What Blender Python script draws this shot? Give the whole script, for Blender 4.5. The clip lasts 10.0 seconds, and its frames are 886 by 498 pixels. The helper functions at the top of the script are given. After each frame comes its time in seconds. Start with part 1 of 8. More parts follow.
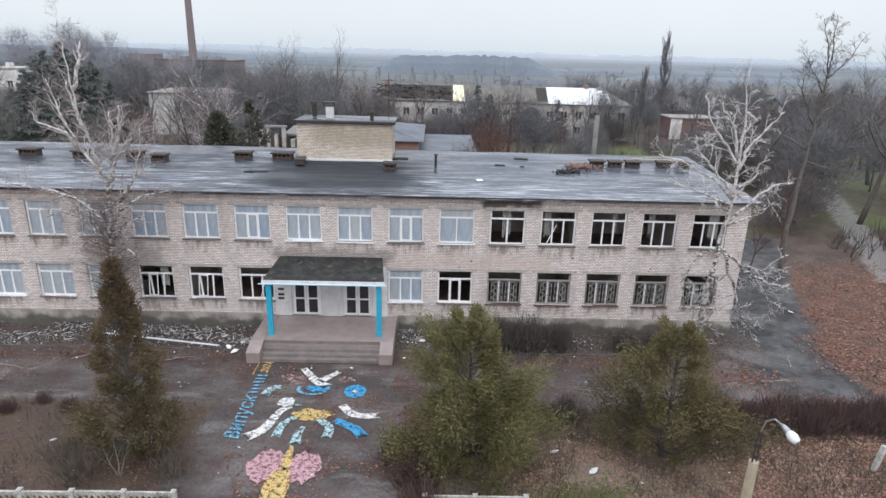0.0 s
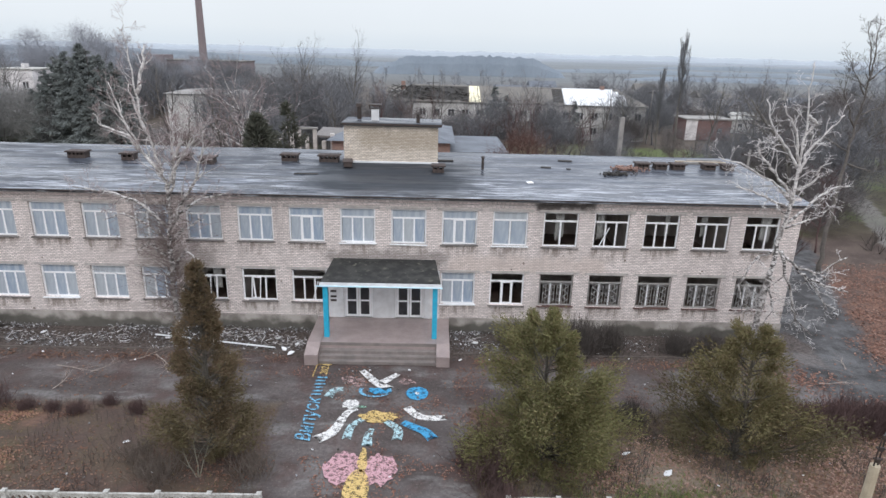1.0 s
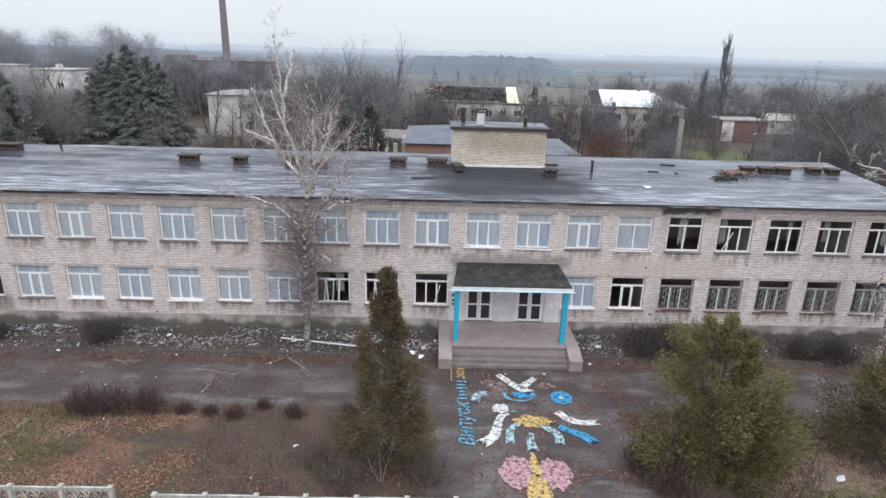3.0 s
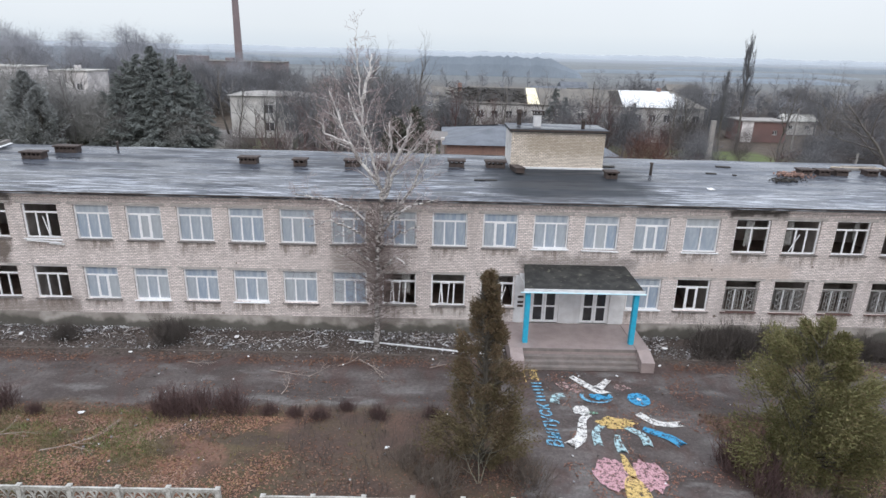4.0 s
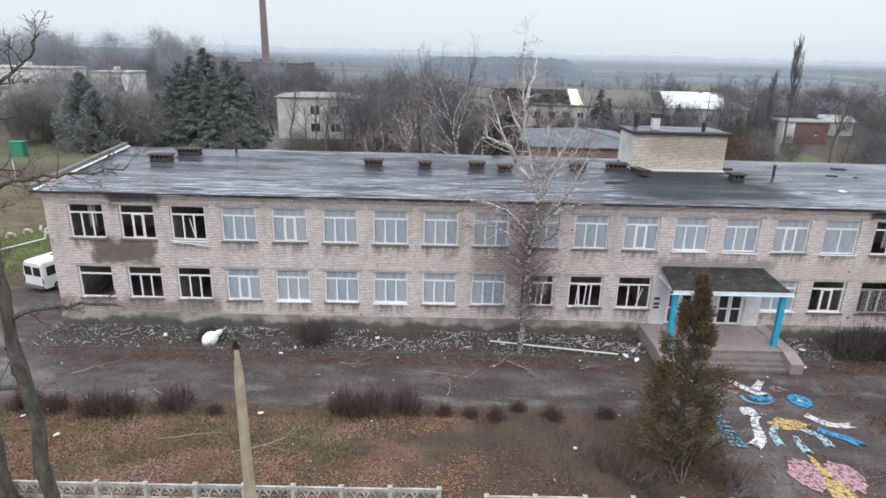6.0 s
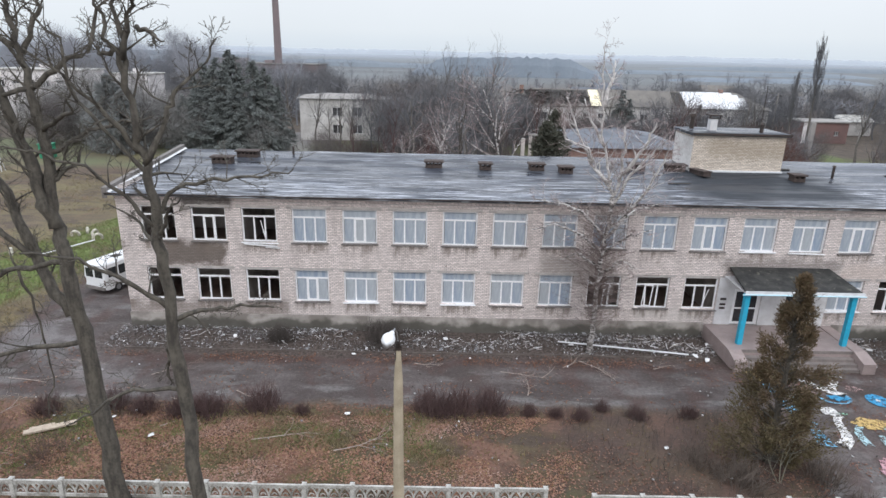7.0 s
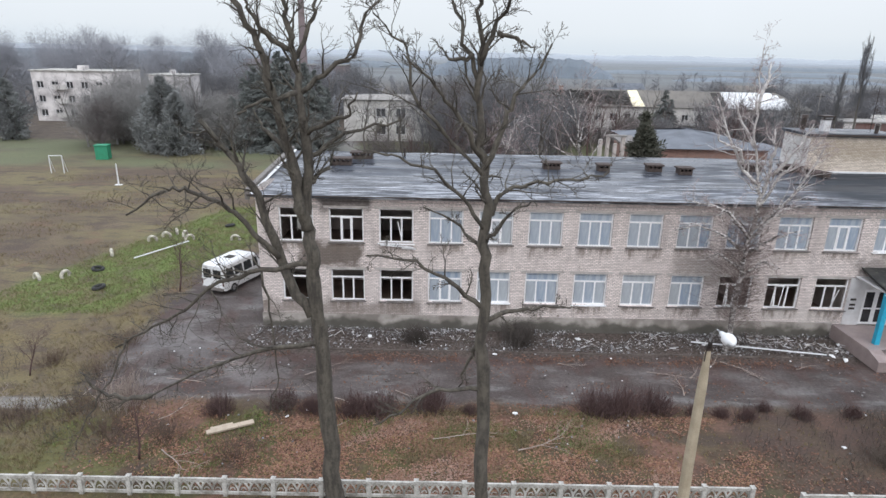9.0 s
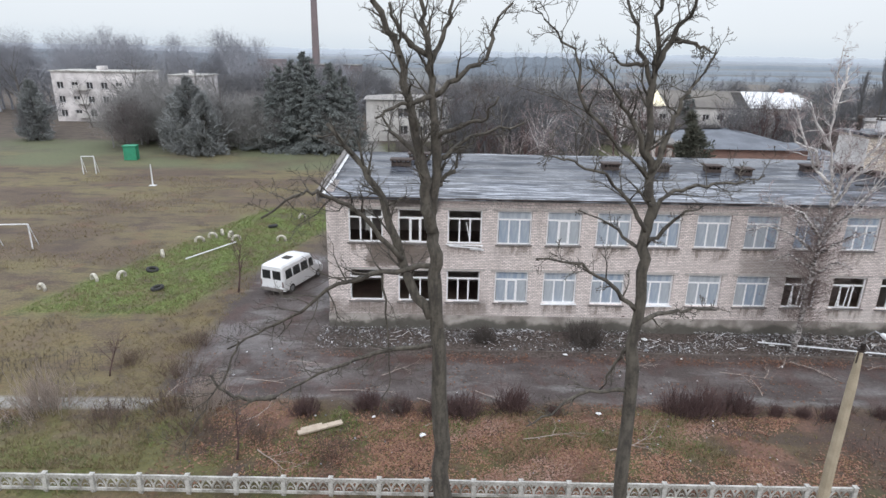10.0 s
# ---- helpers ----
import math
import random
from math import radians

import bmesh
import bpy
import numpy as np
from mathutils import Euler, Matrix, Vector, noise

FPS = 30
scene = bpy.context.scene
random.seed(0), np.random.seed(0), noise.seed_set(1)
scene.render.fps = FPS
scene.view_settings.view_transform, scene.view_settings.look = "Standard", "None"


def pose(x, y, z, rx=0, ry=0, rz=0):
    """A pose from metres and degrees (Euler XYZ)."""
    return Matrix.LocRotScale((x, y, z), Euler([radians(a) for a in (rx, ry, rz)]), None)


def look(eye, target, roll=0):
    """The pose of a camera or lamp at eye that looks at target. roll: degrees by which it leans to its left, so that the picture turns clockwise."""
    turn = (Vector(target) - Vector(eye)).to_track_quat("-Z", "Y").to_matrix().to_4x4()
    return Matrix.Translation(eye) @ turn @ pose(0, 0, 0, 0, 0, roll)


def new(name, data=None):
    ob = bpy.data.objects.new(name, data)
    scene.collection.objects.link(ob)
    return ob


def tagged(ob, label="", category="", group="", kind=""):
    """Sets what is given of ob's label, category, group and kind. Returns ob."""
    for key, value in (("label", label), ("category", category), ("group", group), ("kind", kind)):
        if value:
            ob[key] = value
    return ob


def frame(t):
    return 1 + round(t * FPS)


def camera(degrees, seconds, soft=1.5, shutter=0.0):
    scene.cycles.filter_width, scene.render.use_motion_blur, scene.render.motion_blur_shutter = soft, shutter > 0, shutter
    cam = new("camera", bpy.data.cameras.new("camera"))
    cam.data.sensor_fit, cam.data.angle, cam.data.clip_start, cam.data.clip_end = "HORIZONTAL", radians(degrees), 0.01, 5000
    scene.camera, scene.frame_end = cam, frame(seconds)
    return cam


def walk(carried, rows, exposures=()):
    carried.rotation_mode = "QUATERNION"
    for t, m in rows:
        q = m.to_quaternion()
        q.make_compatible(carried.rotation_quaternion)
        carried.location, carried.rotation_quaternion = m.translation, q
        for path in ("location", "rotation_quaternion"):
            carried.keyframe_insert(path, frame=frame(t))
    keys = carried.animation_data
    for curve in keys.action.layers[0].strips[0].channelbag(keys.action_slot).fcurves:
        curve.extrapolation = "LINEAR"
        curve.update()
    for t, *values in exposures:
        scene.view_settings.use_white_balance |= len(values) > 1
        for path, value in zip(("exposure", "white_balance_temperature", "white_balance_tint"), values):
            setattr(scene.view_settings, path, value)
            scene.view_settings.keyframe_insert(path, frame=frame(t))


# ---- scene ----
cam = camera(72.4, 10.0)
PATH = [
    (0, (6.053, -34.284, 16.552), (6.09, -32.383, 15.931), 1.5),
    (0.5, (4.558, -34.303, 16.566), (4.594, -32.402, 15.947), 1.5),
    (1, (2.942, -34.312, 16.614), (2.976, -32.41, 15.994), 1.5),
    (1.5, (1.21, -34.305, 16.663), (1.243, -32.404, 16.043), 1.5),
    (2, (-0.581, -34.299, 16.698), (-0.55, -32.398, 16.077), 1.4),
    (2.5, (-2.453, -34.313, 16.738), (-2.423, -32.412, 16.116), 1.5),
    (4, (-8.347, -34.387, 16.8), (-8.321, -32.486, 16.179), 1.5),
    (4.5, (-10.426, -34.428, 16.827), (-10.403, -32.527, 16.206), 1.5),
    (5, (-12.511, -34.459, 16.829), (-12.49, -32.559, 16.207), 1.5),
    (5.5, (-14.607, -34.529, 16.819), (-14.587, -32.628, 16.197), 1.5),
    (7, (-20.764, -34.777, 16.809), (-20.749, -32.875, 16.19), 1.3),
    (7.5, (-22.824, -34.841, 16.819), (-22.809, -32.94, 16.199), 1.3),
    (8, (-24.838, -34.928, 16.801), (-24.827, -33.026, 16.182), 1.2),
    (8.5, (-26.871, -35.0, 16.82), (-26.859, -33.098, 16.2), 1.2),
    (9, (-28.825, -34.982, 16.751), (-28.816, -33.08, 16.133), 1.2),
    (9.5, (-30.836, -35.055, 16.779), (-30.829, -33.153, 16.161), 1.1),
    (10, (-32.885, -35.118, 16.815), (-32.88, -33.217, 16.195), 1.1),
]
walk(cam, [(t, look(eye, target, roll)) for t, eye, target, roll in PATH])
SKY_STRENGTH = 1.15

# ---- world and light ----
world = bpy.data.worlds.new("overcast")
scene.world = world
world.use_nodes = True
wt = world.node_tree
wt.nodes.clear()
w_out = wt.nodes.new("ShaderNodeOutputWorld")
w_bg = wt.nodes.new("ShaderNodeBackground")
w_sky = wt.nodes.new("ShaderNodeTexSky")
w_sky.sky_type = "NISHITA"
w_sky.sun_disc = False
w_sky.sun_elevation, w_sky.sun_rotation = radians(38), radians(200)
w_sky.dust_density, w_sky.air_density = 4.0, 1.0
w_scale = wt.nodes.new("ShaderNodeMix")
w_scale.data_type = "RGBA"
w_scale.blend_type = "MULTIPLY"
w_scale.inputs[0].default_value = 1.0
w_scale.inputs[7].default_value = (0.09, 0.09, 0.09, 1)
# cloud layer: even white veil over the sky, slightly bluer overhead
w_tc = wt.nodes.new("ShaderNodeTexCoord")
w_sep = wt.nodes.new("ShaderNodeSeparateXYZ")
w_ramp = wt.nodes.new("ShaderNodeValToRGB")
# brighter towards the zenith, as under an even cloud cover
w_ramp.color_ramp.elements[0].position, w_ramp.color_ramp.elements[0].color = 0.0, (0.70, 0.78, 0.86, 1)
w_ramp.color_ramp.elements[1].position, w_ramp.color_ramp.elements[1].color = 1.0, (1.66, 1.77, 1.98, 1)
for spot, col in ((0.03, (0.785, 0.845, 0.905, 1)), (0.10, (0.83, 0.875, 0.94, 1)), (0.30, (1.08, 1.14, 1.255, 1)), (0.6, (1.43, 1.52, 1.69, 1))):
    w_ramp.color_ramp.elements.new(spot).color = col
w_noise = wt.nodes.new("ShaderNodeTexNoise")
w_noise.inputs["Scale"].default_value = 2.2
w_noise.inputs["Detail"].default_value = 4
w_mul = wt.nodes.new("ShaderNodeMapRange")
w_mul.inputs[3].default_value, w_mul.inputs[4].default_value = 0.92, 1.06
w_cl = wt.nodes.new("ShaderNodeMix")
w_cl.data_type = "RGBA"
w_cl.blend_type = "MULTIPLY"
w_cl.inputs[0].default_value = 1.0
w_mix = wt.nodes.new("ShaderNodeMix")
w_mix.data_type = "RGBA"
w_mix.inputs[0].default_value = 0.88
for a, b in ((w_tc.outputs["Generated"], w_sep.inputs[0]), (w_sep.outputs[2], w_ramp.inputs[0]), (w_tc.outputs["Generated"], w_noise.inputs["Vector"]),
             (w_noise.outputs[0], w_mul.inputs[0]), (w_ramp.outputs[0], w_cl.inputs[6]), (w_mul.outputs[0], w_cl.inputs[7]),
             (w_sky.outputs[0], w_scale.inputs[6]), (w_scale.outputs[2], w_mix.inputs[6]), (w_cl.outputs[2], w_mix.inputs[7]),
             (w_mix.outputs[2], w_bg.inputs[0]), (w_bg.outputs[0], w_out.inputs[0])):
    wt.links.new(a, b)
w_bg.inputs[1].default_value = SKY_STRENGTH
sun_data = bpy.data.lights.new("sun", "SUN")
sun_data.energy, sun_data.angle, sun_data.color = 0.7, radians(25), (1.0, 0.97, 0.93)
sun = new("sun", sun_data)
sun.matrix_world = look((20, -60, 60), (0, 0, 0))


# ---- node helpers ----
class Nodes:
    """Builds a node material from short calls."""

    def __init__(self, name):
        self.mat = bpy.data.materials.new(name)
        self.mat.use_nodes = True
        self.t = self.mat.node_tree
        self.t.nodes.clear()
        self.out = self.t.nodes.new("ShaderNodeOutputMaterial")
        self.b = self.t.nodes.new("ShaderNodeBsdfPrincipled")
        self.t.links.new(self.b.outputs[0], self.out.inputs[0])
        self.tc = self.t.nodes.new("ShaderNodeTexCoord")
        self.obj = self.tc.outputs["Object"]

    def link(self, a, socket):
        if isinstance(a, (int, float)):
            socket.default_value = a
        elif isinstance(a, tuple):
            socket.default_value = (*a, 1) if len(a) == 3 and len(socket.default_value) == 4 else a
        else:
            self.t.links.new(a, socket)

    def m(self, op, a, b=0.0, clamp=False):
        n = self.t.nodes.new("ShaderNodeMath")
        n.operation, n.use_clamp = op, clamp
        self.link(a, n.inputs[0])
        self.link(b, n.inputs[1])
        return n.outputs[0]

    def mix(self, f, a, b, blend="MIX"):
        n = self.t.nodes.new("ShaderNodeMix")
        n.data_type, n.blend_type = "RGBA", blend
        self.link(f, n.inputs[0])
        self.link(a, n.inputs[6])
        self.link(b, n.inputs[7])
        return n.outputs[2]

    def noise(self, scale, detail=4.0, vec=None, rough=0.55, stretch=None):
        n = self.t.nodes.new("ShaderNodeTexNoise")
        n.inputs["Scale"].default_value, n.inputs["Detail"].default_value, n.inputs["Roughness"].default_value = scale, detail, rough
        v = self.obj if vec is None else vec
        if stretch:
            mp = self.t.nodes.new("ShaderNodeMapping")
            mp.inputs["Scale"].default_value = stretch
            self.t.links.new(v, mp.inputs[0])
            v = mp.outputs[0]
        self.t.links.new(v, n.inputs["Vector"])
        return n.outputs[0]

    def voronoi(self, scale, feature="F1"):
        n = self.t.nodes.new("ShaderNodeTexVoronoi")
        n.feature = feature
        n.inputs["Scale"].default_value = scale
        self.t.links.new(self.obj, n.inputs["Vector"])
        return n

    def step(self, v, a, b, lo=0.0, hi=1.0):
        n = self.t.nodes.new("ShaderNodeMapRange")
        n.interpolation_type = "SMOOTHSTEP"
        self.link(v, n.inputs[0])
        for i, x in enumerate((a, b, lo, hi)):
            n.inputs[i + 1].default_value = x
        return n.outputs[0]

    def xyz(self, vec=None):
        n = self.t.nodes.new("ShaderNodeSeparateXYZ")
        self.t.links.new(self.obj if vec is None else vec, n.inputs[0])
        return n.outputs

    def box(self, x, y, x0, x1, y0, y1, s=0.5):
        a = self.m("MULTIPLY", self.step(x, x0 - s, x0 + s), self.step(x, x1 - s, x1 + s, 1.0, 0.0))
        b = self.m("MULTIPLY", self.step(y, y0 - s, y0 + s), self.step(y, y1 - s, y1 + s, 1.0, 0.0))
        return self.m("MULTIPLY", a, b)

    def random(self):
        return self.t.nodes.new("ShaderNodeObjectInfo").outputs["Random"]

    def island(self):
        return self.t.nodes.new("ShaderNodeNewGeometry").outputs["Random Per Island"]

    def bump(self, height, strength=0.4, dist=0.02):
        n = self.t.nodes.new("ShaderNodeBump")
        n.inputs["Strength"].default_value, n.inputs["Distance"].default_value = strength, dist
        self.t.links.new(height, n.inputs["Height"])
        self.t.links.new(n.outputs[0], self.b.inputs["Normal"])

    def done(self, color, rough=0.8, metal=0.0, spec=0.5):
        self.link(color, self.b.inputs["Base Color"])
        self.link(rough, self.b.inputs["Roughness"])
        self.link(metal, self.b.inputs["Metallic"])
        self.link(spec, self.b.inputs["Specular IOR Level"])
        return self.mat


def surface(name, c1, c2, scale=3.0, rough=0.8, metal=0.0, bump=0.3, fine=40.0, vary=0.0, spec=0.5, stretch=None):
    """A worn surface: two colours mixed at a coarse and a fine scale, with fine relief."""
    n = Nodes(name)
    f = n.m("ADD", n.m("MULTIPLY", n.noise(scale, 5, stretch=stretch), 0.7), n.m("MULTIPLY", n.noise(fine, 3), 0.3))
    col = n.mix(n.step(f, 0.35, 0.65), c1, c2)
    if vary:
        col = n.mix(n.m("MULTIPLY", n.random(), vary), col, tuple(x * 0.35 for x in c1))
    n.bump(n.noise(fine, 4), bump, 0.01)
    return n.done(col, rough, metal, spec)


def leafy(name, cols, rough=0.75, mute=0.5):
    """Small pieces that each take a colour of their own."""
    n = Nodes(name)
    r = n.t.nodes.new("ShaderNodeValToRGB")
    r.color_ramp.interpolation = "LINEAR"
    k = len(cols)
    while len(r.color_ramp.elements) < k:
        r.color_ramp.elements.new(0.5)
    for i, c in enumerate(cols):
        r.color_ramp.elements[i].position = i / (k - 1)
        r.color_ramp.elements[i].color = (*c, 1)
    n.t.links.new(n.island(), r.inputs[0])
    col = n.mix(n.m("MULTIPLY", n.noise(1.2, 3), mute), r.outputs[0], tuple(sum(c[i] for c in cols) / k * 0.6 for i in range(3)))
    return n.done(col, rough, 0.0, 0.3)


def brick(name, c1, c2, mortar, w=0.25, h=0.1, stains=(), sills=()):
    """Brickwork at true size; stains: (x0, x1, z0, z1, colour, strength)."""
    n = Nodes(name)
    x, y, z = n.xyz()
    comb = n.t.nodes.new("ShaderNodeCombineXYZ")
    n.t.links.new(n.m("ADD", x, y), comb.inputs[0])
    n.t.links.new(z, comb.inputs[1])
    b = n.t.nodes.new("ShaderNodeTexBrick")
    n.t.links.new(comb.outputs[0], b.inputs["Vector"])
    b.inputs["Scale"].default_value = 1.0
    b.inputs["Brick Width"].default_value, b.inputs["Row Height"].default_value = w, h
    b.inputs["Mortar Size"].default_value, b.inputs["Mortar Smooth"].default_value = 0.014, 0.15
    b.inputs["Bias"].default_value = 0.0
    b.inputs["Color1"].default_value, b.inputs["Color2"].default_value, b.inputs["Mortar"].default_value = (*c1, 1), (*c2, 1), (*mortar, 1)
    # the bed joints are darker than the upright ones
    bed = n.m("ABSOLUTE", n.m("SUBTRACT", n.m("FRACT", n.m("ADD", n.m("DIVIDE", z, h), 100.5)), 0.5))
    col = n.mix(n.step(bed, 0.09, 0.2, 0.72, 0.0), b.outputs[0], tuple(v * 0.5 for v in mortar))
    col = n.mix(n.step(n.noise(0.35, 5), 0.45, 0.75, 0.0, 0.45), col, tuple(v * 0.62 for v in c1))
    col = n.mix(n.step(n.noise(0.9, 6, stretch=(1, 1, 0.25)), 0.50, 0.8, 0.0, 0.6), col, tuple(v * 0.45 for v in c2))
    col = n.mix(n.step(n.noise(9.0, 3), 0.55, 0.75, 0.0, 0.45), col, (c1[0] * 1.25, c1[1] * 1.2, c1[2] * 1.15))
    wob = n.m("MULTIPLY", n.m("SUBTRACT", n.noise(1.3, 5), 0.5), 1.6)
    xs, zs = n.m("ADD", x, wob), n.m("ADD", z, wob)
    for x0, x1, z0, z1, c, s in stains:
        col = n.mix(n.m("MULTIPLY", n.box(xs, zs, x0, x1, z0, z1, 0.35), s), col, c)
    # dirt washed down from the sills, which stand at every third metre
    bay = n.m("ABSOLUTE", n.m("SUBTRACT", n.m("FLOORED_MODULO", n.m("ADD", x, 60.0), 3.0), 1.5))
    for zt in sills:
        f = n.m("MULTIPLY", n.step(bay, 0.85, 1.3, 1.0, 0.0), n.m("MULTIPLY", n.step(zs, zt - 0.9, zt - 0.15), n.step(z, zt - 0.02, zt + 0.02, 1.0, 0.0)))
        f = n.m("MULTIPLY", f, n.step(n.noise(1.7, 5, stretch=(2.2, 1, 0.5)), 0.42, 0.62, 0.1, 0.75))
        col = n.mix(f, col, (0.20, 0.16, 0.135))
    n.bump(n.m("SUBTRACT", n.m("MULTIPLY", n.noise(25, 3), 0.4), b.outputs["Fac"]), 0.6, 0.02)
    return n.done(col, 0.88, 0.0, 0.3)


# ---- materials ----
BRICK = brick("silicate_brick", (0.92, 0.82, 0.785), (0.66, 0.58, 0.55), (0.34, 0.31, 0.29), sills=(5.62, 1.80), stains=[
    (-37.4, -33.6, 4.1, 5.75, (0.10, 0.078, 0.062), 0.85), (-36.2, -33.0, 7.7, 8.7, (0.05, 0.043, 0.037), 0.8),
    (-40.5, -30.0, 0.9, 1.75, (0.16, 0.13, 0.11), 0.6), (9.0, 12.4, 7.9, 8.7, (0.05, 0.043, 0.037), 0.9),
    (-14.5, -10.0, 3.3, 5.2, (0.20, 0.175, 0.155), 0.5), (4.0, 13.5, 4.0, 5.0, (0.50, 0.40, 0.34), 0.4),
    (-3.6, 3.8, 4.4, 5.2, (0.10, 0.085, 0.075), 0.55), (-8.6, -4.0, 1.0, 1.8, (0.62, 0.58, 0.55), 0.5)])
PENT_BRICK = brick("yellow_brick", (0.86, 0.76, 0.655), (0.63, 0.54, 0.45), (0.25, 0.22, 0.19), stains=[
    (-2.2, 3.4, 10.2, 11.5, (0.30, 0.24, 0.17), 0.5)])
RED_BRICK = brick("red_brick", (0.40, 0.235, 0.185), (0.30, 0.185, 0.15), (0.25, 0.22, 0.21))
FAR_BRICK = surface("weathered_red_brick", (0.225, 0.178, 0.18), (0.19, 0.158, 0.162), 0.25, 0.9, fine=3.0)
SHED_BRICK = surface("red_brown_brick", (0.20, 0.12, 0.11), (0.155, 0.10, 0.095), 0.4, 0.9, fine=4.0)
# red brick tinted pale grey, standing for the haze in front of it
FACTORY_BRICK = surface("hazed_factory_brick", (0.255, 0.20, 0.20), (0.195, 0.17, 0.175), 0.2, 0.9, fine=2.0)
SUNK_KERB = surface("dirty_kerb", (0.15, 0.125, 0.11), (0.07, 0.055, 0.048), 1.5, 0.9, fine=12)
KERB_Y = -2.9
CONCRETE = surface("grey_concrete", (0.34, 0.32, 0.30), (0.22, 0.21, 0.20), 1.2, 0.9, fine=25)
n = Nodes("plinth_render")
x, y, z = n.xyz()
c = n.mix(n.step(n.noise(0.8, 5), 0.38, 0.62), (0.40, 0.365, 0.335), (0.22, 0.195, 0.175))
# the render grows darker towards the foot, with a ragged upper edge
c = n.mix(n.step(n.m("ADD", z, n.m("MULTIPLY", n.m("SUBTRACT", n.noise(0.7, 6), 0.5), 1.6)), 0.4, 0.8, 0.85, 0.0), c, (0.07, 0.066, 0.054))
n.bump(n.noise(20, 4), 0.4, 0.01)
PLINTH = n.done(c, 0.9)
LINTEL = surface("lintel_concrete", (0.50, 0.46, 0.435), (0.34, 0.315, 0.295), 2.0, 0.9)
LINTEL_DARK = surface("chipped_brick", (0.27, 0.22, 0.19), (0.15, 0.12, 0.10), 8, 0.95)
PLASTER_WHITE = surface("white_plaster", (0.74, 0.74, 0.75), (0.58, 0.57, 0.57), 1.5, 0.8)
HOUSE_WHITE = surface("weathered_white_wall", (0.72, 0.70, 0.68), (0.46, 0.44, 0.42), 0.35, 0.9, fine=6)
BLOCK_WHITE = surface("pale_lime_washed_wall", (0.80, 0.765, 0.755), (0.46, 0.43, 0.425), 0.45, 0.9, fine=5)
PVC = surface("white_window_plastic", (0.88, 0.88, 0.89), (0.78, 0.78, 0.79), 3, 0.4, bump=0.05)
OLD_FRAME = surface("old_grey_window_wood", (0.42, 0.40, 0.37), (0.28, 0.26, 0.24), 6, 0.8)
BROWN_SILL = surface("brown_sill", (0.14, 0.075, 0.065), (0.10, 0.06, 0.05), 4, 0.6)
GREY_SILL = surface("grey_sill", (0.20, 0.18, 0.17), (0.13, 0.12, 0.11), 4, 0.7)
PLASTER_IN = surface("interior_plaster", (0.60, 0.55, 0.52), (0.38, 0.34, 0.31), 1.0, 0.9)
FLOOR_IN = surface("interior_floor", (0.30, 0.22, 0.18), (0.20, 0.15, 0.125), 1.0, 0.8)
BLUE_PAINT = surface("turquoise_paint", (0.02, 0.42, 0.62), (0.03, 0.34, 0.52), 4, 0.5)
TILE = surface("porch_tile", (0.37, 0.30, 0.285), (0.29, 0.235, 0.225), 1.5, 0.35, fine=12, bump=0.1)
STEP = surface("step_concrete", (0.25, 0.215, 0.20), (0.17, 0.15, 0.14), 2, 0.6, fine=20)
METAL_DARK = surface("rusty_dark_metal", (0.045, 0.04, 0.038), (0.07, 0.05, 0.042), 5, 0.6, 0.4)
METAL_GREY = surface("galvanised_metal", (0.45, 0.46, 0.48), (0.33, 0.34, 0.35), 4, 0.45, 0.7)
WHITE_METAL = surface("white_sheet_metal", (0.78, 0.79, 0.80), (0.62, 0.63, 0.64), 2, 0.4)
GRILLE = surface("grey_painted_grille", (0.42, 0.41, 0.40), (0.30, 0.285, 0.275), 6, 0.6)
SOIL = surface("soot_dark", (0.03, 0.027, 0.025), (0.05, 0.045, 0.04), 3, 0.9)
FENCE = surface("whitewashed_concrete", (0.58, 0.57, 0.54), (0.20, 0.19, 0.165), 1.3, 0.85, fine=15)
POLE = surface("pole_concrete", (0.44, 0.375, 0.275), (0.30, 0.255, 0.18), 1.5, 0.85)
BARK = surface("grey_brown_bark", (0.10, 0.088, 0.08), (0.155, 0.14, 0.125), 4, 0.9, bump=0.6, fine=18)
BARK_DARK = surface("dark_bark", (0.046, 0.040, 0.034), (0.112, 0.100, 0.080), 3.0, 0.92, bump=0.9, fine=11, stretch=(2.2, 2.2, 0.55))
TWIG = surface("dark_twigs", (0.06, 0.05, 0.045), (0.10, 0.085, 0.075), 4, 0.9)
# grey, field, far and mist twigs: distance haze is lifted into the base colour
TWIG_GREY = surface("grey_twigs", (0.118, 0.119, 0.127), (0.162, 0.161, 0.168), 0.4, 0.9)
TWIG_FIELD = surface("hazed_thicket_twigs", (0.225, 0.22, 0.215), (0.28, 0.273, 0.266), 0.4, 0.9)
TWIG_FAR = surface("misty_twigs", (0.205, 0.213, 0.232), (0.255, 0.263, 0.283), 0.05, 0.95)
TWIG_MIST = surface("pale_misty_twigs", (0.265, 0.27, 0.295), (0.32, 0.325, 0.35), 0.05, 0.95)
TWIG_RED = surface("reddish_twigs", (0.076, 0.044, 0.042), (0.108, 0.066, 0.061), 3, 0.9)
TWIG_STEM = surface("brown_stem_twigs", (0.12, 0.085, 0.075), (0.19, 0.15, 0.14), 3, 0.9)
SMALL_BIRCH = surface("birch_twigs", (0.42, 0.35, 0.34), (0.20, 0.145, 0.14), 1.5, 0.9)
DOOR_GLASS = surface("dark_door_glass", (0.02, 0.02, 0.022), (0.035, 0.035, 0.04), 2, 0.12)
VAN_WHITE = surface("white_car_paint", (0.80, 0.81, 0.82), (0.72, 0.73, 0.74), 1.5, 0.3, bump=0.02)
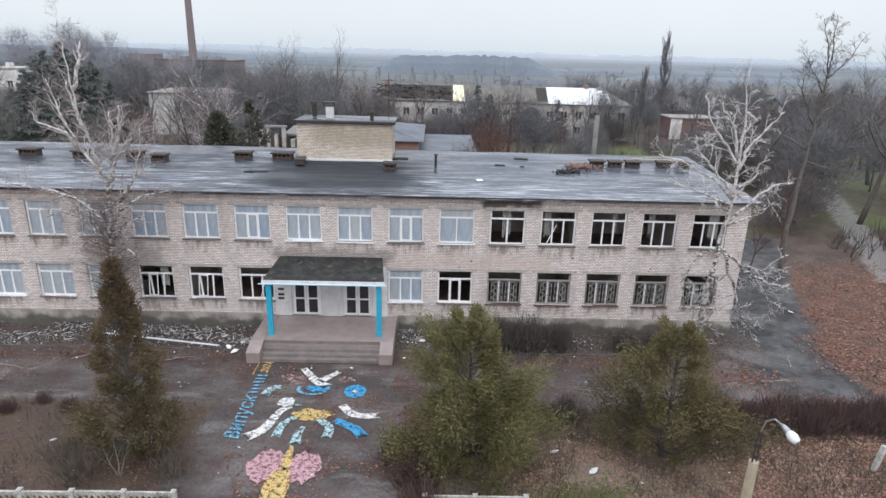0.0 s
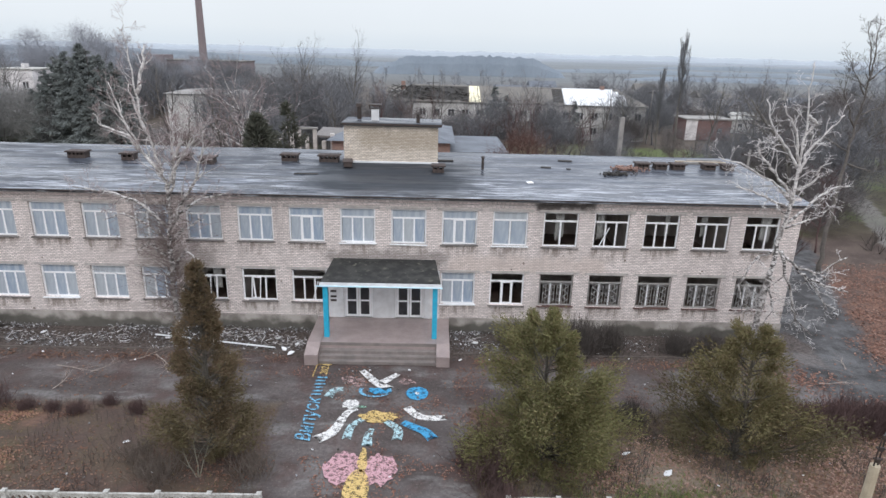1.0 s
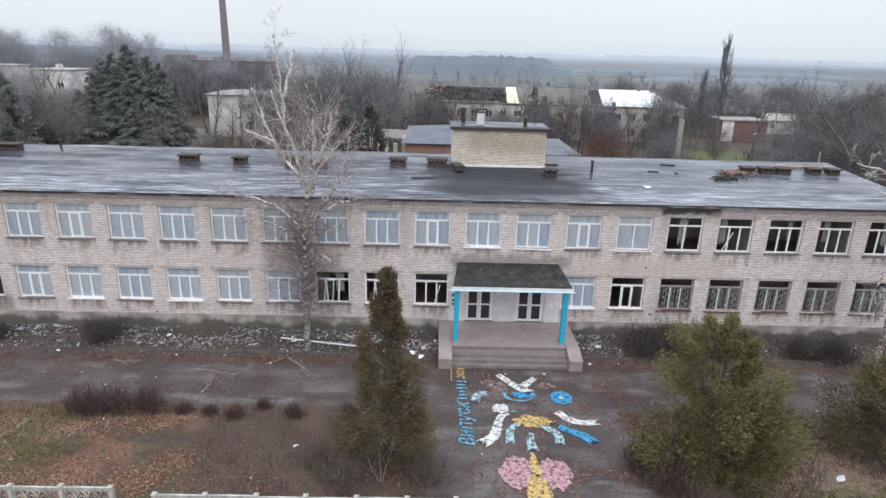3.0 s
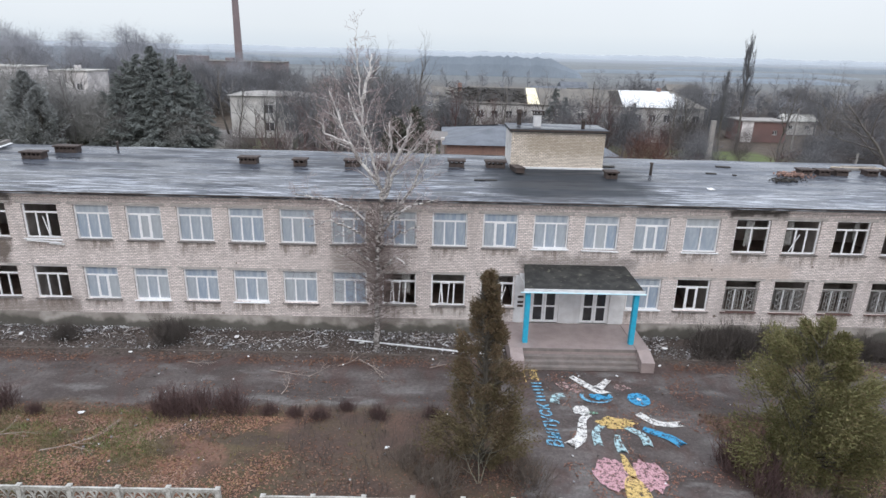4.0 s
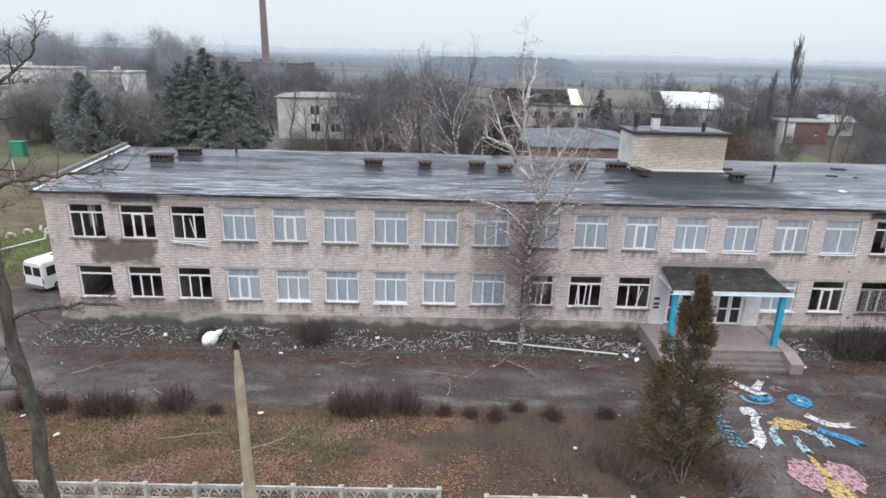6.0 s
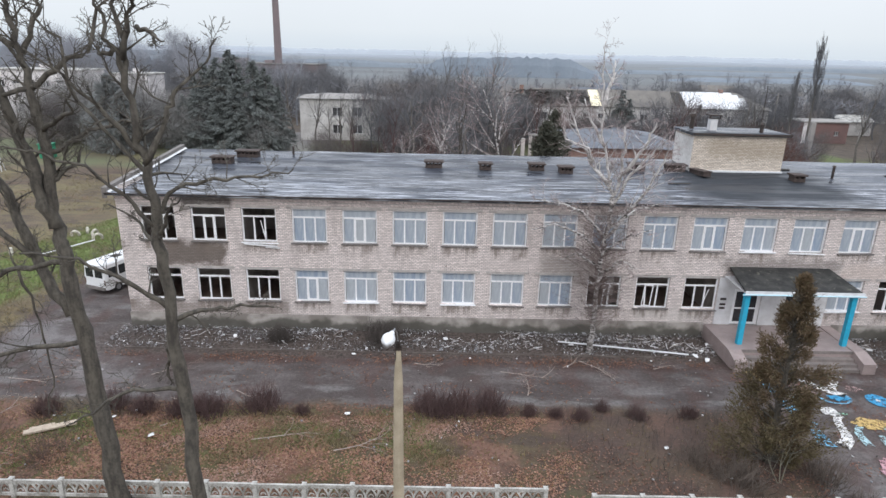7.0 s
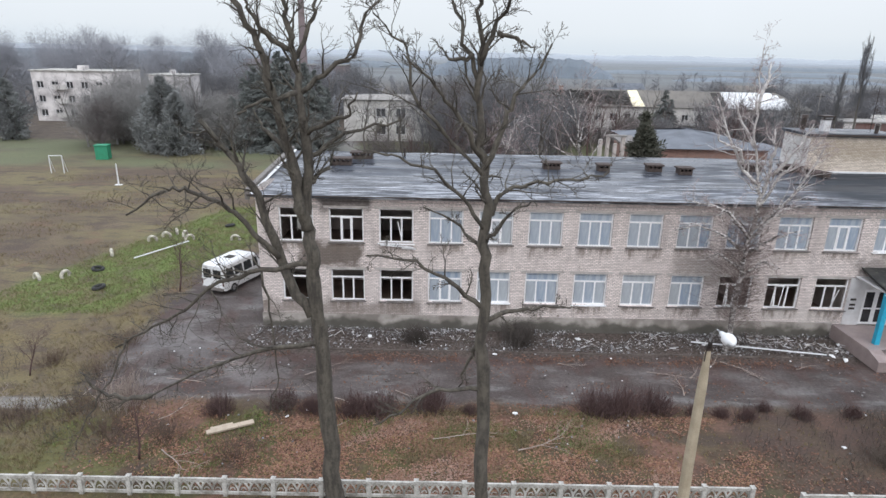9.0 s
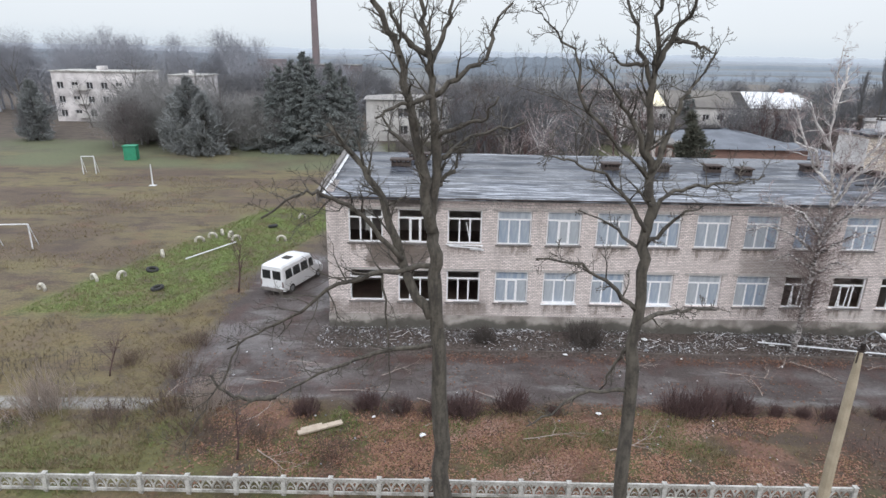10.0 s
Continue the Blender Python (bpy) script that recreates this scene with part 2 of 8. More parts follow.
CAR_GLASS = surface("dark_car_glass", (0.015, 0.018, 0.02), (0.03, 0.033, 0.035), 2, 0.1, bump=0.0)
RUBBER = surface("black_rubber", (0.02, 0.02, 0.02), (0.035, 0.035, 0.035), 8, 0.8)
TYRE_WHITE = surface("whitewashed_rubber", (0.60, 0.57, 0.48), (0.25, 0.23, 0.20), 3, 0.85)
WOOD_PALE = surface("pale_wood", (0.50, 0.42, 0.33), (0.38, 0.31, 0.24), 4, 0.8)
RUST_ROOF = surface("old_slate_roof", (0.19, 0.175, 0.155), (0.13, 0.12, 0.11), 0.5, 0.85, fine=8)
BLUE_ROOF = surface("blue_grey_roof", (0.135, 0.15, 0.175), (0.07, 0.08, 0.098), 0.5, 0.6, fine=6)
YELLOW_SHEET = surface("yellow_sheet", (0.90, 0.84, 0.64), (0.84, 0.72, 0.44), 1, 0.6)
GREEN_PAINT = surface("green_paint", (0.03, 0.28, 0.16), (0.03, 0.22, 0.12), 2, 0.6)
CAP_BRICK = surface("dark_vent_brick", (0.045, 0.033, 0.03), (0.08, 0.06, 0.053), 5, 0.9)
# near-black sheet colour that stands in for the shade of unlit rooms
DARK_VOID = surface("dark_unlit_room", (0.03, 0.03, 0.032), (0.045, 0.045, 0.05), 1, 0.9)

n = Nodes("birch_bark")
x, y, z = n.xyz()
band = n.noise(2.6, 5, stretch=(1.6, 1.6, 3.4), rough=0.65)
low = n.step(n.m("ADD", z, n.m("MULTIPLY", n.noise(2.0, 3), 2.0)), 3.0, 7.0)
c = n.mix(n.m("MULTIPLY", n.step(band, 0.47, 0.53), n.step(z, 8.5, 11.5, 1.0, 0.35)), (0.66, 0.63, 0.61), (0.06, 0.052, 0.047))
c = n.mix(n.step(n.noise(1.1, 4), 0.4, 0.65, 0.0, 0.5), c, (0.30, 0.27, 0.255))
c = n.mix(n.m("MULTIPLY", n.m("SUBTRACT", 1.0, low), 0.45), c, (0.11, 0.095, 0.085))
n.bump(band, 0.4, 0.02)
BIRCH = n.done(c, 0.75)
BIRCH_WHITE = surface("white_birch_limbs", (0.78, 0.75, 0.735), (0.50, 0.47, 0.455), 2.5, 0.75, stretch=(1, 1, 2.5))

n = Nodes("film_covered_pane")
r = n.random()
c = n.mix(r, (0.27, 0.335, 0.425), (0.385, 0.41, 0.435))
c = n.mix(n.step(n.noise(1.1, 3, stretch=(4, 1, 0.6)), 0.35, 0.7, 0.0, 0.6), c, (0.54, 0.58, 0.61))
c = n.mix(n.step(n.noise(2.4, 4, stretch=(3, 1, 0.8)), 0.60, 0.72, 0.0, 0.5), c, (0.16, 0.19, 0.24))
n.bump(n.noise(5, 2, stretch=(1, 1, 0.4)), 0.15, 0.03)
PANE = n.done(c, 0.25)

# wet bitumen roof: sheets laid along the building, darker and lighter, with puddles
n = Nodes("wet_bitumen_roof")
x, y, z = n.xyz()
streak = n.noise(0.55, 6, stretch=(0.35, 1.6, 1))
patch = n.noise(0.16, 4)
seam = n.m("FRACT", n.m("DIVIDE", n.m("ADD", y, n.m("MULTIPLY", n.noise(0.5, 2), 0.2)), 1.0))
c = n.mix(n.step(streak, 0.42, 0.66), (0.022, 0.026, 0.035), (0.066, 0.075, 0.094))
c = n.mix(n.step(x, 4.5, 9.0, 0.0, 0.55), c, n.mix(streak, (0.078, 0.087, 0.106), (0.155, 0.168, 0.195)))
# pale streaks along the sheets: wet sheen painted into the colour
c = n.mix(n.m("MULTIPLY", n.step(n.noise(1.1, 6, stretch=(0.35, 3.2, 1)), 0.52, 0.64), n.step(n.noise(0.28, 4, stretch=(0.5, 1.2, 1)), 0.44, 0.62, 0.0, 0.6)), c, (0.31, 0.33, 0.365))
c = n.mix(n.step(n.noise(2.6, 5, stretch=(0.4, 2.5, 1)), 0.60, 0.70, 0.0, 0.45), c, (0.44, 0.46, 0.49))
c = n.mix(n.step(patch, 0.5, 0.7, 0.0, 0.6), c, (0.032, 0.033, 0.037))
c = n.mix(n.step(seam, 0.90, 0.97, 0.0, 0.5), c, (0.04, 0.04, 0.042))
# brighter streaks by the eave, sky reflections painted on the felt
eave_sheen = n.m("MULTIPLY", n.step(y, 1.2, 5.5, 1.0, 0.15), n.step(n.noise(1.5, 6, stretch=(0.28, 3.4, 1), rough=0.65), 0.50, 0.63, 0.0, 0.9))
c = n.mix(eave_sheen, c, (0.43, 0.45, 0.50))
# soft shading in front of the stair head, painted dark and dull
shade_zone = n.box(n.m("ADD", x, n.m("MULTIPLY", n.noise(0.5, 4), 2.4)), y, -3.6, 6.2, 0.2, 7.6, 1.3)
c = n.mix(n.m("MULTIPLY", shade_zone, 0.92), c, (0.030, 0.034, 0.040))
wet = n.step(n.noise(0.5, 5, stretch=(0.4, 1.8, 1)), 0.40, 0.62, 0.16, 0.52)
wet = n.m("ADD", wet, n.m("MULTIPLY", shade_zone, 0.28))
n.bump(n.m("ADD", n.m("MULTIPLY", n.noise(7, 4), 0.3), n.m("MULTIPLY", n.step(seam, 0.9, 0.95), 0.5)), 0.3, 0.01)
ROOF = n.done(c, wet, 0.0, 0.27)

n = Nodes("mossy_canopy_felt")
c = n.mix(n.step(n.noise(1.6, 5), 0.42, 0.62), (0.020, 0.020, 0.0195), (0.045, 0.045, 0.041))
c = n.mix(n.step(n.noise(3.0, 5), 0.58, 0.70, 0.0, 0.8), c, (0.13, 0.13, 0.10))
n.bump(n.noise(12, 4), 0.4, 0.02)
CANOPY = n.done(c, 0.7)

LITTER_PALE = leafy("pale_fallen_leaves", [(0.22, 0.105, 0.066), (0.33, 0.175, 0.12), (0.12, 0.058, 0.042), (0.38, 0.225, 0.165), (0.26, 0.17, 0.072)], mute=0.35)
LITTER_RED = leafy("red_brown_leaves", [(0.17, 0.075, 0.05), (0.27, 0.125, 0.085), (0.085, 0.042, 0.032), (0.40, 0.25, 0.195), (0.14, 0.065, 0.045), (0.31, 0.17, 0.125), (0.10, 0.05, 0.037)])
LITTER_PINK = leafy("pinkish_leaves", [(0.36, 0.225, 0.18), (0.26, 0.14, 0.105), (0.42, 0.29, 0.24), (0.30, 0.19, 0.12)])
LITTER = leafy("fallen_leaves", [(0.145, 0.07, 0.045), (0.21, 0.112, 0.075), (0.095, 0.05, 0.037), (0.27, 0.17, 0.125), (0.17, 0.088, 0.06)])
GRASS = leafy("winter_grass", [(0.16, 0.12, 0.06), (0.24, 0.18, 0.085), (0.12, 0.12, 0.045), (0.28, 0.21, 0.115)])
JUNIPER_DARK = leafy("dark_evergreen_sprays", [(0.065, 0.07, 0.056), (0.095, 0.098, 0.072), (0.075, 0.08, 0.062), (0.115, 0.105, 0.08)])
GRASS_DRY = leafy("dry_field_grass", [(0.20, 0.155, 0.095), (0.27, 0.215, 0.13), (0.17, 0.15, 0.07), (0.30, 0.24, 0.15)])
GRASS_GREEN = leafy("green_grass", [(0.14, 0.20, 0.06), (0.20, 0.255, 0.085), (0.13, 0.14, 0.05), (0.27, 0.275, 0.13)])
JUNIPER = leafy("juniper_sprays", [(0.105, 0.098, 0.043), (0.16, 0.16, 0.06), (0.22, 0.19, 0.09), (0.12, 0.125, 0.048), (0.20, 0.145, 0.085)])
JUNIPER_OLIVE = leafy("olive_juniper_sprays", [(0.11, 0.098, 0.045), (0.155, 0.138, 0.058), (0.205, 0.165, 0.085), (0.13, 0.115, 0.048), (0.19, 0.13, 0.08)])
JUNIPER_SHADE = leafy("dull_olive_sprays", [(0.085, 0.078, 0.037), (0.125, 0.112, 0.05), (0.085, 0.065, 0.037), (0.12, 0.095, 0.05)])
JUNIPER_UMBER = leafy("umber_sprays", [(0.118, 0.09, 0.05), (0.15, 0.118, 0.062), (0.105, 0.075, 0.045), (0.132, 0.12, 0.055)])
PALE_WOOD = surface("weathered_pale_stems", (0.23, 0.22, 0.165), (0.14, 0.13, 0.10), 4, 0.85)
JUNIPER_BROWN = leafy("browned_juniper_sprays", [(0.12, 0.08, 0.05), (0.155, 0.105, 0.063), (0.10, 0.088, 0.044), (0.185, 0.122, 0.076), (0.115, 0.092, 0.05)])
# needle greens greyed and paled: the haze before them is in the colour
SPRUCE = leafy("hazed_spruce_needles", [(0.17, 0.187, 0.18), (0.19, 0.207, 0.20), (0.178, 0.194, 0.186), (0.21, 0.225, 0.215)], mute=0.3)
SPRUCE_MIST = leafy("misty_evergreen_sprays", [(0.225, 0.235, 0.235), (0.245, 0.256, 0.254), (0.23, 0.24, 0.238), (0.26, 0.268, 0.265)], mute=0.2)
RUBBLE = leafy("rubble", [(0.05, 0.043, 0.038), (0.09, 0.075, 0.066), (0.15, 0.135, 0.13), (0.06, 0.05, 0.044), (0.30, 0.285, 0.28), (0.88, 0.88, 0.90), (0.11, 0.085, 0.07), (0.40, 0.39, 0.39), (0.27, 0.28, 0.30), (0.085, 0.06, 0.05), (0.20, 0.18, 0.17), (0.04, 0.035, 0.03), (0.36, 0.37, 0.39)], mute=0.15)
SPLINTER = leafy("splinters", [(0.75, 0.75, 0.77), (0.40, 0.36, 0.33), (0.85, 0.85, 0.87), (0.22, 0.17, 0.14), (0.55, 0.53, 0.52)], mute=0.15)

# ground: asphalt, plaza, lawns, playing field and far fields in one sheet
n = Nodes("ground")
x0_, y0_, z0_ = n.xyz()
wob = n.m("MULTIPLY", n.m("SUBTRACT", n.noise(0.45, 5), 0.5), 2.2)
wob2 = n.m("MULTIPLY", n.m("SUBTRACT", n.noise(0.31, 5, stretch=(1.3, 0.8, 1)), 0.5), 2.2)
gx, gy = n.m("ADD", x0_, wob), n.m("ADD", y0_, wob2)
big, mid, fine, grit = n.noise(0.09, 5), n.noise(0.5, 6), n.noise(6.0, 5), n.noise(30.0, 4)
c = n.mix(n.step(mid, 0.35, 0.65), (0.075, 0.058, 0.046), (0.125, 0.098, 0.075))
lawn = n.mix(n.step(mid, 0.4, 0.6), (0.074, 0.046, 0.034), (0.108, 0.08, 0.045))
lawn = n.mix(n.step(n.noise(0.28, 5), 0.50, 0.64, 0.0, 0.8), lawn, (0.21, 0.112, 0.08))
lawn = n.mix(n.step(n.noise(0.4, 5, stretch=(0.7, 1.5, 1)), 0.55, 0.68, 0.0, 0.8), lawn, (0.07, 0.05, 0.04))
lawn = n.mix(n.step(n.noise(0.22, 4, stretch=(1, 1.7, 1)), 0.56, 0.7, 0.0, 0.7), lawn, (0.075, 0.085, 0.035))
lawn = n.mix(n.m("MULTIPLY", n.box(gx, gy, -14.6, -3.0, -15.2, -8.0, 1.4), n.step(mid, 0.3, 0.6, 0.95, 0.6)), lawn, (0.088, 0.058, 0.047))
lawn = n.mix(n.m("MULTIPLY", n.box(gx, gy, 7.5, 24.0, -30.0, -11.2, 1.2), n.step(mid, 0.38, 0.6, 0.35, 0.9)), lawn, (0.25, 0.20, 0.155))
c = n.mix(n.box(gx, gy, -50, 60, -40, -8.6, 0.5), c, lawn)
leaf = n.mix(n.step(fine, 0.4, 0.62), (0.10, 0.05, 0.036), (0.22, 0.108, 0.07))
bare_soil = n.mix(n.step(mid, 0.4, 0.62), (0.075, 0.05, 0.042), (0.115, 0.082, 0.066))
c = n.mix(n.m("MULTIPLY", n.box(gx, gy, 27.0, 62, -8.0, 34.0, 2.0), 0.9), c, bare_soil)
c = n.mix(n.m("MULTIPLY", n.box(gx, gy, 27.0, 50, -7.5, 13.5, 1.4), n.step(mid, 0.36, 0.58, 0.25, 0.9)), c, leaf)
c = n.mix(n.m("MULTIPLY", n.box(gx, gy, 18.5, 60, -30, -10.2, 0.8), n.step(mid, 0.4, 0.6, 0.1, 0.8)), c, leaf)
fieldc = n.mix(n.step(n.noise(0.13, 6, stretch=(0.6, 1.3, 1)), 0.4, 0.62), (0.115, 0.082, 0.057), (0.175, 0.145, 0.072))
fieldc = n.mix(n.step(n.noise(0.2, 4), 0.55, 0.7, 0.0, 0.6), fieldc, (0.165, 0.12, 0.085))
fieldc = n.mix(n.step(n.noise(0.9, 6, stretch=(0.5, 1.4, 1)), 0.48, 0.66, 0.0, 0.6), fieldc, (0.09, 0.07, 0.05))
fieldc = n.mix(n.m("MULTIPLY", n.box(gx, gy, -70, -46, -9, 3, 2.0), n.step(mid, 0.4, 0.6, 0.1, 0.8)), fieldc, (0.165, 0.128, 0.06))
fieldc = n.mix(n.step(n.noise(0.33, 6, stretch=(0.8, 1.5, 1), rough=0.65), 0.52, 0.62, 0.0, 0.75), fieldc, (0.075, 0.054, 0.042))
fieldc = n.mix(n.step(n.noise(0.24, 5, stretch=(1.2, 1.8, 1)), 0.58, 0.68, 0.0, 0.6), fieldc, (0.165, 0.098, 0.062))
c = n.mix(n.box(gx, gy, -200, -44, -30, 64, 1.2), c, fieldc)
green = n.mix(n.step(fine, 0.4, 0.65), (0.105, 0.16, 0.034), (0.175, 0.215, 0.065))
diag = n.m("ADD", gx, n.m("MULTIPLY", gy, -0.32))
c = n.mix(n.m("MULTIPLY", n.box(diag, gy, -61.5, -51.2, 1.5, 30.0, 1.3), n.step(mid, 0.36, 0.6, 0.1, 1.0)), c, green)
c = n.mix(n.m("MULTIPLY", n.box(gx, gy, -120, -47, -24, -11.0, 1.0), n.step(mid, 0.42, 0.6, 0.0, 0.8)), c, (0.10, 0.12, 0.035))
c = n.mix(n.m("MULTIPLY", n.box(gx, gy, -200, -30, 52, 78, 2.0), n.step(big, 0.35, 0.6, 0.3, 0.9)), c, (0.135, 0.15, 0.08))
c = n.mix(n.m("MULTIPLY", n.box(gx, gy, 36, 120, 24, 75, 3.0), n.step(big, 0.45, 0.6, 0.2, 0.8)), c, (0.12, 0.15, 0.05))
c = n.mix(n.m("MULTIPLY", n.box(gx, gy, -45, 32, 60, 85, 3.0), n.step(big, 0.35, 0.6, 0.1, 0.7)), c, (0.12, 0.14, 0.05))
c = n.mix(n.m("MULTIPLY", n.box(gx, gy, 34.0, 52.0, 66.0, 81.0, 1.5), n.step(mid, 0.34, 0.6, 0.4, 1.0)), c, (0.125, 0.165, 0.05))
c = n.mix(n.m("MULTIPLY", n.box(gx, gy, -60, -21, -15.5, -9.4, 1.5), n.step(n.noise(0.34, 5), 0.47, 0.6, 0.0, 0.75)), c, (0.115, 0.115, 0.036))
asph = n.mix(n.step(n.noise(0.35, 6, stretch=(0.7, 1.4, 1)), 0.38, 0.66), (0.076, 0.060, 0.057), (0.142, 0.122, 0.118))
asph = n.mix(n.step(n.noise(0.6, 6, stretch=(1.2, 0.8, 1)), 0.48, 0.64, 0.0, 0.55), asph, (0.092, 0.049, 0.042))
asph = n.mix(n.step(n.noise(0.55, 6, stretch=(0.6, 1.5, 1)), 0.53, 0.66, 0.0, 0.6), asph, (0.225, 0.215, 0.21))
asph = n.mix(n.step(grit, 0.45, 0.7, 0.0, 0.3), asph, (0.05, 0.048, 0.046))
tar = n.mix(n.step(n.noise(0.8, 6, rough=0.65), 0.42, 0.6), (0.038, 0.037, 0.038), (0.085, 0.084, 0.087))
m_road = n.box(gx, gy, -47.0, 24.0, -8.3, -3.4, 0.4)
m_plaza = n.box(gx, gy, -4.4, 4.9, -30, -3.6, 0.35)
m_yard = n.box(gx, gy, -47.3, -39.0, -8.0, 14.0, 0.7)
drive_x = n.m("ADD", gx, n.m("MULTIPLY", n.m("MAXIMUM", gy, -2.0), -0.42))
m_drive = n.box(drive_x, gy, 24.6, 30.2, -8.6, 22.0, 0.5)
m_as = n.m("MAXIMUM", n.m("MAXIMUM", m_road, m_plaza), n.m("MAXIMUM", m_yard, m_drive))
c = n.mix(m_as, c, asph)
c = n.mix(m_drive, c, tar)
c = n.mix(n.m("MULTIPLY", n.box(gx, gy, -41, 26, -3.6, 0.6, 0.3), 0.85), c, n.mix(n.step(fine, 0.4, 0.6), (0.052, 0.038, 0.033), (0.115, 0.09, 0.08)))
c = n.mix(n.m("MULTIPLY", n.box(gx, gy, -40, 22, -4.5, -3.5, 0.35), n.step(mid, 0.36, 0.58, 0.1, 0.75)), c, (0.075, 0.040, 0.034))
c = n.mix(n.m("MULTIPLY", n.box(gx, y0_, -75, -47.0, -9.6, -8.6, 0.2), 0.8), c, (0.34, 0.33, 0.31))
c = n.mix(n.m("MULTIPLY", n.box(n.m("ADD", gx, n.m("MULTIPLY", gy, -0.45)), gy, 37.0, 40.0, 10.0, 48.0, 0.4), 0.7), c, (0.30, 0.285, 0.27))
c = n.mix(n.m("MULTIPLY", n.box(n.m("ADD", gx, n.m("MULTIPLY", gy, 0.2)), gy, -36.0, -29.0, 30.0, 95.0, 1.0), 0.7), c, (0.27, 0.26, 0.255))
# far fields, dry grass and winter crops in long strips, with distance haze painted in
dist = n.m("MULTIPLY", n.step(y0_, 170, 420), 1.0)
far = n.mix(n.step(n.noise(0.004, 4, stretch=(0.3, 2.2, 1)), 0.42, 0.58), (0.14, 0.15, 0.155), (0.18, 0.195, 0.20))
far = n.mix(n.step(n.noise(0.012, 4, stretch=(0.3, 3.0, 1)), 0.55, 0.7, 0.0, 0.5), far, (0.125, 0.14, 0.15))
# haze in the colour: pale blue-grey towards the horizon
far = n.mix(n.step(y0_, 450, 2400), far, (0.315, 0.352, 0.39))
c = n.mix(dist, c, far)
c = n.mix(n.step(fine, 0.3, 0.68, 0.42, 0.0), c, (0.028, 0.023, 0.019))
c = n.mix(n.m("MULTIPLY", n.step(n.noise(14.0, 4), 0.60, 0.70, 0.0, 0.45), n.step(y0_, 20, 60, 1.0, 0.0)), c, (0.27, 0.235, 0.20))
n.bump(n.m("ADD", n.m("MULTIPLY", fine, 0.8), n.m("MULTIPLY", grit, 0.3)), 0.5, 0.04)
puddle = n.m("MULTIPLY", m_as, n.step(n.noise(0.25, 4), 0.46, 0.6))
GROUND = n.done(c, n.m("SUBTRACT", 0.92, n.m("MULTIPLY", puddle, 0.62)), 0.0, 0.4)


# ---- mesh helpers ----
class Geo:
    """Collects vertices and faces of one mesh."""

    def __init__(self):
        self.v, self.f = [], []

    def quad(self, a, b, c, d):
        i = len(self.v)
        self.v += [a, b, c, d]
        self.f.append((i, i + 1, i + 2, i + 3))

    def tri(self, a, b, c):
        i = len(self.v)
        self.v += [a, b, c]
        self.f.append((i, i + 1, i + 2))

    def box(self, x0, x1, y0, y1, z0, z1, m=None):
        p = [Vector((x, y, z)) for z in (z0, z1) for y in (y0, y1) for x in (x0, x1)]
        if m is not None:
            p = [m @ q for q in p]
        i = len(self.v)
        self.v += [tuple(q) for q in p]
        self.f += [(i, i + 2, i + 3, i + 1), (i + 4, i + 5, i + 7, i + 6), (i, i + 1, i + 5, i + 4), (i + 2, i + 6, i + 7, i + 3), (i, i + 4, i + 6, i + 2), (i + 1, i + 3, i + 7, i + 5)]
        return self

    def prism(self, poly, z0, z1):
        """An upright prism over a polygon in plan."""
        k, i = len(poly), len(self.v)
        self.v += [(x, y, z0) for x, y in poly] + [(x, y, z1) for x, y in poly]
        self.f += [tuple(i + j for j in reversed(range(k))), tuple(i + k + j for j in range(k))]
        self.f += [(i + j, i + (j + 1) % k, i + k + (j + 1) % k, i + k + j) for j in range(k)]
        return self

    def tube(self, pts, radii, sides=6, cap=True):
        """A tapered tube along points."""
        base = len(self.v)
        pts = [Vector(p) for p in pts]
        for j, p in enumerate(pts):
            d = (pts[min(j + 1, len(pts) - 1)] - pts[max(j - 1, 0)])
            d = d.normalized() if d.length > 1e-6 else Vector((0, 0, 1))
            a = d.cross(Vector((0.31, 0.95, 0.0)) if abs(d.z) > 0.7 else Vector((0, 0, 1))).normalized()
            b = d.cross(a)
            for k in range(sides):
                w = 2 * math.pi * k / sides
                self.v.append(tuple(p + (a * math.cos(w) + b * math.sin(w)) * radii[j]))
        for j in range(len(pts) - 1):
            for k in range(sides):
                s, k2 = base + j * sides, (k + 1) % sides
                self.f.append((s + k, s + k2, s + sides + k2, s + sides + k))
        if cap and sides > 3:
            self.f.append(tuple(base + k for k in reversed(range(sides))))
            self.f.append(tuple(base + (len(pts) - 1) * sides + k for k in range(sides)))
        return self

    def mesh(self, name, mat, smooth=False):
        me = bpy.data.meshes.new(name)
        me.from_pydata(self.v, [], self.f)
        me.materials.append(mat)
        if smooth:
            me.polygons.foreach_set("use_smooth", [True] * len(me.polygons))
        me.update()
        return me


def part(name, data, mat, parent, label="", at=None, smooth=False):
    """One mesh object under a thing or a part."""
    me = data if isinstance(data, bpy.types.Mesh) else data.mesh(name, mat, smooth)
    ob = new(name, me)
    ob.parent = parent
    if at is not None:
        ob.matrix_basis = at
    return tagged(ob, label)


def thing(name, label, category, at=None, group="", kind=""):
    ob = new(name)
    ob.empty_display_size = 0.2
    if at is not None:
        ob.matrix_basis = at
    return tagged(ob, label, category, group, kind)


def solid(name, data, mat, label, category, at=None, group="", kind="", smooth=False):
    me = data if isinstance(data, bpy.types.Mesh) else data.mesh(name, mat, smooth)
    ob = new(name, me)
    if at is not None:
        ob.matrix_basis = at
    return tagged(ob, label, category, group, kind)


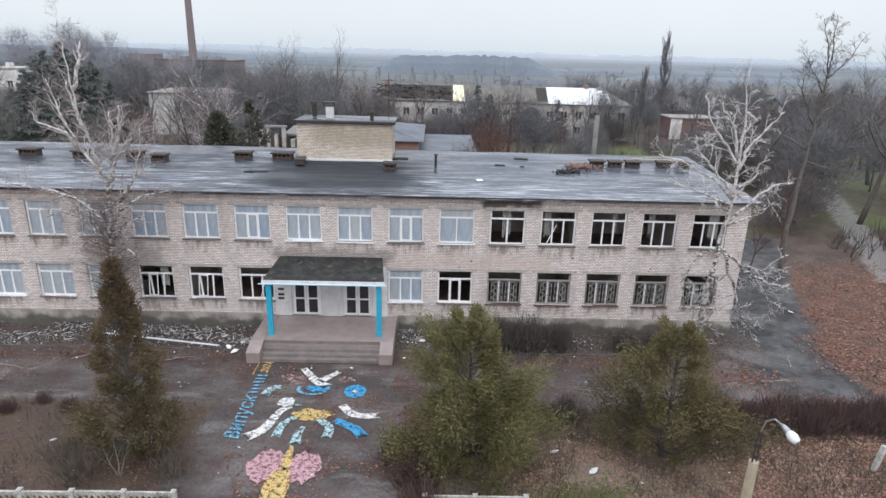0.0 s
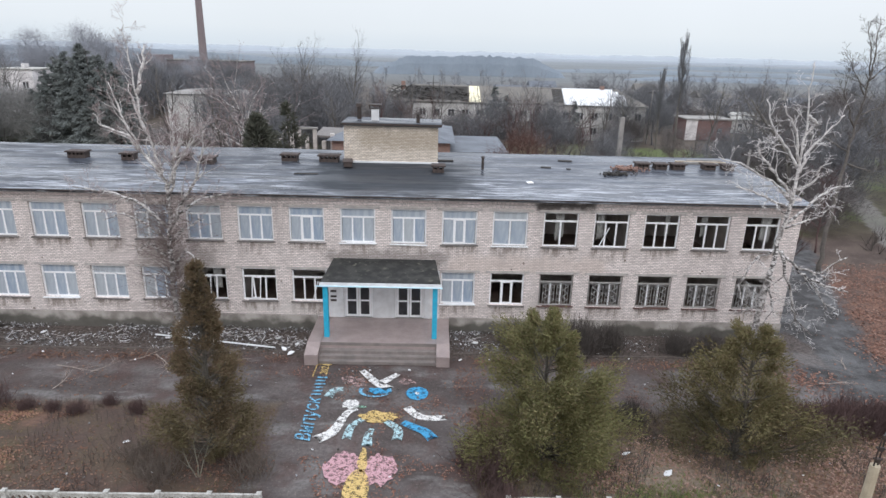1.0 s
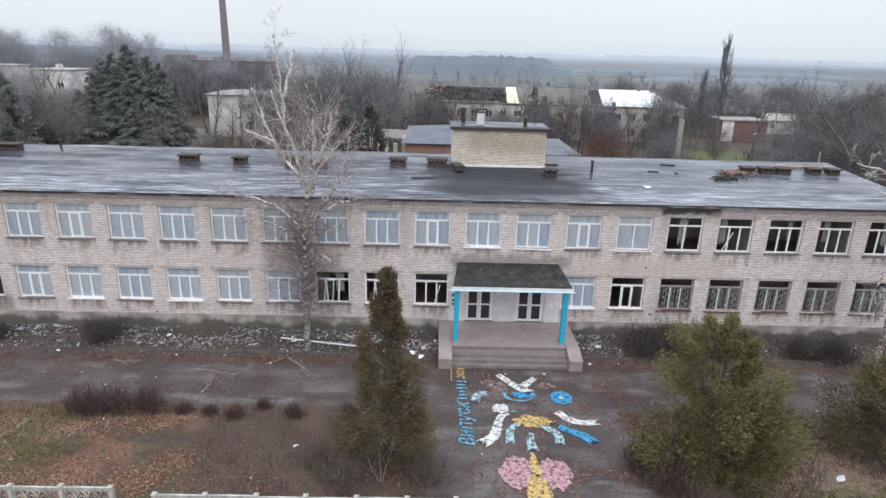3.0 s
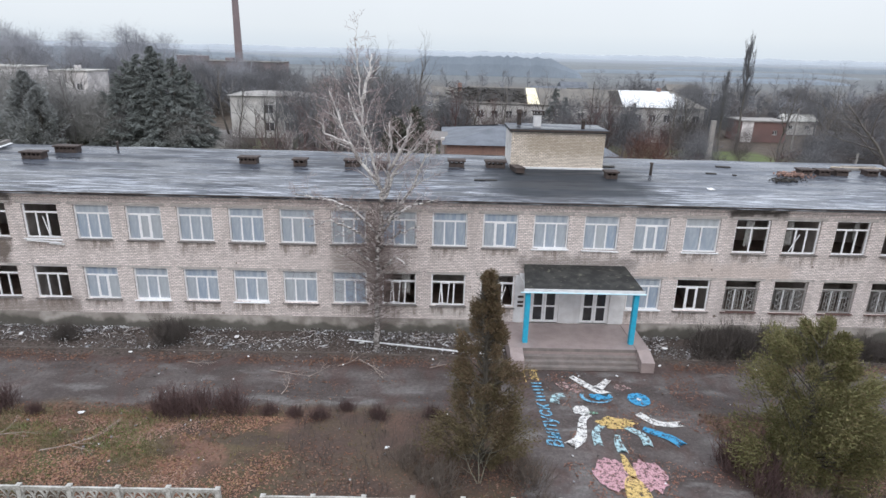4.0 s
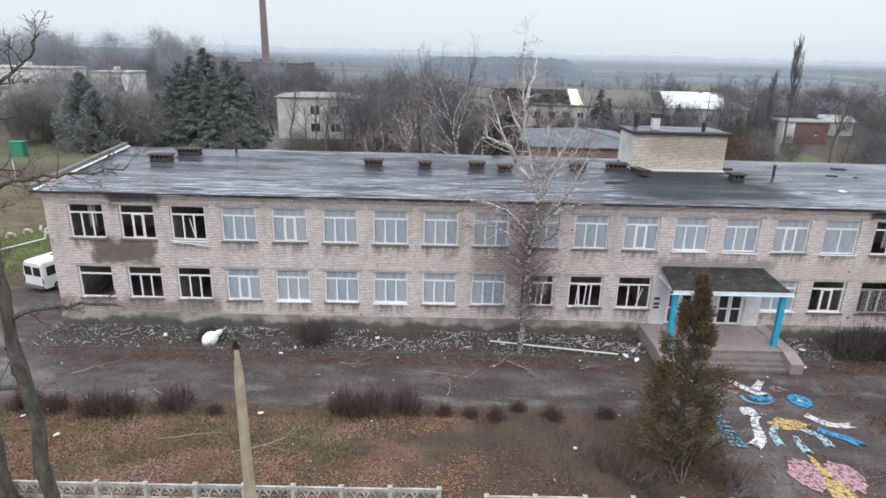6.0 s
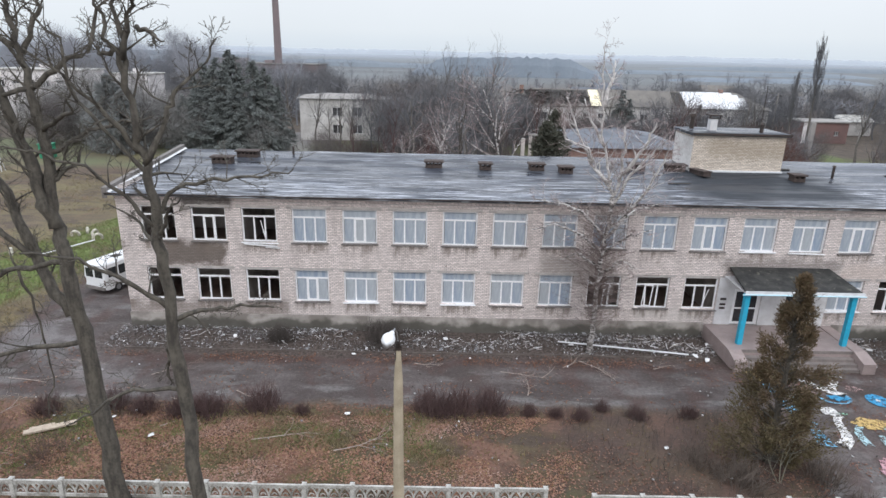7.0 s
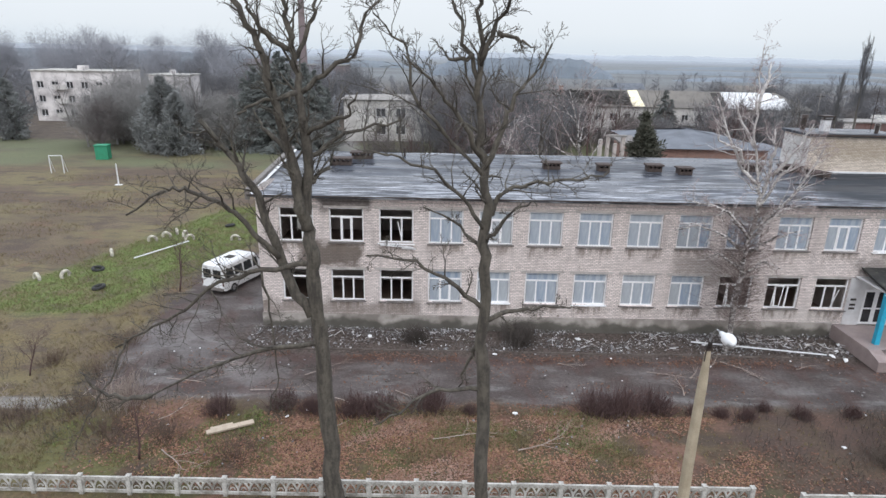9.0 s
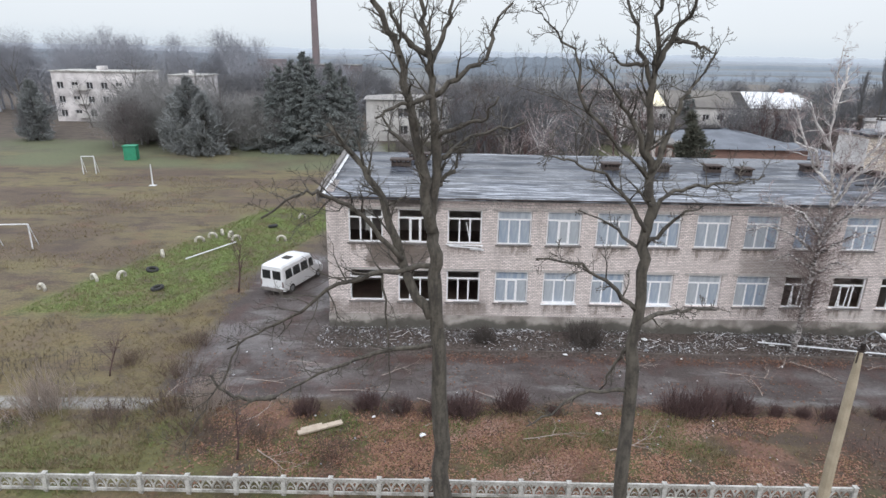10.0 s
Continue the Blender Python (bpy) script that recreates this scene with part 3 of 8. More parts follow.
def wall_with_openings(x0, x1, z0, z1, y0, y1, holes):
    """A wall slab along x with rectangular holes (hx0, hx1, hz0, hz1) that go through it."""
    g = Geo()
    xs = sorted({x0, x1, *[h[0] for h in holes], *[h[1] for h in holes]})
    zs = sorted({z0, z1, *[h[2] for h in holes], *[h[3] for h in holes]})
    open_ = lambda a, b: any(h[0] <= a < h[1] and h[2] <= b < h[3] for h in holes)
    for i in range(len(xs) - 1):
        for j in range(len(zs) - 1):
            a, b, c, d = xs[i], xs[i + 1], zs[j], zs[j + 1]
            if not open_((a + b) / 2, (c + d) / 2):
                g.quad((a, y0, c), (b, y0, c), (b, y0, d), (a, y0, d))
                g.quad((b, y1, c), (a, y1, c), (a, y1, d), (b, y1, d))
    for a, b, c, d in holes:
        g.quad((a, y0, c), (a, y1, c), (b, y1, c), (b, y0, c))
        g.quad((a, y0, d), (b, y0, d), (b, y1, d), (a, y1, d))
        g.quad((a, y0, c), (a, y0, d), (a, y1, d), (a, y1, c))
        g.quad((b, y0, c), (b, y1, c), (b, y1, d), (b, y0, d))
    g.quad((x0, y0, z0), (x0, y0, z1), (x0, y1, z1), (x0, y1, z0))
    g.quad((x1, y0, z0), (x1, y1, z0), (x1, y1, z1), (x1, y0, z1))
    g.quad((x0, y0, z1), (x1, y0, z1), (x1, y1, z1), (x0, y1, z1))
    g.quad((x0, y0, z0), (x0, y1, z0), (x1, y1, z0), (x1, y0, z0))
    return g

# ---- ground ----
def spaced(dense0, dense1, step, far0, far1):
    """Grid lines: even in the middle, ever wider outwards."""
    out, d = [dense0 + i * step for i in range(int((dense1 - dense0) / step) + 1)], step
    lo, hi = [], []
    p = dense0
    while p > far0:
        d *= 1.35
        p -= d
        lo.append(max(p, far0))
    d, p = step, out[-1]
    while p < far1:
        d *= 1.35
        p += d
        hi.append(min(p, far1))
    return lo[::-1] + out + hi


def ground_height(x, y):
    """Gentle unevenness of the yard; flat under the building and far away."""
    inside = -40.6 < x < 25.6 and -0.6 < y < 12
    paved = -5.0 < x < 5.4 and y < -3.4 or -8.6 < y < -3.4 and -47 < x < 25
    k = max(0.0, 1.0 - max(0.0, abs(y) - 60) / 100) * (0.15 if inside or paved else 1.0)
    v = noise.noise((x * 0.12, y * 0.12, 3.1)) * 0.10 + noise.noise((x * 0.6, y * 0.6, 7.7)) * 0.035
    return v * k - 0.02


gxs, gys = spaced(-62, 40, 0.85, -2600, 2600), spaced(-26, 16, 0.85, -160, 4300)
g = Geo()
g.v = [(x, y, ground_height(x, y)) for y in gys for x in gxs]
g.f = [(j * len(gxs) + i, j * len(gxs) + i + 1, (j + 1) * len(gxs) + i + 1, (j + 1) * len(gxs) + i) for j in range(len(gys) - 1) for i in range(len(gxs) - 1)]
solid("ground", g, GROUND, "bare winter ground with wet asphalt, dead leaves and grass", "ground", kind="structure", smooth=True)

# ---- school building ----
BAY, WIN_W = 3.0, 2.08
U0, U1, L0, L1 = 5.70, 7.82, 1.88, 3.96
XL, XR = -39.85, 24.72
col_x = lambda i: BAY * (i - 13.5)
roof_z = lambda y: 8.66 + 0.072 * (y + 0.45)
school = thing("school_building", "long two-storey pale brick school with broken windows and flat wet roof", "building")

holes = [(round(col_x(i) - WIN_W / 2, 3), round(col_x(i) + WIN_W / 2, 3), U0, U1) for i in range(1, 22)]
holes += [(round(col_x(i) - WIN_W / 2, 3), round(col_x(i) + WIN_W / 2, 3), L0, L1) for i in range(1, 22) if i not in (13, 14)]
DOORS = ((-2.42, -0.66), (0.70, 2.46))
holes += [(a, b, 0.90, 3.30) for a, b in DOORS]
part("front_wall", wall_with_openings(XL, XR, 0.0, 8.45, 0.0, 0.42, holes), BRICK, school)
part("end_wall", Geo().box(XL, XL + 0.42, 0.42, 10.3, 0.0, 8.9), BRICK, school)
part("end_wall", Geo().box(XR - 0.42, XR, 0.42, 10.3, 0.0, 8.9), BRICK, school)
part("back_wall", Geo().box(XL, XR, 10.3, 10.72, 0.0, 9.2), BRICK, school)
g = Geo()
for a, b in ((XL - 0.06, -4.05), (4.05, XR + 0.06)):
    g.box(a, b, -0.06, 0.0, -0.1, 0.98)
part("plinth", g, PLINTH, school, "grey rendered plinth, darker towards the foot")
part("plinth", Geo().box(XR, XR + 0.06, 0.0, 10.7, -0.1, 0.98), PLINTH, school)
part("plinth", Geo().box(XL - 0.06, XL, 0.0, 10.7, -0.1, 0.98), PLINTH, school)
for z0, z1, y in ((L1 + 0.0, L1 + 0.14, -0.025), (U1 + 0.0, U1 + 0.14, -0.025)):
    for i in range(1, 22):
        if z0 < 5 and i in (13, 14):
            continue
        part("lintel", Geo().box(col_x(i) - 1.32, col_x(i) + 1.32, y, 0.0, z0 + 0.003, z1), LINTEL, school)
g = Geo().box(XL, XR, -0.07, 0.0, 8.12, 8.24).box(XL, XR, -0.13, 0.0, 8.32, 8.45)
part("cornice", g, BRICK, school, "stepped brick cornice")
# floors, ceilings and partitions inside
g = Geo()
for z in (0.62, 4.42, 8.30):
    g.box(XL + 0.42, XR - 0.42, 0.42, 10.3, z, z + 0.28 if z < 8 else z + 0.15)
part("floor_slab", g, FLOOR_IN, school)
g = Geo().box(XL + 0.42, XR - 0.42, 6.2, 6.4, 0.9, 8.3)
for i in range(2, 22, 2):
    g.box(col_x(i) + 1.42, col_x(i) + 1.58, 0.42, 6.2, 0.9, 4.42).box(col_x(i) + 1.42, col_x(i) + 1.58, 0.42, 6.2, 4.70, 8.3)
part("partition", g, PLASTER_IN, school)

# roof: one low slope up to the back edge, with a thin metal eave
g = Geo()
ya, yb = -0.55, 10.9
for a, b in ((XL - 0.3, XR + 0.35),):
    n_x = 60
    for i in range(n_x):
        p, q = a + (b - a) * i / n_x, a + (b - a) * (i + 1) / n_x
        for j in range(12):
            y0, y1 = ya + (yb - ya) * j / 12, ya + (yb - ya) * (j + 1) / 12
            w = lambda x, y: roof_z(y) + 0.035 * noise.noise((x * 0.35, y * 0.35, 1.7))
            g.quad((p, y0, w(p, y0)), (q, y0, w(q, y0)), (q, y1, w(q, y1)), (p, y1, w(p, y1)))
    for y, s in ((ya, 1), (yb, -1)):
        g.quad((a, y, roof_z(y) - 0.12), (b, y, roof_z(y) - 0.12), (b, y, roof_z(y)), (a, y, roof_z(y)))
    for x in (a, b):
        g.quad((x, ya, roof_z(ya) - 0.12), (x, yb, roof_z(yb) - 0.12), (x, yb, roof_z(yb)), (x, ya, roof_z(ya)))
    g.quad((a, ya, roof_z(ya) - 0.12), (a, yb, roof_z(yb) - 0.12), (b, yb, roof_z(yb) - 0.12), (b, ya, roof_z(ya) - 0.12))
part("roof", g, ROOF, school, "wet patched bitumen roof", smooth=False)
x = XL - 0.3
while x < XR + 0.3:
    ln = min(2.0, XR + 0.35 - x)
    dz = 0.02 * noise.noise((x, 0.3, 5))
    part("eave_flashing", Geo().box(x, x + ln - 0.01, ya - 0.03, ya - 0.003, roof_z(ya) - 0.05 + dz, roof_z(ya) + 0.02 + dz), METAL_DARK, school)
    x += ln
g = Geo()
for j in range(6):
    y0, y1 = ya + (yb - ya) * j / 6, ya + (yb - ya) * (j + 1) / 6
    g.quad((XL - 0.42, y0, roof_z(y0) + 0.32), (XL - 0.12, y0, roof_z(y0) + 0.32), (XL - 0.12, y1 - 0.02, roof_z(y1) + 0.32), (XL - 0.42, y1 - 0.02, roof_z(y1) + 0.32))
    g.quad((XL - 0.12, y0, roof_z(y0) - 0.05), (XL - 0.12, y1, roof_z(y1) - 0.05), (XL - 0.12, y1, roof_z(y1) + 0.32), (XL - 0.12, y0, roof_z(y0) + 0.32))
    g.quad((XL - 0.42, y0, roof_z(y0) - 0.3), (XL - 0.42, y0, roof_z(y0) + 0.32), (XL - 0.42, y1, roof_z(y1) + 0.32), (XL - 0.42, y1, roof_z(y1) - 0.3))
g.quad((XL - 0.42, ya, roof_z(ya) - 0.3), (XL - 0.12, ya, roof_z(ya) - 0.3), (XL - 0.12, ya, roof_z(ya) + 0.32), (XL - 0.42, ya, roof_z(ya) + 0.32))
part("gable_parapet", g, GREY_SILL, school, "low parapet along the roof's end")
g = Geo()
for j in range(6):
    y0, y1 = ya + (yb - ya) * j / 6, ya + (yb - ya) * (j + 1) / 6
    g.quad((XL - 0.118, y0, roof_z(y0) + 0.1), (XL + 0.06, y0, roof_z(y0) + 0.045), (XL + 0.06, y1 - 0.02, roof_z(y1) + 0.045), (XL - 0.118, y1 - 0.02, roof_z(y1) + 0.1))
part("parapet_flashing", g, WHITE_METAL, school, "white metal flashing strip")

# stairwell block on the roof
PX0, PX1, PY0, PY1 = -3.26, 3.16, 7.35, 10.75
pent = part("stair_penthouse", Geo().box(PX0, PX1, PY0, PY1, 8.8, 11.72), PENT_BRICK, school, "yellowish brick stair head on the roof")
part("side_render", Geo().box(PX0 - 0.03, PX0 - 0.003, PY0 + 0.02, PY1 - 0.02, 8.9, 11.55), HOUSE_WHITE, pent, "stained whitish render on the end wall")
part("penthouse_roof", Geo().box(PX0 - 0.18, PX1 + 0.22, PY0 - 0.22, PY1 + 0.2, 11.72, 11.90), ROOF, pent)
part("penthouse_edge", Geo().box(PX0 - 0.20, PX1 + 0.24, PY0 - 0.245, PY0 - 0.223, 11.76, 11.91), METAL_DARK, pent)
part("base_flashing", Geo().box(PX0 - 0.04, PX1 + 0.06, PY0 - 0.12, PY0 - 0.003, 9.17, 9.33), WHITE_METAL, pent, "pale metal strip along the wall's foot")
g = Geo().box(-1.55, -1.05, 9.0, 9.5, 11.9, 12.7)
part("vent_stack", g, PLASTER_WHITE, pent, "whitewashed brick vent stack")
part("stack_cap", Geo().box(-1.72, -0.88, 8.85, 9.65, 12.92, 13.0).box(-1.7, -1.62, 8.9, 8.98, 12.7, 12.92).box(-0.98, -0.9, 8.9, 8.98, 12.7, 12.92).box(-1.6, -1.0, 8.95, 9.55, 12.7, 12.75), METAL_DARK, pent)
part("pipe", Geo().tube([(-2.5, 9.9, 11.9), (-2.5, 9.9, 12.75)], [0.16, 0.16], 10).tube([(-2.5, 9.9, 12.75), (-2.5, 9.9, 12.98)], [0.26, 0.2], 10), METAL_DARK, pent)
part("pipe", Geo().tube([(1.75, 8.2, 11.9), (1.75, 8.2, 12.45)], [0.13, 0.13], 10).tube([(1.75, 8.2, 12.45), (1.75, 8.2, 12.62)], [0.2, 0.1], 10), METAL_DARK, pent)
g = Geo().tube([(2.75, 10.3, 11.9), (2.75, 10.3, 15.0)], [0.03, 0.02], 5)
for z in (13.2, 13.8, 14.5):
    g.tube([(2.3, 10.3, z), (3.2, 10.3, z)], [0.015, 0.015], 4)
part("aerial", g, METAL_DARK, pent)

# windows
frame_w, t_z = 0.09, 0.735


def bars(w, h, mulls, tz, fw=frame_w, depth=0.07):
    """Outer ring, transom and mullions of a window as separate meshes."""
    ring = Geo().box(0, w, 0, depth, 0, fw).box(0, w, 0, depth, h - fw, h).box(0, fw, 0, depth, fw, h - fw).box(w - fw, w, 0, depth, fw, h - fw)
    tr = Geo().box(fw, w - fw, 0.002, depth - 0.002, tz - 0.05, tz + 0.05)
    ml = Geo().box(-0.046, 0.046, 0.004, depth - 0.004, fw, tz - 0.04)
    return ring, tr, ml


H_U, H_L = U1 - U0, L1 - L0
WM = {}
for key, h in (("u", H_U), ("l", H_L)):
    tz = h * t_z
    ring, tr, ml = bars(WIN_W, h, 2, tz)
    WM[key] = dict(ring=ring.mesh("window_frame", PVC), transom=tr.mesh("transom", PVC), mullion=ml.mesh("mullion", PVC), tz=tz, h=h,
                   ring_old=bars(WIN_W, h, 2, tz)[0].mesh("window_frame", OLD_FRAME), transom_old=bars(WIN_W, h, 2, tz)[1].mesh("transom", OLD_FRAME), mullion_old=bars(WIN_W, h, 2, tz)[2].mesh("mullion", OLD_FRAME))
    iw = WIN_W - 2 * frame_w
    WM[key]["pane"] = Geo().box(-iw / 6 + 0.035, iw / 6 - 0.035, 0.03, 0.045, frame_w, tz - 0.04).mesh("pane", PANE)
    WM[key]["top_pane"] = Geo().box(frame_w, WIN_W - frame_w, 0.03, 0.045, tz + 0.04, h - frame_w).mesh("pane", PANE)
    ps = iw / 6 - 0.035
    WM[key]["sash"] = Geo().box(-ps, ps, -0.012, 0.03, frame_w, frame_w + 0.06).box(-ps, ps, -0.012, 0.03, tz - 0.1, tz - 0.042).box(-ps, -ps + 0.06, -0.012, 0.03, frame_w + 0.06, tz - 0.1).box(ps - 0.06, ps, -0.012, 0.03, frame_w + 0.06, tz - 0.1).mesh("sash", PVC)
SILL = {k: Geo().box(-0.08, WIN_W + 0.08, -0.13, 0.12, -0.05, -0.003).mesh("sill", m) for k, m in (("grey", GREY_SILL), ("white", PVC), ("brown", BROWN_SILL))}
g = Geo()
iw = WIN_W
for i in range(12):
    x = 0.1 + (iw - 0.2) * i / 11
    g.box(x - 0.011, x + 0.011, 0.0, 0.02, 0.05, H_L * 0.78)
for z in (0.08, H_L * 0.76):
    g.box(0.06, iw - 0.06, -0.004, 0.016, z - 0.014, z + 0.014)
for cx in (iw * 0.3, iw * 0.7):
    for zc in (0.42, 0.85, 1.28):
        for s in (-1, 1):
            for q in (-1, 1):
                a, b = Vector((cx + s * 0.05, -0.01, zc + q * 0.20)), Vector((cx + s * 0.36, -0.01, zc))
                g.tube([a, b], [0.016, 0.016], 4)
GRILLE_MESH = g.mesh("grille", GRILLE)

random.seed(11)
KIND_U = {1: "gone", 2: "gone", 3: "gone", 16: "two", 17: "burnt", 18: "gone", 19: "gone", 20: "gone", 21: "gone"}
KIND_L = {1: "one", 2: "gone", 3: "gone", 10: "tilt", 11: "tilt", 12: "gone", 16: "sash", 17: "grille", 18: "grille", 19: "grille", 20: "grille", 21: "grille"}
SASH_U, SASH_L = {2: 1, 5: 1, 12: 1, 15: 1, 17: 0}, {4: 0, 16: 1}
WHITE_SILL = {("u", 13), ("u", 14), ("u", 3), ("l", 15), ("l", 7), ("u", 16), ("l", 5)}
for key, z0, kinds, sash in (("u", U0, KIND_U, SASH_U), ("l", L0, KIND_L, SASH_L)):
    M_ = WM[key]
    for i in range(1, 22):
        if key == "l" and i in (13, 14):
            continue
        k = kinds.get(i, "film")
        x = col_x(i) - WIN_W / 2
        old = "_old" if k == "grille" else ""
        win = part("window", M_["ring" + old], None, school, {"film": "white window sealed with pale film", "gone": "white window frame with no glass", "burnt": "charred broken window", "grille": "window behind a steel grille", "tilt": "broken window with a hanging sash", "two": "two-light window sealed with film", "one": "bare white window frame", "sash": "white window frame with dark panes"}[k], Matrix.Translation((x, 0.14, z0)))
        part("transom", M_["transom" + old], None, win)
        muls = [WIN_W / 2] if k in ("two", "burnt") else [] if k == "one" else [WIN_W / 2 - (WIN_W - 0.15) / 6, WIN_W / 2 + (WIN_W - 0.15) / 6]
        for q, mx_ in enumerate(muls):
            lean = Matrix.Rotation(radians(random.uniform(1, 4) * (1 if q else -1)), 4, "Y") if k == "tilt" else Matrix()
            part("mullion", M_["mullion"], None, win, "", Matrix.Translation((mx_, 0, 0)) @ lean)
        if k in ("film", "two"):
            for q in range(3 if k == "film" else 2):
                px = WIN_W / 2 + (q - 1) * (WIN_W - 0.15) / 3 if k == "film" else WIN_W * (0.25 + 0.5 * q) + 0.018 * (1 - 2 * q)
                wide = Matrix.Diagonal((1.0 if k == "film" else 1.53, 1, 1, 1))
                part("pane", M_["pane"], None, win, "", Matrix.Translation((px, random.uniform(0, 0.006), 0)) @ wide)
            part("pane", M_["top_pane"], None, win)
        if k == "grille":
            part("grille", GRILLE_MESH, None, win, "steel grille of bars and lozenges", Matrix.Translation((0, -0.1, 0)))
        if i in sash and k in ("film", "gone", "sash"):
            part("sash", M_["sash"], None, win, "", Matrix.Translation((WIN_W / 2, 0, 0)))
        if k == "tilt":
            part("sash", M_["sash"], None, win, "sash hanging askew", Matrix.Translation((WIN_W * 0.36, -0.05, 0.03)) @ Matrix.Rotation(radians(4), 4, "Y"))
        s = "white" if (key, i) in WHITE_SILL else "brown" if k == "grille" else "grey"
        tip = Matrix.Rotation(radians(random.uniform(-1.2, 1.2)), 4, "Y")
        part("sill", SILL[s], None, win, {"white": "white metal sill", "brown": "brown painted sill", "grey": "grey sill"}[s], Matrix.Translation((0, -0.14, 0)) @ tip)

r_ = random.Random(17)
for _ in range(56):
    x, z, w = r_.uniform(XL + 0.3, XR - 0.3), r_.choice((r_.uniform(4.15, 5.5), r_.uniform(1.05, 1.7), r_.uniform(1.2, 8.0))), r_.lognormvariate(-3.1, 0.5)
    if any(a - 0.15 < x < b + 0.15 and c - 0.15 < z < d + 0.15 for a, b, c, d in holes) or -4.2 < x < 4.2 and z < 5:
        continue
    k = 7
    ring = [(x + w * r_.uniform(0.5, 1.1) * math.cos(2 * math.pi * i / k), -0.004, z + 0.8 * w * r_.uniform(0.5, 1.1) * math.sin(2 * math.pi * i / k)) for i in range(k)]
    chip = Geo()
    chip.v += ring
    chip.f.append(tuple(range(k)))
    part("chip", chip, LINTEL_DARK, school)

# curtain rags hanging behind broken windows
def rag(w, h, seed):
    r = random.Random(seed)
    g = Geo()
    k = 14
    cols = [[(w * i / k, 0.05 * math.sin(i * 1.9 + seed) + r.uniform(-0.015, 0.015), -h * j / 6 * (1 if j < 6 else r.uniform(0.75, 1.0))) for j in range(7)] for i in range(k + 1)]
    for i in range(k):
        for j in range(6):
            g.quad(cols[i][j], cols[i + 1][j], cols[i + 1][j + 1], cols[i][j + 1])
    return g


CURTAIN = surface("grey_curtain", (0.40, 0.40, 0.38), (0.26, 0.25, 0.24), 3, 0.9)
for i, (key, dx, w, h) in {17: ("u", 0.75, 0.5, 1.8), 18: ("u", 0.25, 0.4, 1.7), 20: ("u", 0.5, 0.35, 1.5), 21: ("u", 1.1, 0.6, 1.7), 1: ("u", 1.0, 0.45, 1.6), 10: ("l", 1.2, 0.5, 1.5), 19: ("u", 1.3, 0.3, 1.3)}.items():
    solid("curtain", rag(w, h, i), CURTAIN, "torn grey curtain hanging in a broken window", "curtain", Matrix.Translation((col_x(i) - WIN_W / 2 + dx, 0.36, (U1 if key == "u" else L1) - 0.08)), "curtain rags")

# entrance: white-painted wall face, two double doors
holes2 = [(a, b, 0.90, 3.30) for a, b in DOORS]
part("entrance_panel", wall_with_openings(-3.44, 3.40, 0.90, 4.02, -0.05, -0.003, holes2), PLASTER_WHITE, school, "white painted wall face round the doors")
for di, (a, b) in enumerate(DOORS):
    door = part("door", Geo().box(a, b, 0.05, 0.14, 3.19, 3.30).box(a, a + 0.09, 0.05, 0.14, 0.90, 3.19).box(b - 0.09, b, 0.05, 0.14, 0.90, 3.19), PVC, school, "white double door with dark glass")
    mid = (a + b) / 2
    for li, (p, q) in enumerate(((a + 0.09, mid), (mid, b - 0.09))):
        fr_ = Geo()
        for u0, u1, z0, z1 in ((p + 0.01, q - 0.01, 0.91, 1.06), (p + 0.01, q - 0.01, 3.08, 3.18), (p + 0.01, p + 0.13, 1.06, 3.08), (q - 0.13, q - 0.01, 1.06, 3.08), (p + 0.13, q - 0.13, 1.93, 2.03)):
            fr_.box(u0, u1, 0.07, 0.12, z0, z1)
        leaf_ = part("leaf", fr_, PVC, door)
        part("glass", Geo().box(p + 0.13, q - 0.13, 0.09, 0.1, 1.06, 1.93).box(p + 0.13, q - 0.13, 0.09, 0.1, 2.03, 3.08), DOOR_GLASS, leaf_)
for z in (2.55, 2.2, 1.95):
    solid("notice_plate", Geo().box(-3.22, -2.86, -0.068, -0.053, z, z + 0.14), METAL_DARK, "small dark plate fixed to the white entrance wall", "sign", group="entrance plates")

# ---- porch ----
porch = thing("porch", "concrete entrance porch with tiled deck, steps and side walls", "porch")
part("deck", Geo().box(-3.25, 3.25, -3.45, -0.06, 0.0, 0.88), TILE, porch, "brown tiled deck, wet")
for i in range(4):
    part("step", Geo().box(-3.25, 3.25, -4.35 + 0.3 * i - 0.02 * (i > 0), -3.45 if i < 3 else -3.43, 0.0, 0.18 * (i + 1)) if i < 3 else Geo().box(-3.25, 3.25, -3.47, -3.452, 0.72, 0.90), STEP, porch)
for s in (-1, 1):
    g = Geo()
    x0, x1 = sorted((s * 3.26, s * 4.0))
    prof = [(-4.5, 0.0), (-4.5, 0.62), (-3.5, 0.92), (-0.06, 0.92), (-0.06, 0.0)]
    i = len(g.v)
    g.v += [(x0, y, z) for y, z in prof] + [(x1, y, z) for y, z in prof]
    k = len(prof)
    g.f += [tuple(i + j for j in range(k)), tuple(i + k + j for j in reversed(range(k)))] + [(i + j, i + k + j, i + k + (j + 1) % k, i + (j + 1) % k) for j in range(k)]
    part("side_wall", g, TILE, porch)
PALE_BLUE = surface("pale_blue_paint", (0.42, 0.66, 0.76), (0.55, 0.70, 0.76), 4, 0.5)
canopy = thing("entrance_canopy", "felt-roofed canopy with white fascia on turquoise posts", "canopy")
g = Geo()
f0, b0, zf, zb = -2.95, -0.02, 4.28, 4.74
top = [(-3.28, f0, zf), (3.45, f0, zf), (3.12, b0, zb), (-2.95, b0, zb)]
low = [(x, y, z - 0.12) for x, y, z in top]
rows = 8
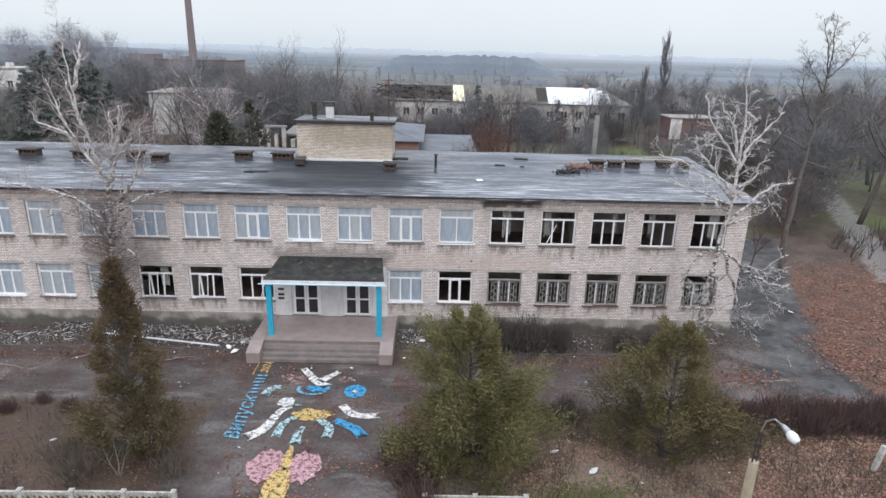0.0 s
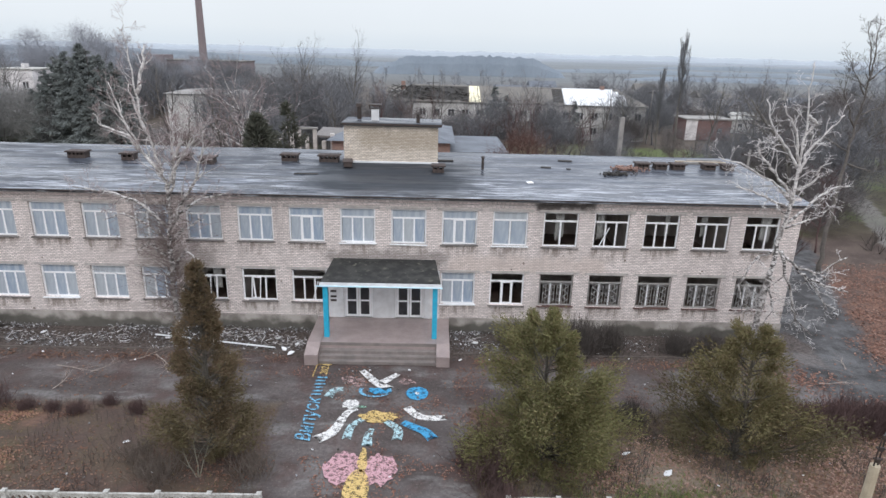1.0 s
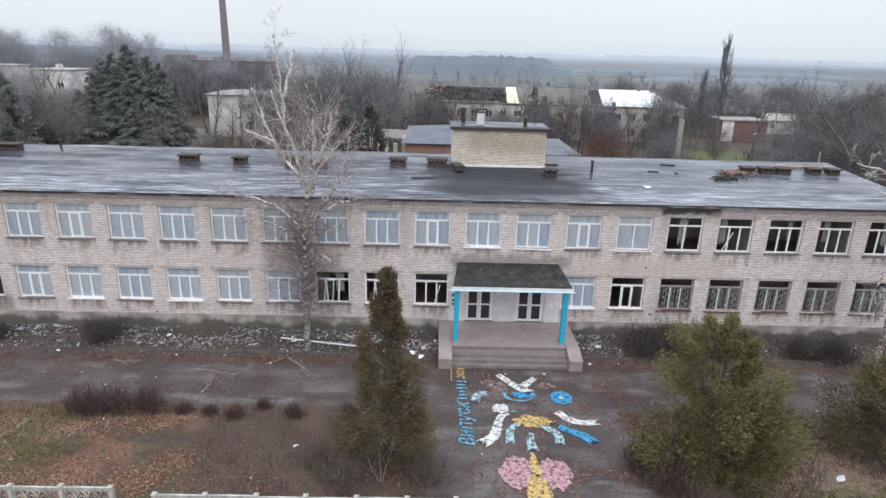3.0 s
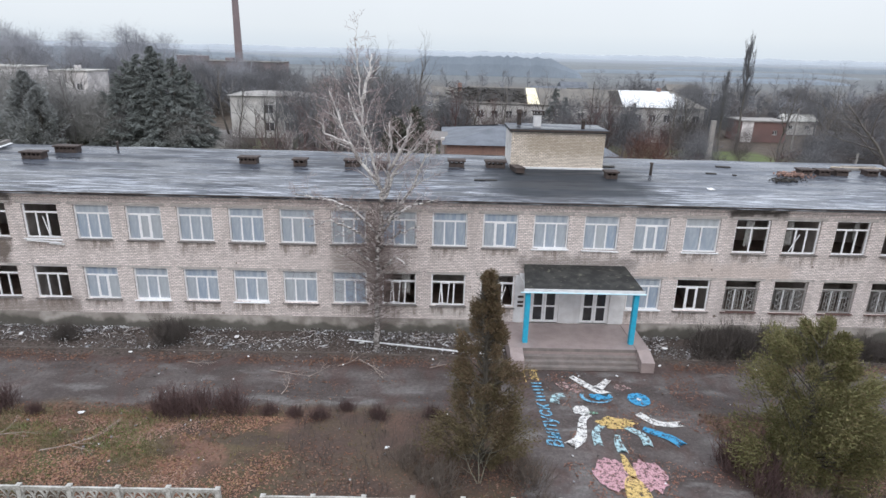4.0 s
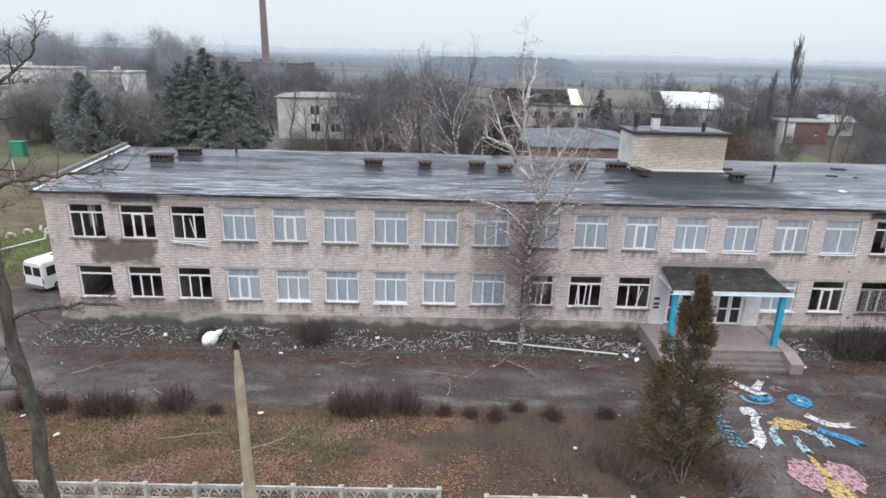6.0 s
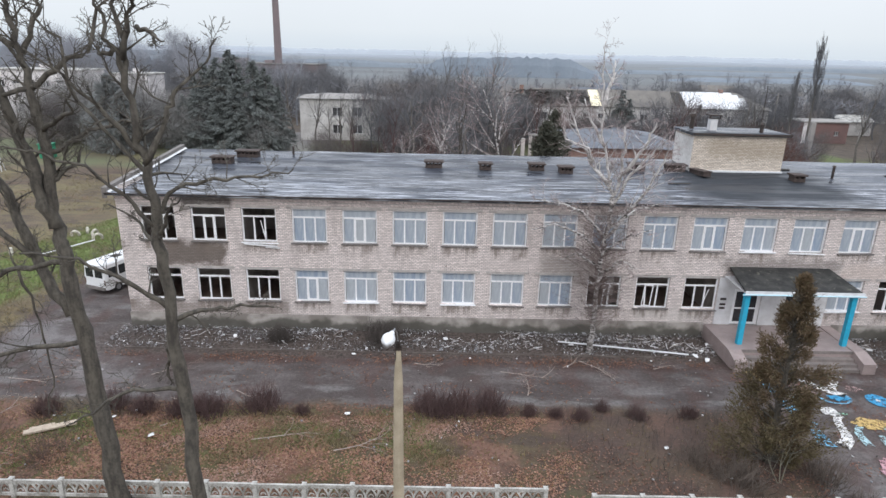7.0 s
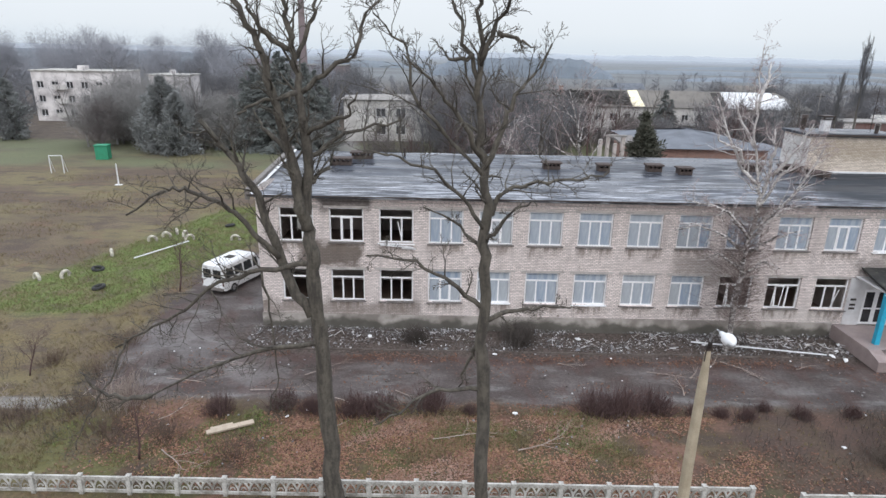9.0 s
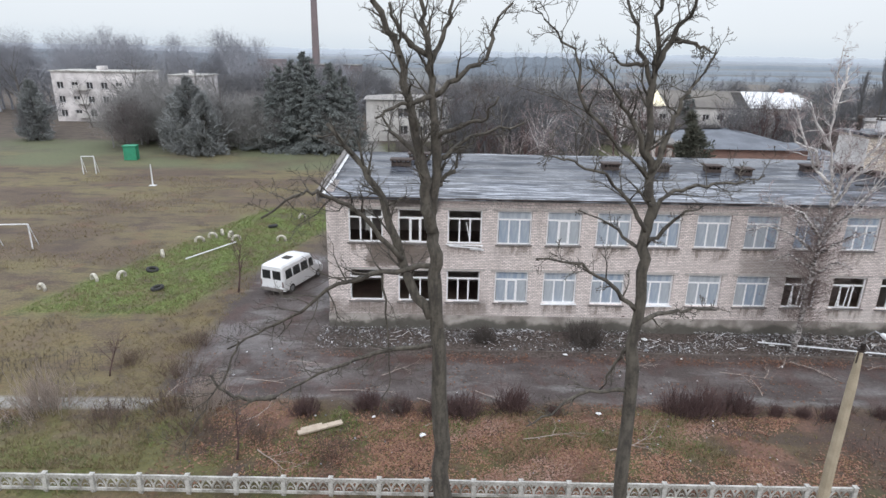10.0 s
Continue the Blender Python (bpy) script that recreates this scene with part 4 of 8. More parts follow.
pts = [[(top[0][0] + (top[3][0] - top[0][0]) * j / rows + (top[1][0] - top[0][0] + (top[2][0] - top[3][0] - top[1][0] + top[0][0]) * j / rows) * i / 12, f0 + (b0 - f0) * j / rows,
         zf + (zb - zf) * j / rows + (0.03 * noise.noise((i * 0.8, j * 0.8, 2.2)) if 0 < j < rows and 0 < i < 12 else 0)) for i in range(13)] for j in range(rows + 1)]
for j in range(rows):
    for i in range(12):
        g.quad(pts[j][i], pts[j][i + 1], pts[j + 1][i + 1], pts[j + 1][i])
for i in range(4):
    a, b = i, (i + 1) % 4
    g.quad(low[a], low[b], top[b], top[a])
g.quad(*reversed(low))
part("roof_slab", g, CANOPY, canopy, "dark mossy felt roof")
part("fascia", Geo().box(-3.32, 3.49, f0 - 0.05, f0 - 0.003, zf - 0.2, zf + 0.03), WHITE_METAL, canopy, "white fascia board")
part("gutter", Geo().tube([(-3.5, f0 - 0.09, zf - 0.17), (3.55, f0 - 0.09, zf - 0.17)], [0.04, 0.04], 8), PALE_BLUE, canopy, "pale blue rail under the fascia")
for x in (-3.03, 3.13):
    part("post", Geo().box(x - 0.14, x + 0.14, -2.8, -2.52, 0.88, zf - 0.12), BLUE_PAINT, canopy, "turquoise square post")
part("soffit", Geo().box(-3.2, 3.3, f0 + 0.02, -0.06, zf - 0.2, zf - 0.125), PLASTER_WHITE, canopy)


# ---- plants: builders ----
def unit(v):
    return v.normalized() if v.length > 1e-9 else Vector((0, 0, 1))


def sprout(geos, p, d, length, r, level, last, rng, up, bend, kids, droop=0.0):
    """A tapering, wandering branch with its side branches; geos: meshes by level."""
    seg = (7, 5, 4, 3)[min(level, 3)]
    sides = (7, 5, 3, 3)[min(level, 3)]
    pts, rad = [p.copy()], [r]
    q = p.copy()
    for i in range(seg):
        d = unit(d + Vector((rng.gauss(0, bend), rng.gauss(0, bend), rng.gauss(0, bend * 0.6) + up * 0.12 - droop * (i / seg) * 0.35)))
        q = q + d * (length / seg)
        pts.append(q.copy())
        rad.append(max(r * (1 - 0.82 * (i + 1) / seg), 0.006))
    geos[min(level, len(geos) - 1)].tube(pts, rad, sides, cap=level < 2)
    if level >= last:
        return
    n_k = kids[level]
    for k in range(n_k):
        f = (0.28 if level else 0.35) + (0.70 if level else 0.62) * (k + rng.random() * 0.8) / n_k
        j = min(int(f * seg), seg - 1)
        w = f * seg - j
        b = pts[j].lerp(pts[j + 1], min(w, 1))
        along = unit(pts[j + 1] - pts[j])
        side = unit(along.cross(Vector((rng.gauss(0, 1), rng.gauss(0, 1), rng.gauss(0, 1)))))
        a = rng.uniform(0.55, 1.0)
        sprout(geos, b, unit(along * math.cos(a) + side * math.sin(a) + Vector((0, 0, up * 0.25))), length * rng.uniform(0.38, 0.62) * (1.15 - 0.5 * f), max(rad[j] * 0.6, 0.008), level + 1, last, rng, up, bend * 1.15, kids, droop)


def bare_tree_meshes(seed, h, r, kids=(11, 6, 5), up=0.5, bend=0.13, droop=0.0, bark=None, twig=None, last=3):
    rng = random.Random(seed)
    wood, fine = Geo(), Geo()
    sprout([wood, fine if bark is TWIG_RED else wood, fine, fine], Vector((0, 0, -0.1)), Vector((rng.gauss(0, 0.05), rng.gauss(0, 0.05), 1)), h, r, 0, last, rng, up, bend, kids, droop)
    return wood.mesh("trunk", bark or BARK, True), fine.mesh("crown", twig or TWIG)


def plant(name, label, category, meshes, m, group=""):
    t = thing(name, label, category, m, group)
    part("trunk", meshes[0], None, t)
    part("crown", meshes[1], None, t)
    return t


def limbed_tree(name, label, category, limbs, r0, seed, bark, twig, kids=(7, 5), up=0.3, bend=0.2, droop=0.0, twig_len=0.42, reach=6.0, stout=1.0, bushy=1.0, heavy=(), taper=0.86, hung=()):
    """A tree on a few given limbs; finer branches grow from these by themselves."""
    rng = random.Random(seed)
    base = Vector(limbs[0][0])
    t = thing(name, label, category, Matrix.Translation(base))
    wood, fine = Geo(), Geo()
    for li, limb in enumerate(limbs):
        raw = [Vector(p) - base for p in limb]
        pts = []
        for a, b in zip(raw, raw[1:]):
            for s in range(4):
                pts.append(a.lerp(b, s / 4) + (Vector((rng.gauss(0, 0.05), rng.gauss(0, 0.05), rng.gauss(0, 0.04))) if s else Vector()))
        pts.append(raw[-1])
        rs = r0 if li == 0 else r0 * (0.62 if li in heavy else 0.13 if li in hung else stout * rng.uniform(0.36, 0.5))
        k = len(pts)
        rad = [max(rs * (1 - (0.9 if li == 0 else taper) * (i / (k - 1)) ** (0.72 if li == 0 else 0.9)), 0.018) * rng.uniform(0.93, 1.09) for i in range(k)]
        wood.tube(pts, rad, 9 if li == 0 else 6)
        total = sum((b - a).length for a, b in zip(pts, pts[1:]))
        start = 0.45 if li == 0 else 0.2
        count = max(5, int(total * (1.1 if li == 0 else 2.0) * bushy))
        for c in range(count):
            f = start + (1 - start) * (c + rng.random()) / count
            j = min(int(f * (k - 1)), k - 2)
            along = unit(pts[j + 1] - pts[j])
            side = unit(along.cross(Vector((rng.gauss(0, 1), rng.gauss(0, 1), rng.gauss(0, 1)))))
            a = rng.uniform(0.5, 1.1)
            sprout([wood, wood, fine, fine], pts[j], unit(along * math.cos(a) + side * math.sin(a) + Vector((0, 0, up * 0.3))), rng.uniform(0.5, 1.3) * min(total, reach) * twig_len * (1.2 - f * 0.6), max(min(rad[j] * 0.45, 0.05), 0.012), 1, 3, rng, up, bend, (0, *kids), droop)
    part("trunk", wood, bark, t, smooth=True)
    part("crown", fine, twig, t)
    return t


def spray_crown(rng, count, size, inside, bright=1.0, lift=0.5):
    """Foliage of many small pointed sprays; inside() gives a place and the way outwards."""
    g = Geo()
    for _ in range(count):
        p, out = inside(rng)
        d = unit(out + Vector((rng.gauss(0, 0.5), rng.gauss(0, 0.5), lift + rng.gauss(0, 0.4))))
        s = unit(d.cross(Vector((rng.gauss(0, 1), rng.gauss(0, 1), rng.gauss(0, 1)))))
        ln, w = size * rng.uniform(0.6, 1.7), size * rng.uniform(0.09, 0.18)
        n_ = unit(d.cross(s)) * w * 0.6
        i = len(g.v)
        g.v += [tuple(p - s * w), tuple(p + s * w), tuple(p + d * ln * 0.55 + s * w * 1.2 + n_), tuple(p + d * ln), tuple(p + d * ln * 0.55 - s * w * 1.2 + n_)]
        g.f += [(i, i + 1, i + 2, i + 4), (i + 4, i + 2, i + 3)]
    return g


def juniper(name, label, at, h, profile, seed, mat, count, size=0.2, bare=0.0, foot=0.02, green=None, twigs=0, gap=-1.0):
    """An evergreen of plumes, each a clump of pointed sprays on a limb. profile(f): radius at the height share f; green: foliage of the low outer plumes."""
    rng = random.Random(seed)
    t = thing(name, label, "evergreen", Matrix.Translation(at))
    wood = Geo()
    plumes = []
    n_l = int(h * 23)
    for i in range(n_l):
        f = foot + (1 - foot) * (i + rng.random()) / n_l
        a = rng.uniform(0, 2 * math.pi)
        lump = 1 + 0.85 * noise.noise((math.cos(a) * 1.3, math.sin(a) * 1.3 + seed, f * h * 0.55))
        rr = profile(f) * lump * rng.uniform(0.45, 1.1)
        hole = noise.noise((math.cos(a) * 1.1 + 3.0, math.sin(a) * 1.1 + seed, f * h * 0.75))
        if rng.random() < bare * (0.4 + f) or hole < gap:
            continue
        tip = Vector((math.cos(a) * rr, math.sin(a) * rr, h * f))
        root = Vector((0, 0, max(0.15, h * f - rr * rng.uniform(0.7, 1.2))))
        mid = root.lerp(tip, 0.5) + Vector((0, 0, -0.1 * rr))
        wood.tube([root, mid, tip], [0.03 + 0.02 * (1 - f), 0.022, 0.008], 4, cap=False)
        wide = min(0.7, max(0.24, rr * rng.uniform(0.17, 0.32)))
        plumes.append((mid.lerp(tip, 0.35), tip, wide, f))
    wood.tube([(0, 0, -0.1), (0.05, 0, h * 0.4), (0, 0.05, h * 0.93)], [0.14, 0.1, 0.02], 7)
    for i in range(twigs):
        z = h * rng.uniform(0.5, 0.95)
        a, ln = rng.uniform(0, 2 * math.pi), rng.uniform(0.4, 1.1)
        q = Vector((math.cos(a) * ln * 0.6, math.sin(a) * ln * 0.6, z + ln * 0.5))
        wood.tube([(0, 0, z), q], [0.018, 0.006], 3, cap=False)
        for _ in range(4):
            b = Vector((0, 0, z)).lerp(q, rng.uniform(0.4, 1.0))
            wood.tube([b, b + Vector((rng.gauss(0, 0.16), rng.gauss(0, 0.16), rng.uniform(0.05, 0.3)))], [0.009, 0.004], 3, cap=False)

    def clump(which):
        def inside(r):
            a, b, w, f = which[r.randrange(len(which))]
            c = a.lerp(b, r.random() ** 0.8)
            o = unit(Vector((r.gauss(0, 1), r.gauss(0, 1), r.gauss(0, 1)))) * w * r.random() ** 0.4
            return c + Vector((o.x, o.y, o.z * 1.25)), unit(Vector((b.x, b.y, 0)) + o * 2.5)
        return inside

    part("trunk", wood, BARK_DARK, t)
    low = [p for p in plumes if green and p[3] < 0.5 and Vector((p[1].x, p[1].y, 0)).length > 0.6 * profile(p[3])]
    top = [p for p in plumes if p not in low]
    part("crown", spray_crown(rng, count * len(top) // len(plumes), size, clump(top)), mat, t)
    if low:
        part("foliage", spray_crown(rng, count * len(low) // len(plumes), size, clump(low)), green, t, "greener low foliage")
    return t


def twig_bush_mesh(seed, w, d, h, count, mat):
    """A leafless shrub of many thin upright twigs."""
    rng = random.Random(seed)
    g = Geo()
    for _ in range(count):
        x, y = rng.gauss(0, w * 0.27), rng.gauss(0, d * 0.27)
        hh = h * rng.uniform(0.55, 1.05) * max(0.4, 1 - 0.55 * (x / w * 2) ** 2)
        p = Vector((x * 0.75, y * 0.75, -0.05))
        q = p + Vector((x * 0.2 + rng.gauss(0, 0.08), y * 0.2 + rng.gauss(0, 0.08), hh * 0.55))
        e_ = q + Vector((rng.gauss(0, 0.14), rng.gauss(0, 0.14), hh * 0.5))
        g.tube([p, q, e_], [0.013, 0.009, 0.004], 3, cap=False)
        for s in range(2):
            b = p.lerp(q, rng.uniform(0.4, 1.0))
            g.tube([b, b + Vector((rng.gauss(0, 0.18), rng.gauss(0, 0.18), hh * rng.uniform(0.15, 0.4)))], [0.007, 0.003], 3, cap=False)
    return g.mesh("twigs", mat)


# ---- yard trees ----
limbs = []
limbs.append([(-32.6, -15.8, -0.1), (-32.8, -15.8, 3.5), (-32.9, -15.8, 6.7), (-33.1, -15.8, 9.3), (-33.2, -15.8, 10.7), (-33.2, -15.8, 12.2), (-33.1, -15.8, 13.9), (-33.2, -15.8, 14.9), (-33.4, -15.8, 16.3), (-33.5, -15.8, 17.4), (-33.6, -15.8, 18.5), (-33.6, -15.8, 19.4)])
limbs.append([(-33.2, -15.8, 8.0), (-34.1, -15.6, 9.6), (-34.8, -15.4, 11.8), (-35.5, -15.2, 13.1), (-36.7, -15.0, 14.5)])
limbs.append([(-34.2, -15.8, 10.1), (-35.5, -16.0, 11.7), (-36.2, -16.3, 12.2), (-36.8, -16.5, 12.6), (-37.4, -16.8, 12.5), (-38.5, -17.0, 11.8)])
limbs.append([(-33.2, -15.8, 11.1), (-33.4, -15.9, 12.1), (-33.6, -16.0, 13.6), (-33.9, -16.1, 15.1), (-34.2, -16.2, 16.6), (-34.7, -16.3, 17.7), (-35.2, -16.4, 18.6)])
limbs.append([(-33.2, -15.8, 15.5), (-32.3, -15.6, 16.2), (-31.6, -15.3, 16.6), (-31.3, -15.1, 17.7), (-30.8, -14.8, 18.3)])
limbs.append([(-33.1, -15.8, 13.5), (-32.0, -15.2, 14.2), (-30.2, -14.6, 14.6)])
limbs.append([(-33.1, -15.8, 14.2), (-32.2, -16.2, 14.7), (-31.6, -16.6, 14.9), (-31.3, -17.0, 15.6)])
limbs.append([(-33.2, -15.8, 15.5), (-34.2, -16.3, 15.3), (-34.9, -16.8, 14.9)])
limbs.append([(-33.3, -15.8, 16.5), (-32.9, -15.6, 17.5), (-32.7, -15.4, 18.2), (-32.6, -15.2, 19.1)])
limbs.append([(-33.4, -15.8, 16.7), (-34.0, -16.1, 17.1), (-34.4, -16.3, 17.7), (-34.5, -16.6, 18.1)])
limbs.append([(-33.0, -15.8, 7.0), (-35.1, -16.2, 6.8), (-36.0, -16.6, 6.6), (-37.2, -16.9, 6.2), (-38.6, -17.3, 5.5)])
limbs.append([(-33.2, -15.8, 9.9), (-34.9, -15.6, 9.6), (-36.5, -15.3, 9.0), (-37.9, -15.1, 7.8), (-39.3, -14.8, 7.0), (-40.9, -14.6, 6.0)])
limbs.append([(-33.6, -15.8, 13.6), (-34.4, -15.4, 14.2), (-34.9, -15.1, 14.8)])
limbs.append([(-33.2, -15.8, 12.6), (-32.5, -15.4, 13.1), (-32.4, -15.1, 13.6)])
limbs.append([(-40.4, -14.7, 6.4), (-40.8, -15.0, 5.3), (-41.4, -15.1, 4.4), (-42.2, -15.2, 3.1), (-42.7, -15.2, 1.9)])
limbs.append([(-38.4, -17.2, 5.6), (-39.2, -17.3, 5.5), (-40.0, -17.3, 5.8), (-40.6, -17.3, 6.5)])
limbs.append([(-34.9, -15.6, 9.5), (-34.8, -15.2, 7.4), (-34.7, -15.2, 5.2), (-35.2, -15.2, 3.6)])
limbed_tree("tree", "tall bare dark-barked tree with long crooked limbs by the fence", "tree", limbs, 0.36, 5, BARK_DARK, BARK_DARK, kids=(5, 3), bend=0.22, twig_len=0.28, reach=6.0, stout=0.64, bushy=1.2, heavy=(1, 3), taper=0.66, hung=(14, 16))
limbs = []
limbs.append([(-27.3, -20.4, -0.1), (-27.5, -20.4, 4.6), (-27.6, -20.4, 8.7), (-27.7, -20.4, 11.5), (-27.7, -20.4, 12.7), (-27.8, -20.4, 13.8), (-27.9, -20.4, 14.9), (-28.0, -20.4, 16.2), (-28.0, -20.4, 17.2), (-28.0, -20.4, 18.0), (-28.1, -20.4, 18.8)])
limbs.append([(-27.8, -20.4, 13.9), (-28.8, -20.2, 14.9), (-29.5, -20.0, 15.7), (-29.7, -19.8, 16.7), (-30.4, -19.6, 17.5), (-30.7, -19.4, 17.9)])
limbs.append([(-27.9, -20.4, 14.4), (-28.5, -20.7, 15.4), (-29.0, -20.9, 16.0), (-29.7, -21.2, 16.7)])
limbs.append([(-28.0, -20.4, 16.1), (-28.4, -20.2, 17.2), (-28.7, -20.1, 18.0), (-28.9, -19.9, 18.6)])
limbs.append([(-28.0, -20.4, 16.5), (-27.7, -20.6, 17.3), (-27.4, -20.8, 17.9), (-27.3, -21.0, 18.4)])
limbs.append([(-27.8, -20.4, 14.1), (-27.3, -20.1, 15.2), (-27.1, -19.9, 15.8), (-26.6, -19.6, 16.3), (-26.2, -19.4, 17.0)])
limbs.append([(-27.7, -20.4, 12.5), (-28.3, -20.6, 13.4), (-29.3, -20.9, 14.2), (-30.0, -21.1, 14.5), (-30.6, -21.4, 14.6)])
limbs.append([(-27.7, -20.4, 12.0), (-28.3, -20.0, 12.5), (-29.3, -19.6, 12.9)])
limbs.append([(-27.7, -20.4, 12.8), (-27.2, -20.2, 13.5), (-26.4, -19.9, 13.7), (-25.3, -19.7, 13.7), (-24.5, -19.5, 13.9)])
limbs.append([(-27.7, -20.4, 12.2), (-27.3, -20.8, 12.9), (-26.7, -21.2, 13.5)])
limbs.append([(-28.2, -20.4, 16.7), (-28.7, -20.1, 16.6), (-29.0, -19.8, 17.0)])
limbs.append([(-27.6, -20.4, 17.2), (-27.2, -20.6, 17.1), (-26.8, -20.9, 16.9)])
limbs.append([(-27.7, -20.4, 10.1), (-27.0, -20.1, 10.2), (-26.0, -19.9, 10.3), (-25.2, -19.6, 10.1)])
limbs.append([(-27.7, -20.4, 10.4), (-28.5, -20.7, 11.2), (-29.4, -21.0, 11.9), (-30.6, -21.3, 12.1)])
limbs.append([(-27.7, -20.4, 9.6), (-28.0, -20.1, 8.7), (-28.3, -19.8, 7.6)])
limbs.append([(-27.7, -20.4, 8.0), (-28.8, -20.6, 8.1), (-29.6, -20.8, 7.7), (-30.5, -21.0, 7.2)])
limbed_tree("tree", "bare dark tree with a straight trunk and forked crown", "tree", limbs, 0.235, 8, BARK_DARK, BARK_DARK, kids=(5, 3), bend=0.22, twig_len=0.26, reach=5.0, stout=0.68, bushy=1.3, taper=0.74)
limbs = []
limbs.append([(-11.7, -2.4, -0.1), (-11.6, -2.4, 1.5), (-11.6, -2.4, 4.3), (-11.5, -2.4, 6.6), (-11.3, -2.4, 8.9), (-11.4, -2.4, 9.8), (-11.6, -2.4, 10.7), (-12.0, -2.4, 12.2), (-12.4, -2.4, 14.5), (-12.5, -2.4, 16.1), (-12.5, -2.4, 17.5)])
limbs.append([(-11.3, -2.4, 8.9), (-10.9, -2.2, 10.7), (-10.8, -2.1, 12.3), (-10.9, -1.9, 13.2)])
limbs.append([(-11.3, -2.4, 8.9), (-10.5, -2.6, 10.8), (-9.5, -2.8, 11.9), (-8.8, -3.0, 12.7)])
limbs.append([(-11.5, -2.4, 10.2), (-12.6, -2.1, 11.2), (-13.5, -1.9, 13.1), (-14.1, -1.6, 14.7)])
limbs.append([(-12.6, -2.4, 11.3), (-12.9, -2.6, 12.1), (-14.2, -2.7, 12.6), (-14.4, -2.9, 13.2)])
limbs.append([(-11.5, -2.4, 7.1), (-13.0, -2.7, 8.7), (-14.3, -3.0, 9.2), (-15.8, -3.3, 9.5)])
limbs.append([(-11.4, -2.4, 7.6), (-9.9, -2.0, 8.6), (-8.2, -1.6, 9.0)])
limbs.append([(-11.4, -2.4, 7.1), (-10.0, -2.7, 9.3), (-9.1, -2.9, 11.2), (-8.8, -3.2, 12.5)])
limbs.append([(-12.0, -2.4, 12.2), (-12.7, -1.9, 13.4), (-13.1, -1.5, 14.6)])
limbs.append([(-10.9, -2.4, 10.7), (-10.0, -2.9, 12.3), (-9.7, -3.3, 13.6)])
limbs.append([(-11.5, -2.4, 6.3), (-12.6, -2.1, 7.1), (-14.2, -1.8, 7.7), (-15.5, -1.5, 7.2)])
limbs.append([(-11.4, -2.4, 6.3), (-10.3, -2.9, 7.4), (-9.1, -3.3, 7.9)])
limbs.append([(-11.6, -2.4, 5.3), (-12.9, -2.0, 6.1), (-13.8, -1.6, 5.5)])
limbs.append([(-11.6, -2.4, 4.9), (-10.5, -2.8, 5.9), (-9.7, -3.2, 5.6)])
limbs.append([(-12.3, -2.4, 14.2), (-11.9, -2.2, 15.6), (-11.8, -2.0, 16.6)])
stem_birch = limbed_tree("birch", "bare white birch with broken twigs at the rubble strip", "tree", limbs, 0.185, 21, BIRCH, SMALL_BIRCH, kids=(5, 3), up=0.35, bend=0.3, droop=0.0, twig_len=0.36, reach=4.5, stout=1.35, bushy=1.7, taper=0.76)
g = Geo()
r_ = random.Random(64)
for _ in range(400):
    z = r_.uniform(2.4, 8.8)
    a, reach = r_.uniform(0, 2 * math.pi), abs(r_.gauss(0, 1)) * 1.25 + 0.35
    p = Vector((-11.55 + 0.12 * math.cos(a), -2.4 + 0.12 * math.sin(a), z - reach * 0.45))
    q = Vector((-11.55 + math.cos(a) * reach, -2.4 + math.sin(a) * reach * 0.8, z + r_.gauss(0, 0.25)))
    g.tube([p, p.lerp(q, 0.55) + Vector((0, 0, 0.12)), q], [0.012, 0.008, 0.004], 3, cap=False)
    for _ in range(5):
        b = p.lerp(q, r_.uniform(0.4, 1.0))
        g.tube([b, b + Vector((r_.gauss(0, 0.4), r_.gauss(0, 0.4), r_.gauss(0.05, 0.32)))], [0.007, 0.003], 3, cap=False)
part("twig_tangle", g, TWIG_STEM, stem_birch, "fine brown twigs close round the stem", Matrix.Translation((11.7, 2.4, 0.1)))
limbs = []
limbs.append([(21.1, -3.4, -0.1), (21.2, -3.4, 1.8), (21.3, -3.4, 4.2), (21.5, -3.4, 6.9), (21.7, -3.4, 8.4), (21.8, -3.4, 9.9), (21.8, -3.4, 11.4), (21.8, -3.4, 13.1), (21.6, -3.4, 14.8), (21.5, -3.4, 16.6)])
limbs.append([(21.7, -3.4, 9.6), (20.7, -3.1, 10.6), (19.3, -2.9, 11.3), (17.9, -2.6, 11.7)])
limbs.append([(21.8, -3.4, 9.9), (20.5, -3.7, 11.1), (19.3, -3.9, 12.2), (19.0, -4.2, 12.9)])
limbs.append([(21.7, -3.4, 11.4), (20.9, -3.2, 12.5), (20.2, -3.0, 13.5), (19.8, -2.8, 14.7)])
limbs.append([(21.7, -3.4, 11.7), (21.2, -3.6, 13.2), (20.2, -3.9, 14.5)])
limbs.append([(21.9, -3.4, 11.1), (22.4, -3.1, 12.3), (23.3, -2.9, 13.3), (24.1, -2.6, 14.0)])
limbs.append([(21.8, -3.4, 10.1), (22.6, -3.7, 10.8), (22.6, -3.9, 11.5), (22.9, -4.2, 11.8)])
limbs.append([(21.8, -3.4, 8.4), (23.0, -3.1, 9.4), (24.2, -2.8, 10.2), (25.3, -2.5, 10.3)])
limbs.append([(21.7, -3.4, 8.1), (23.0, -3.8, 8.8), (23.6, -4.2, 9.6)])
limbs.append([(21.7, -3.4, 9.2), (20.1, -3.9, 9.9), (18.2, -4.4, 10.5)])
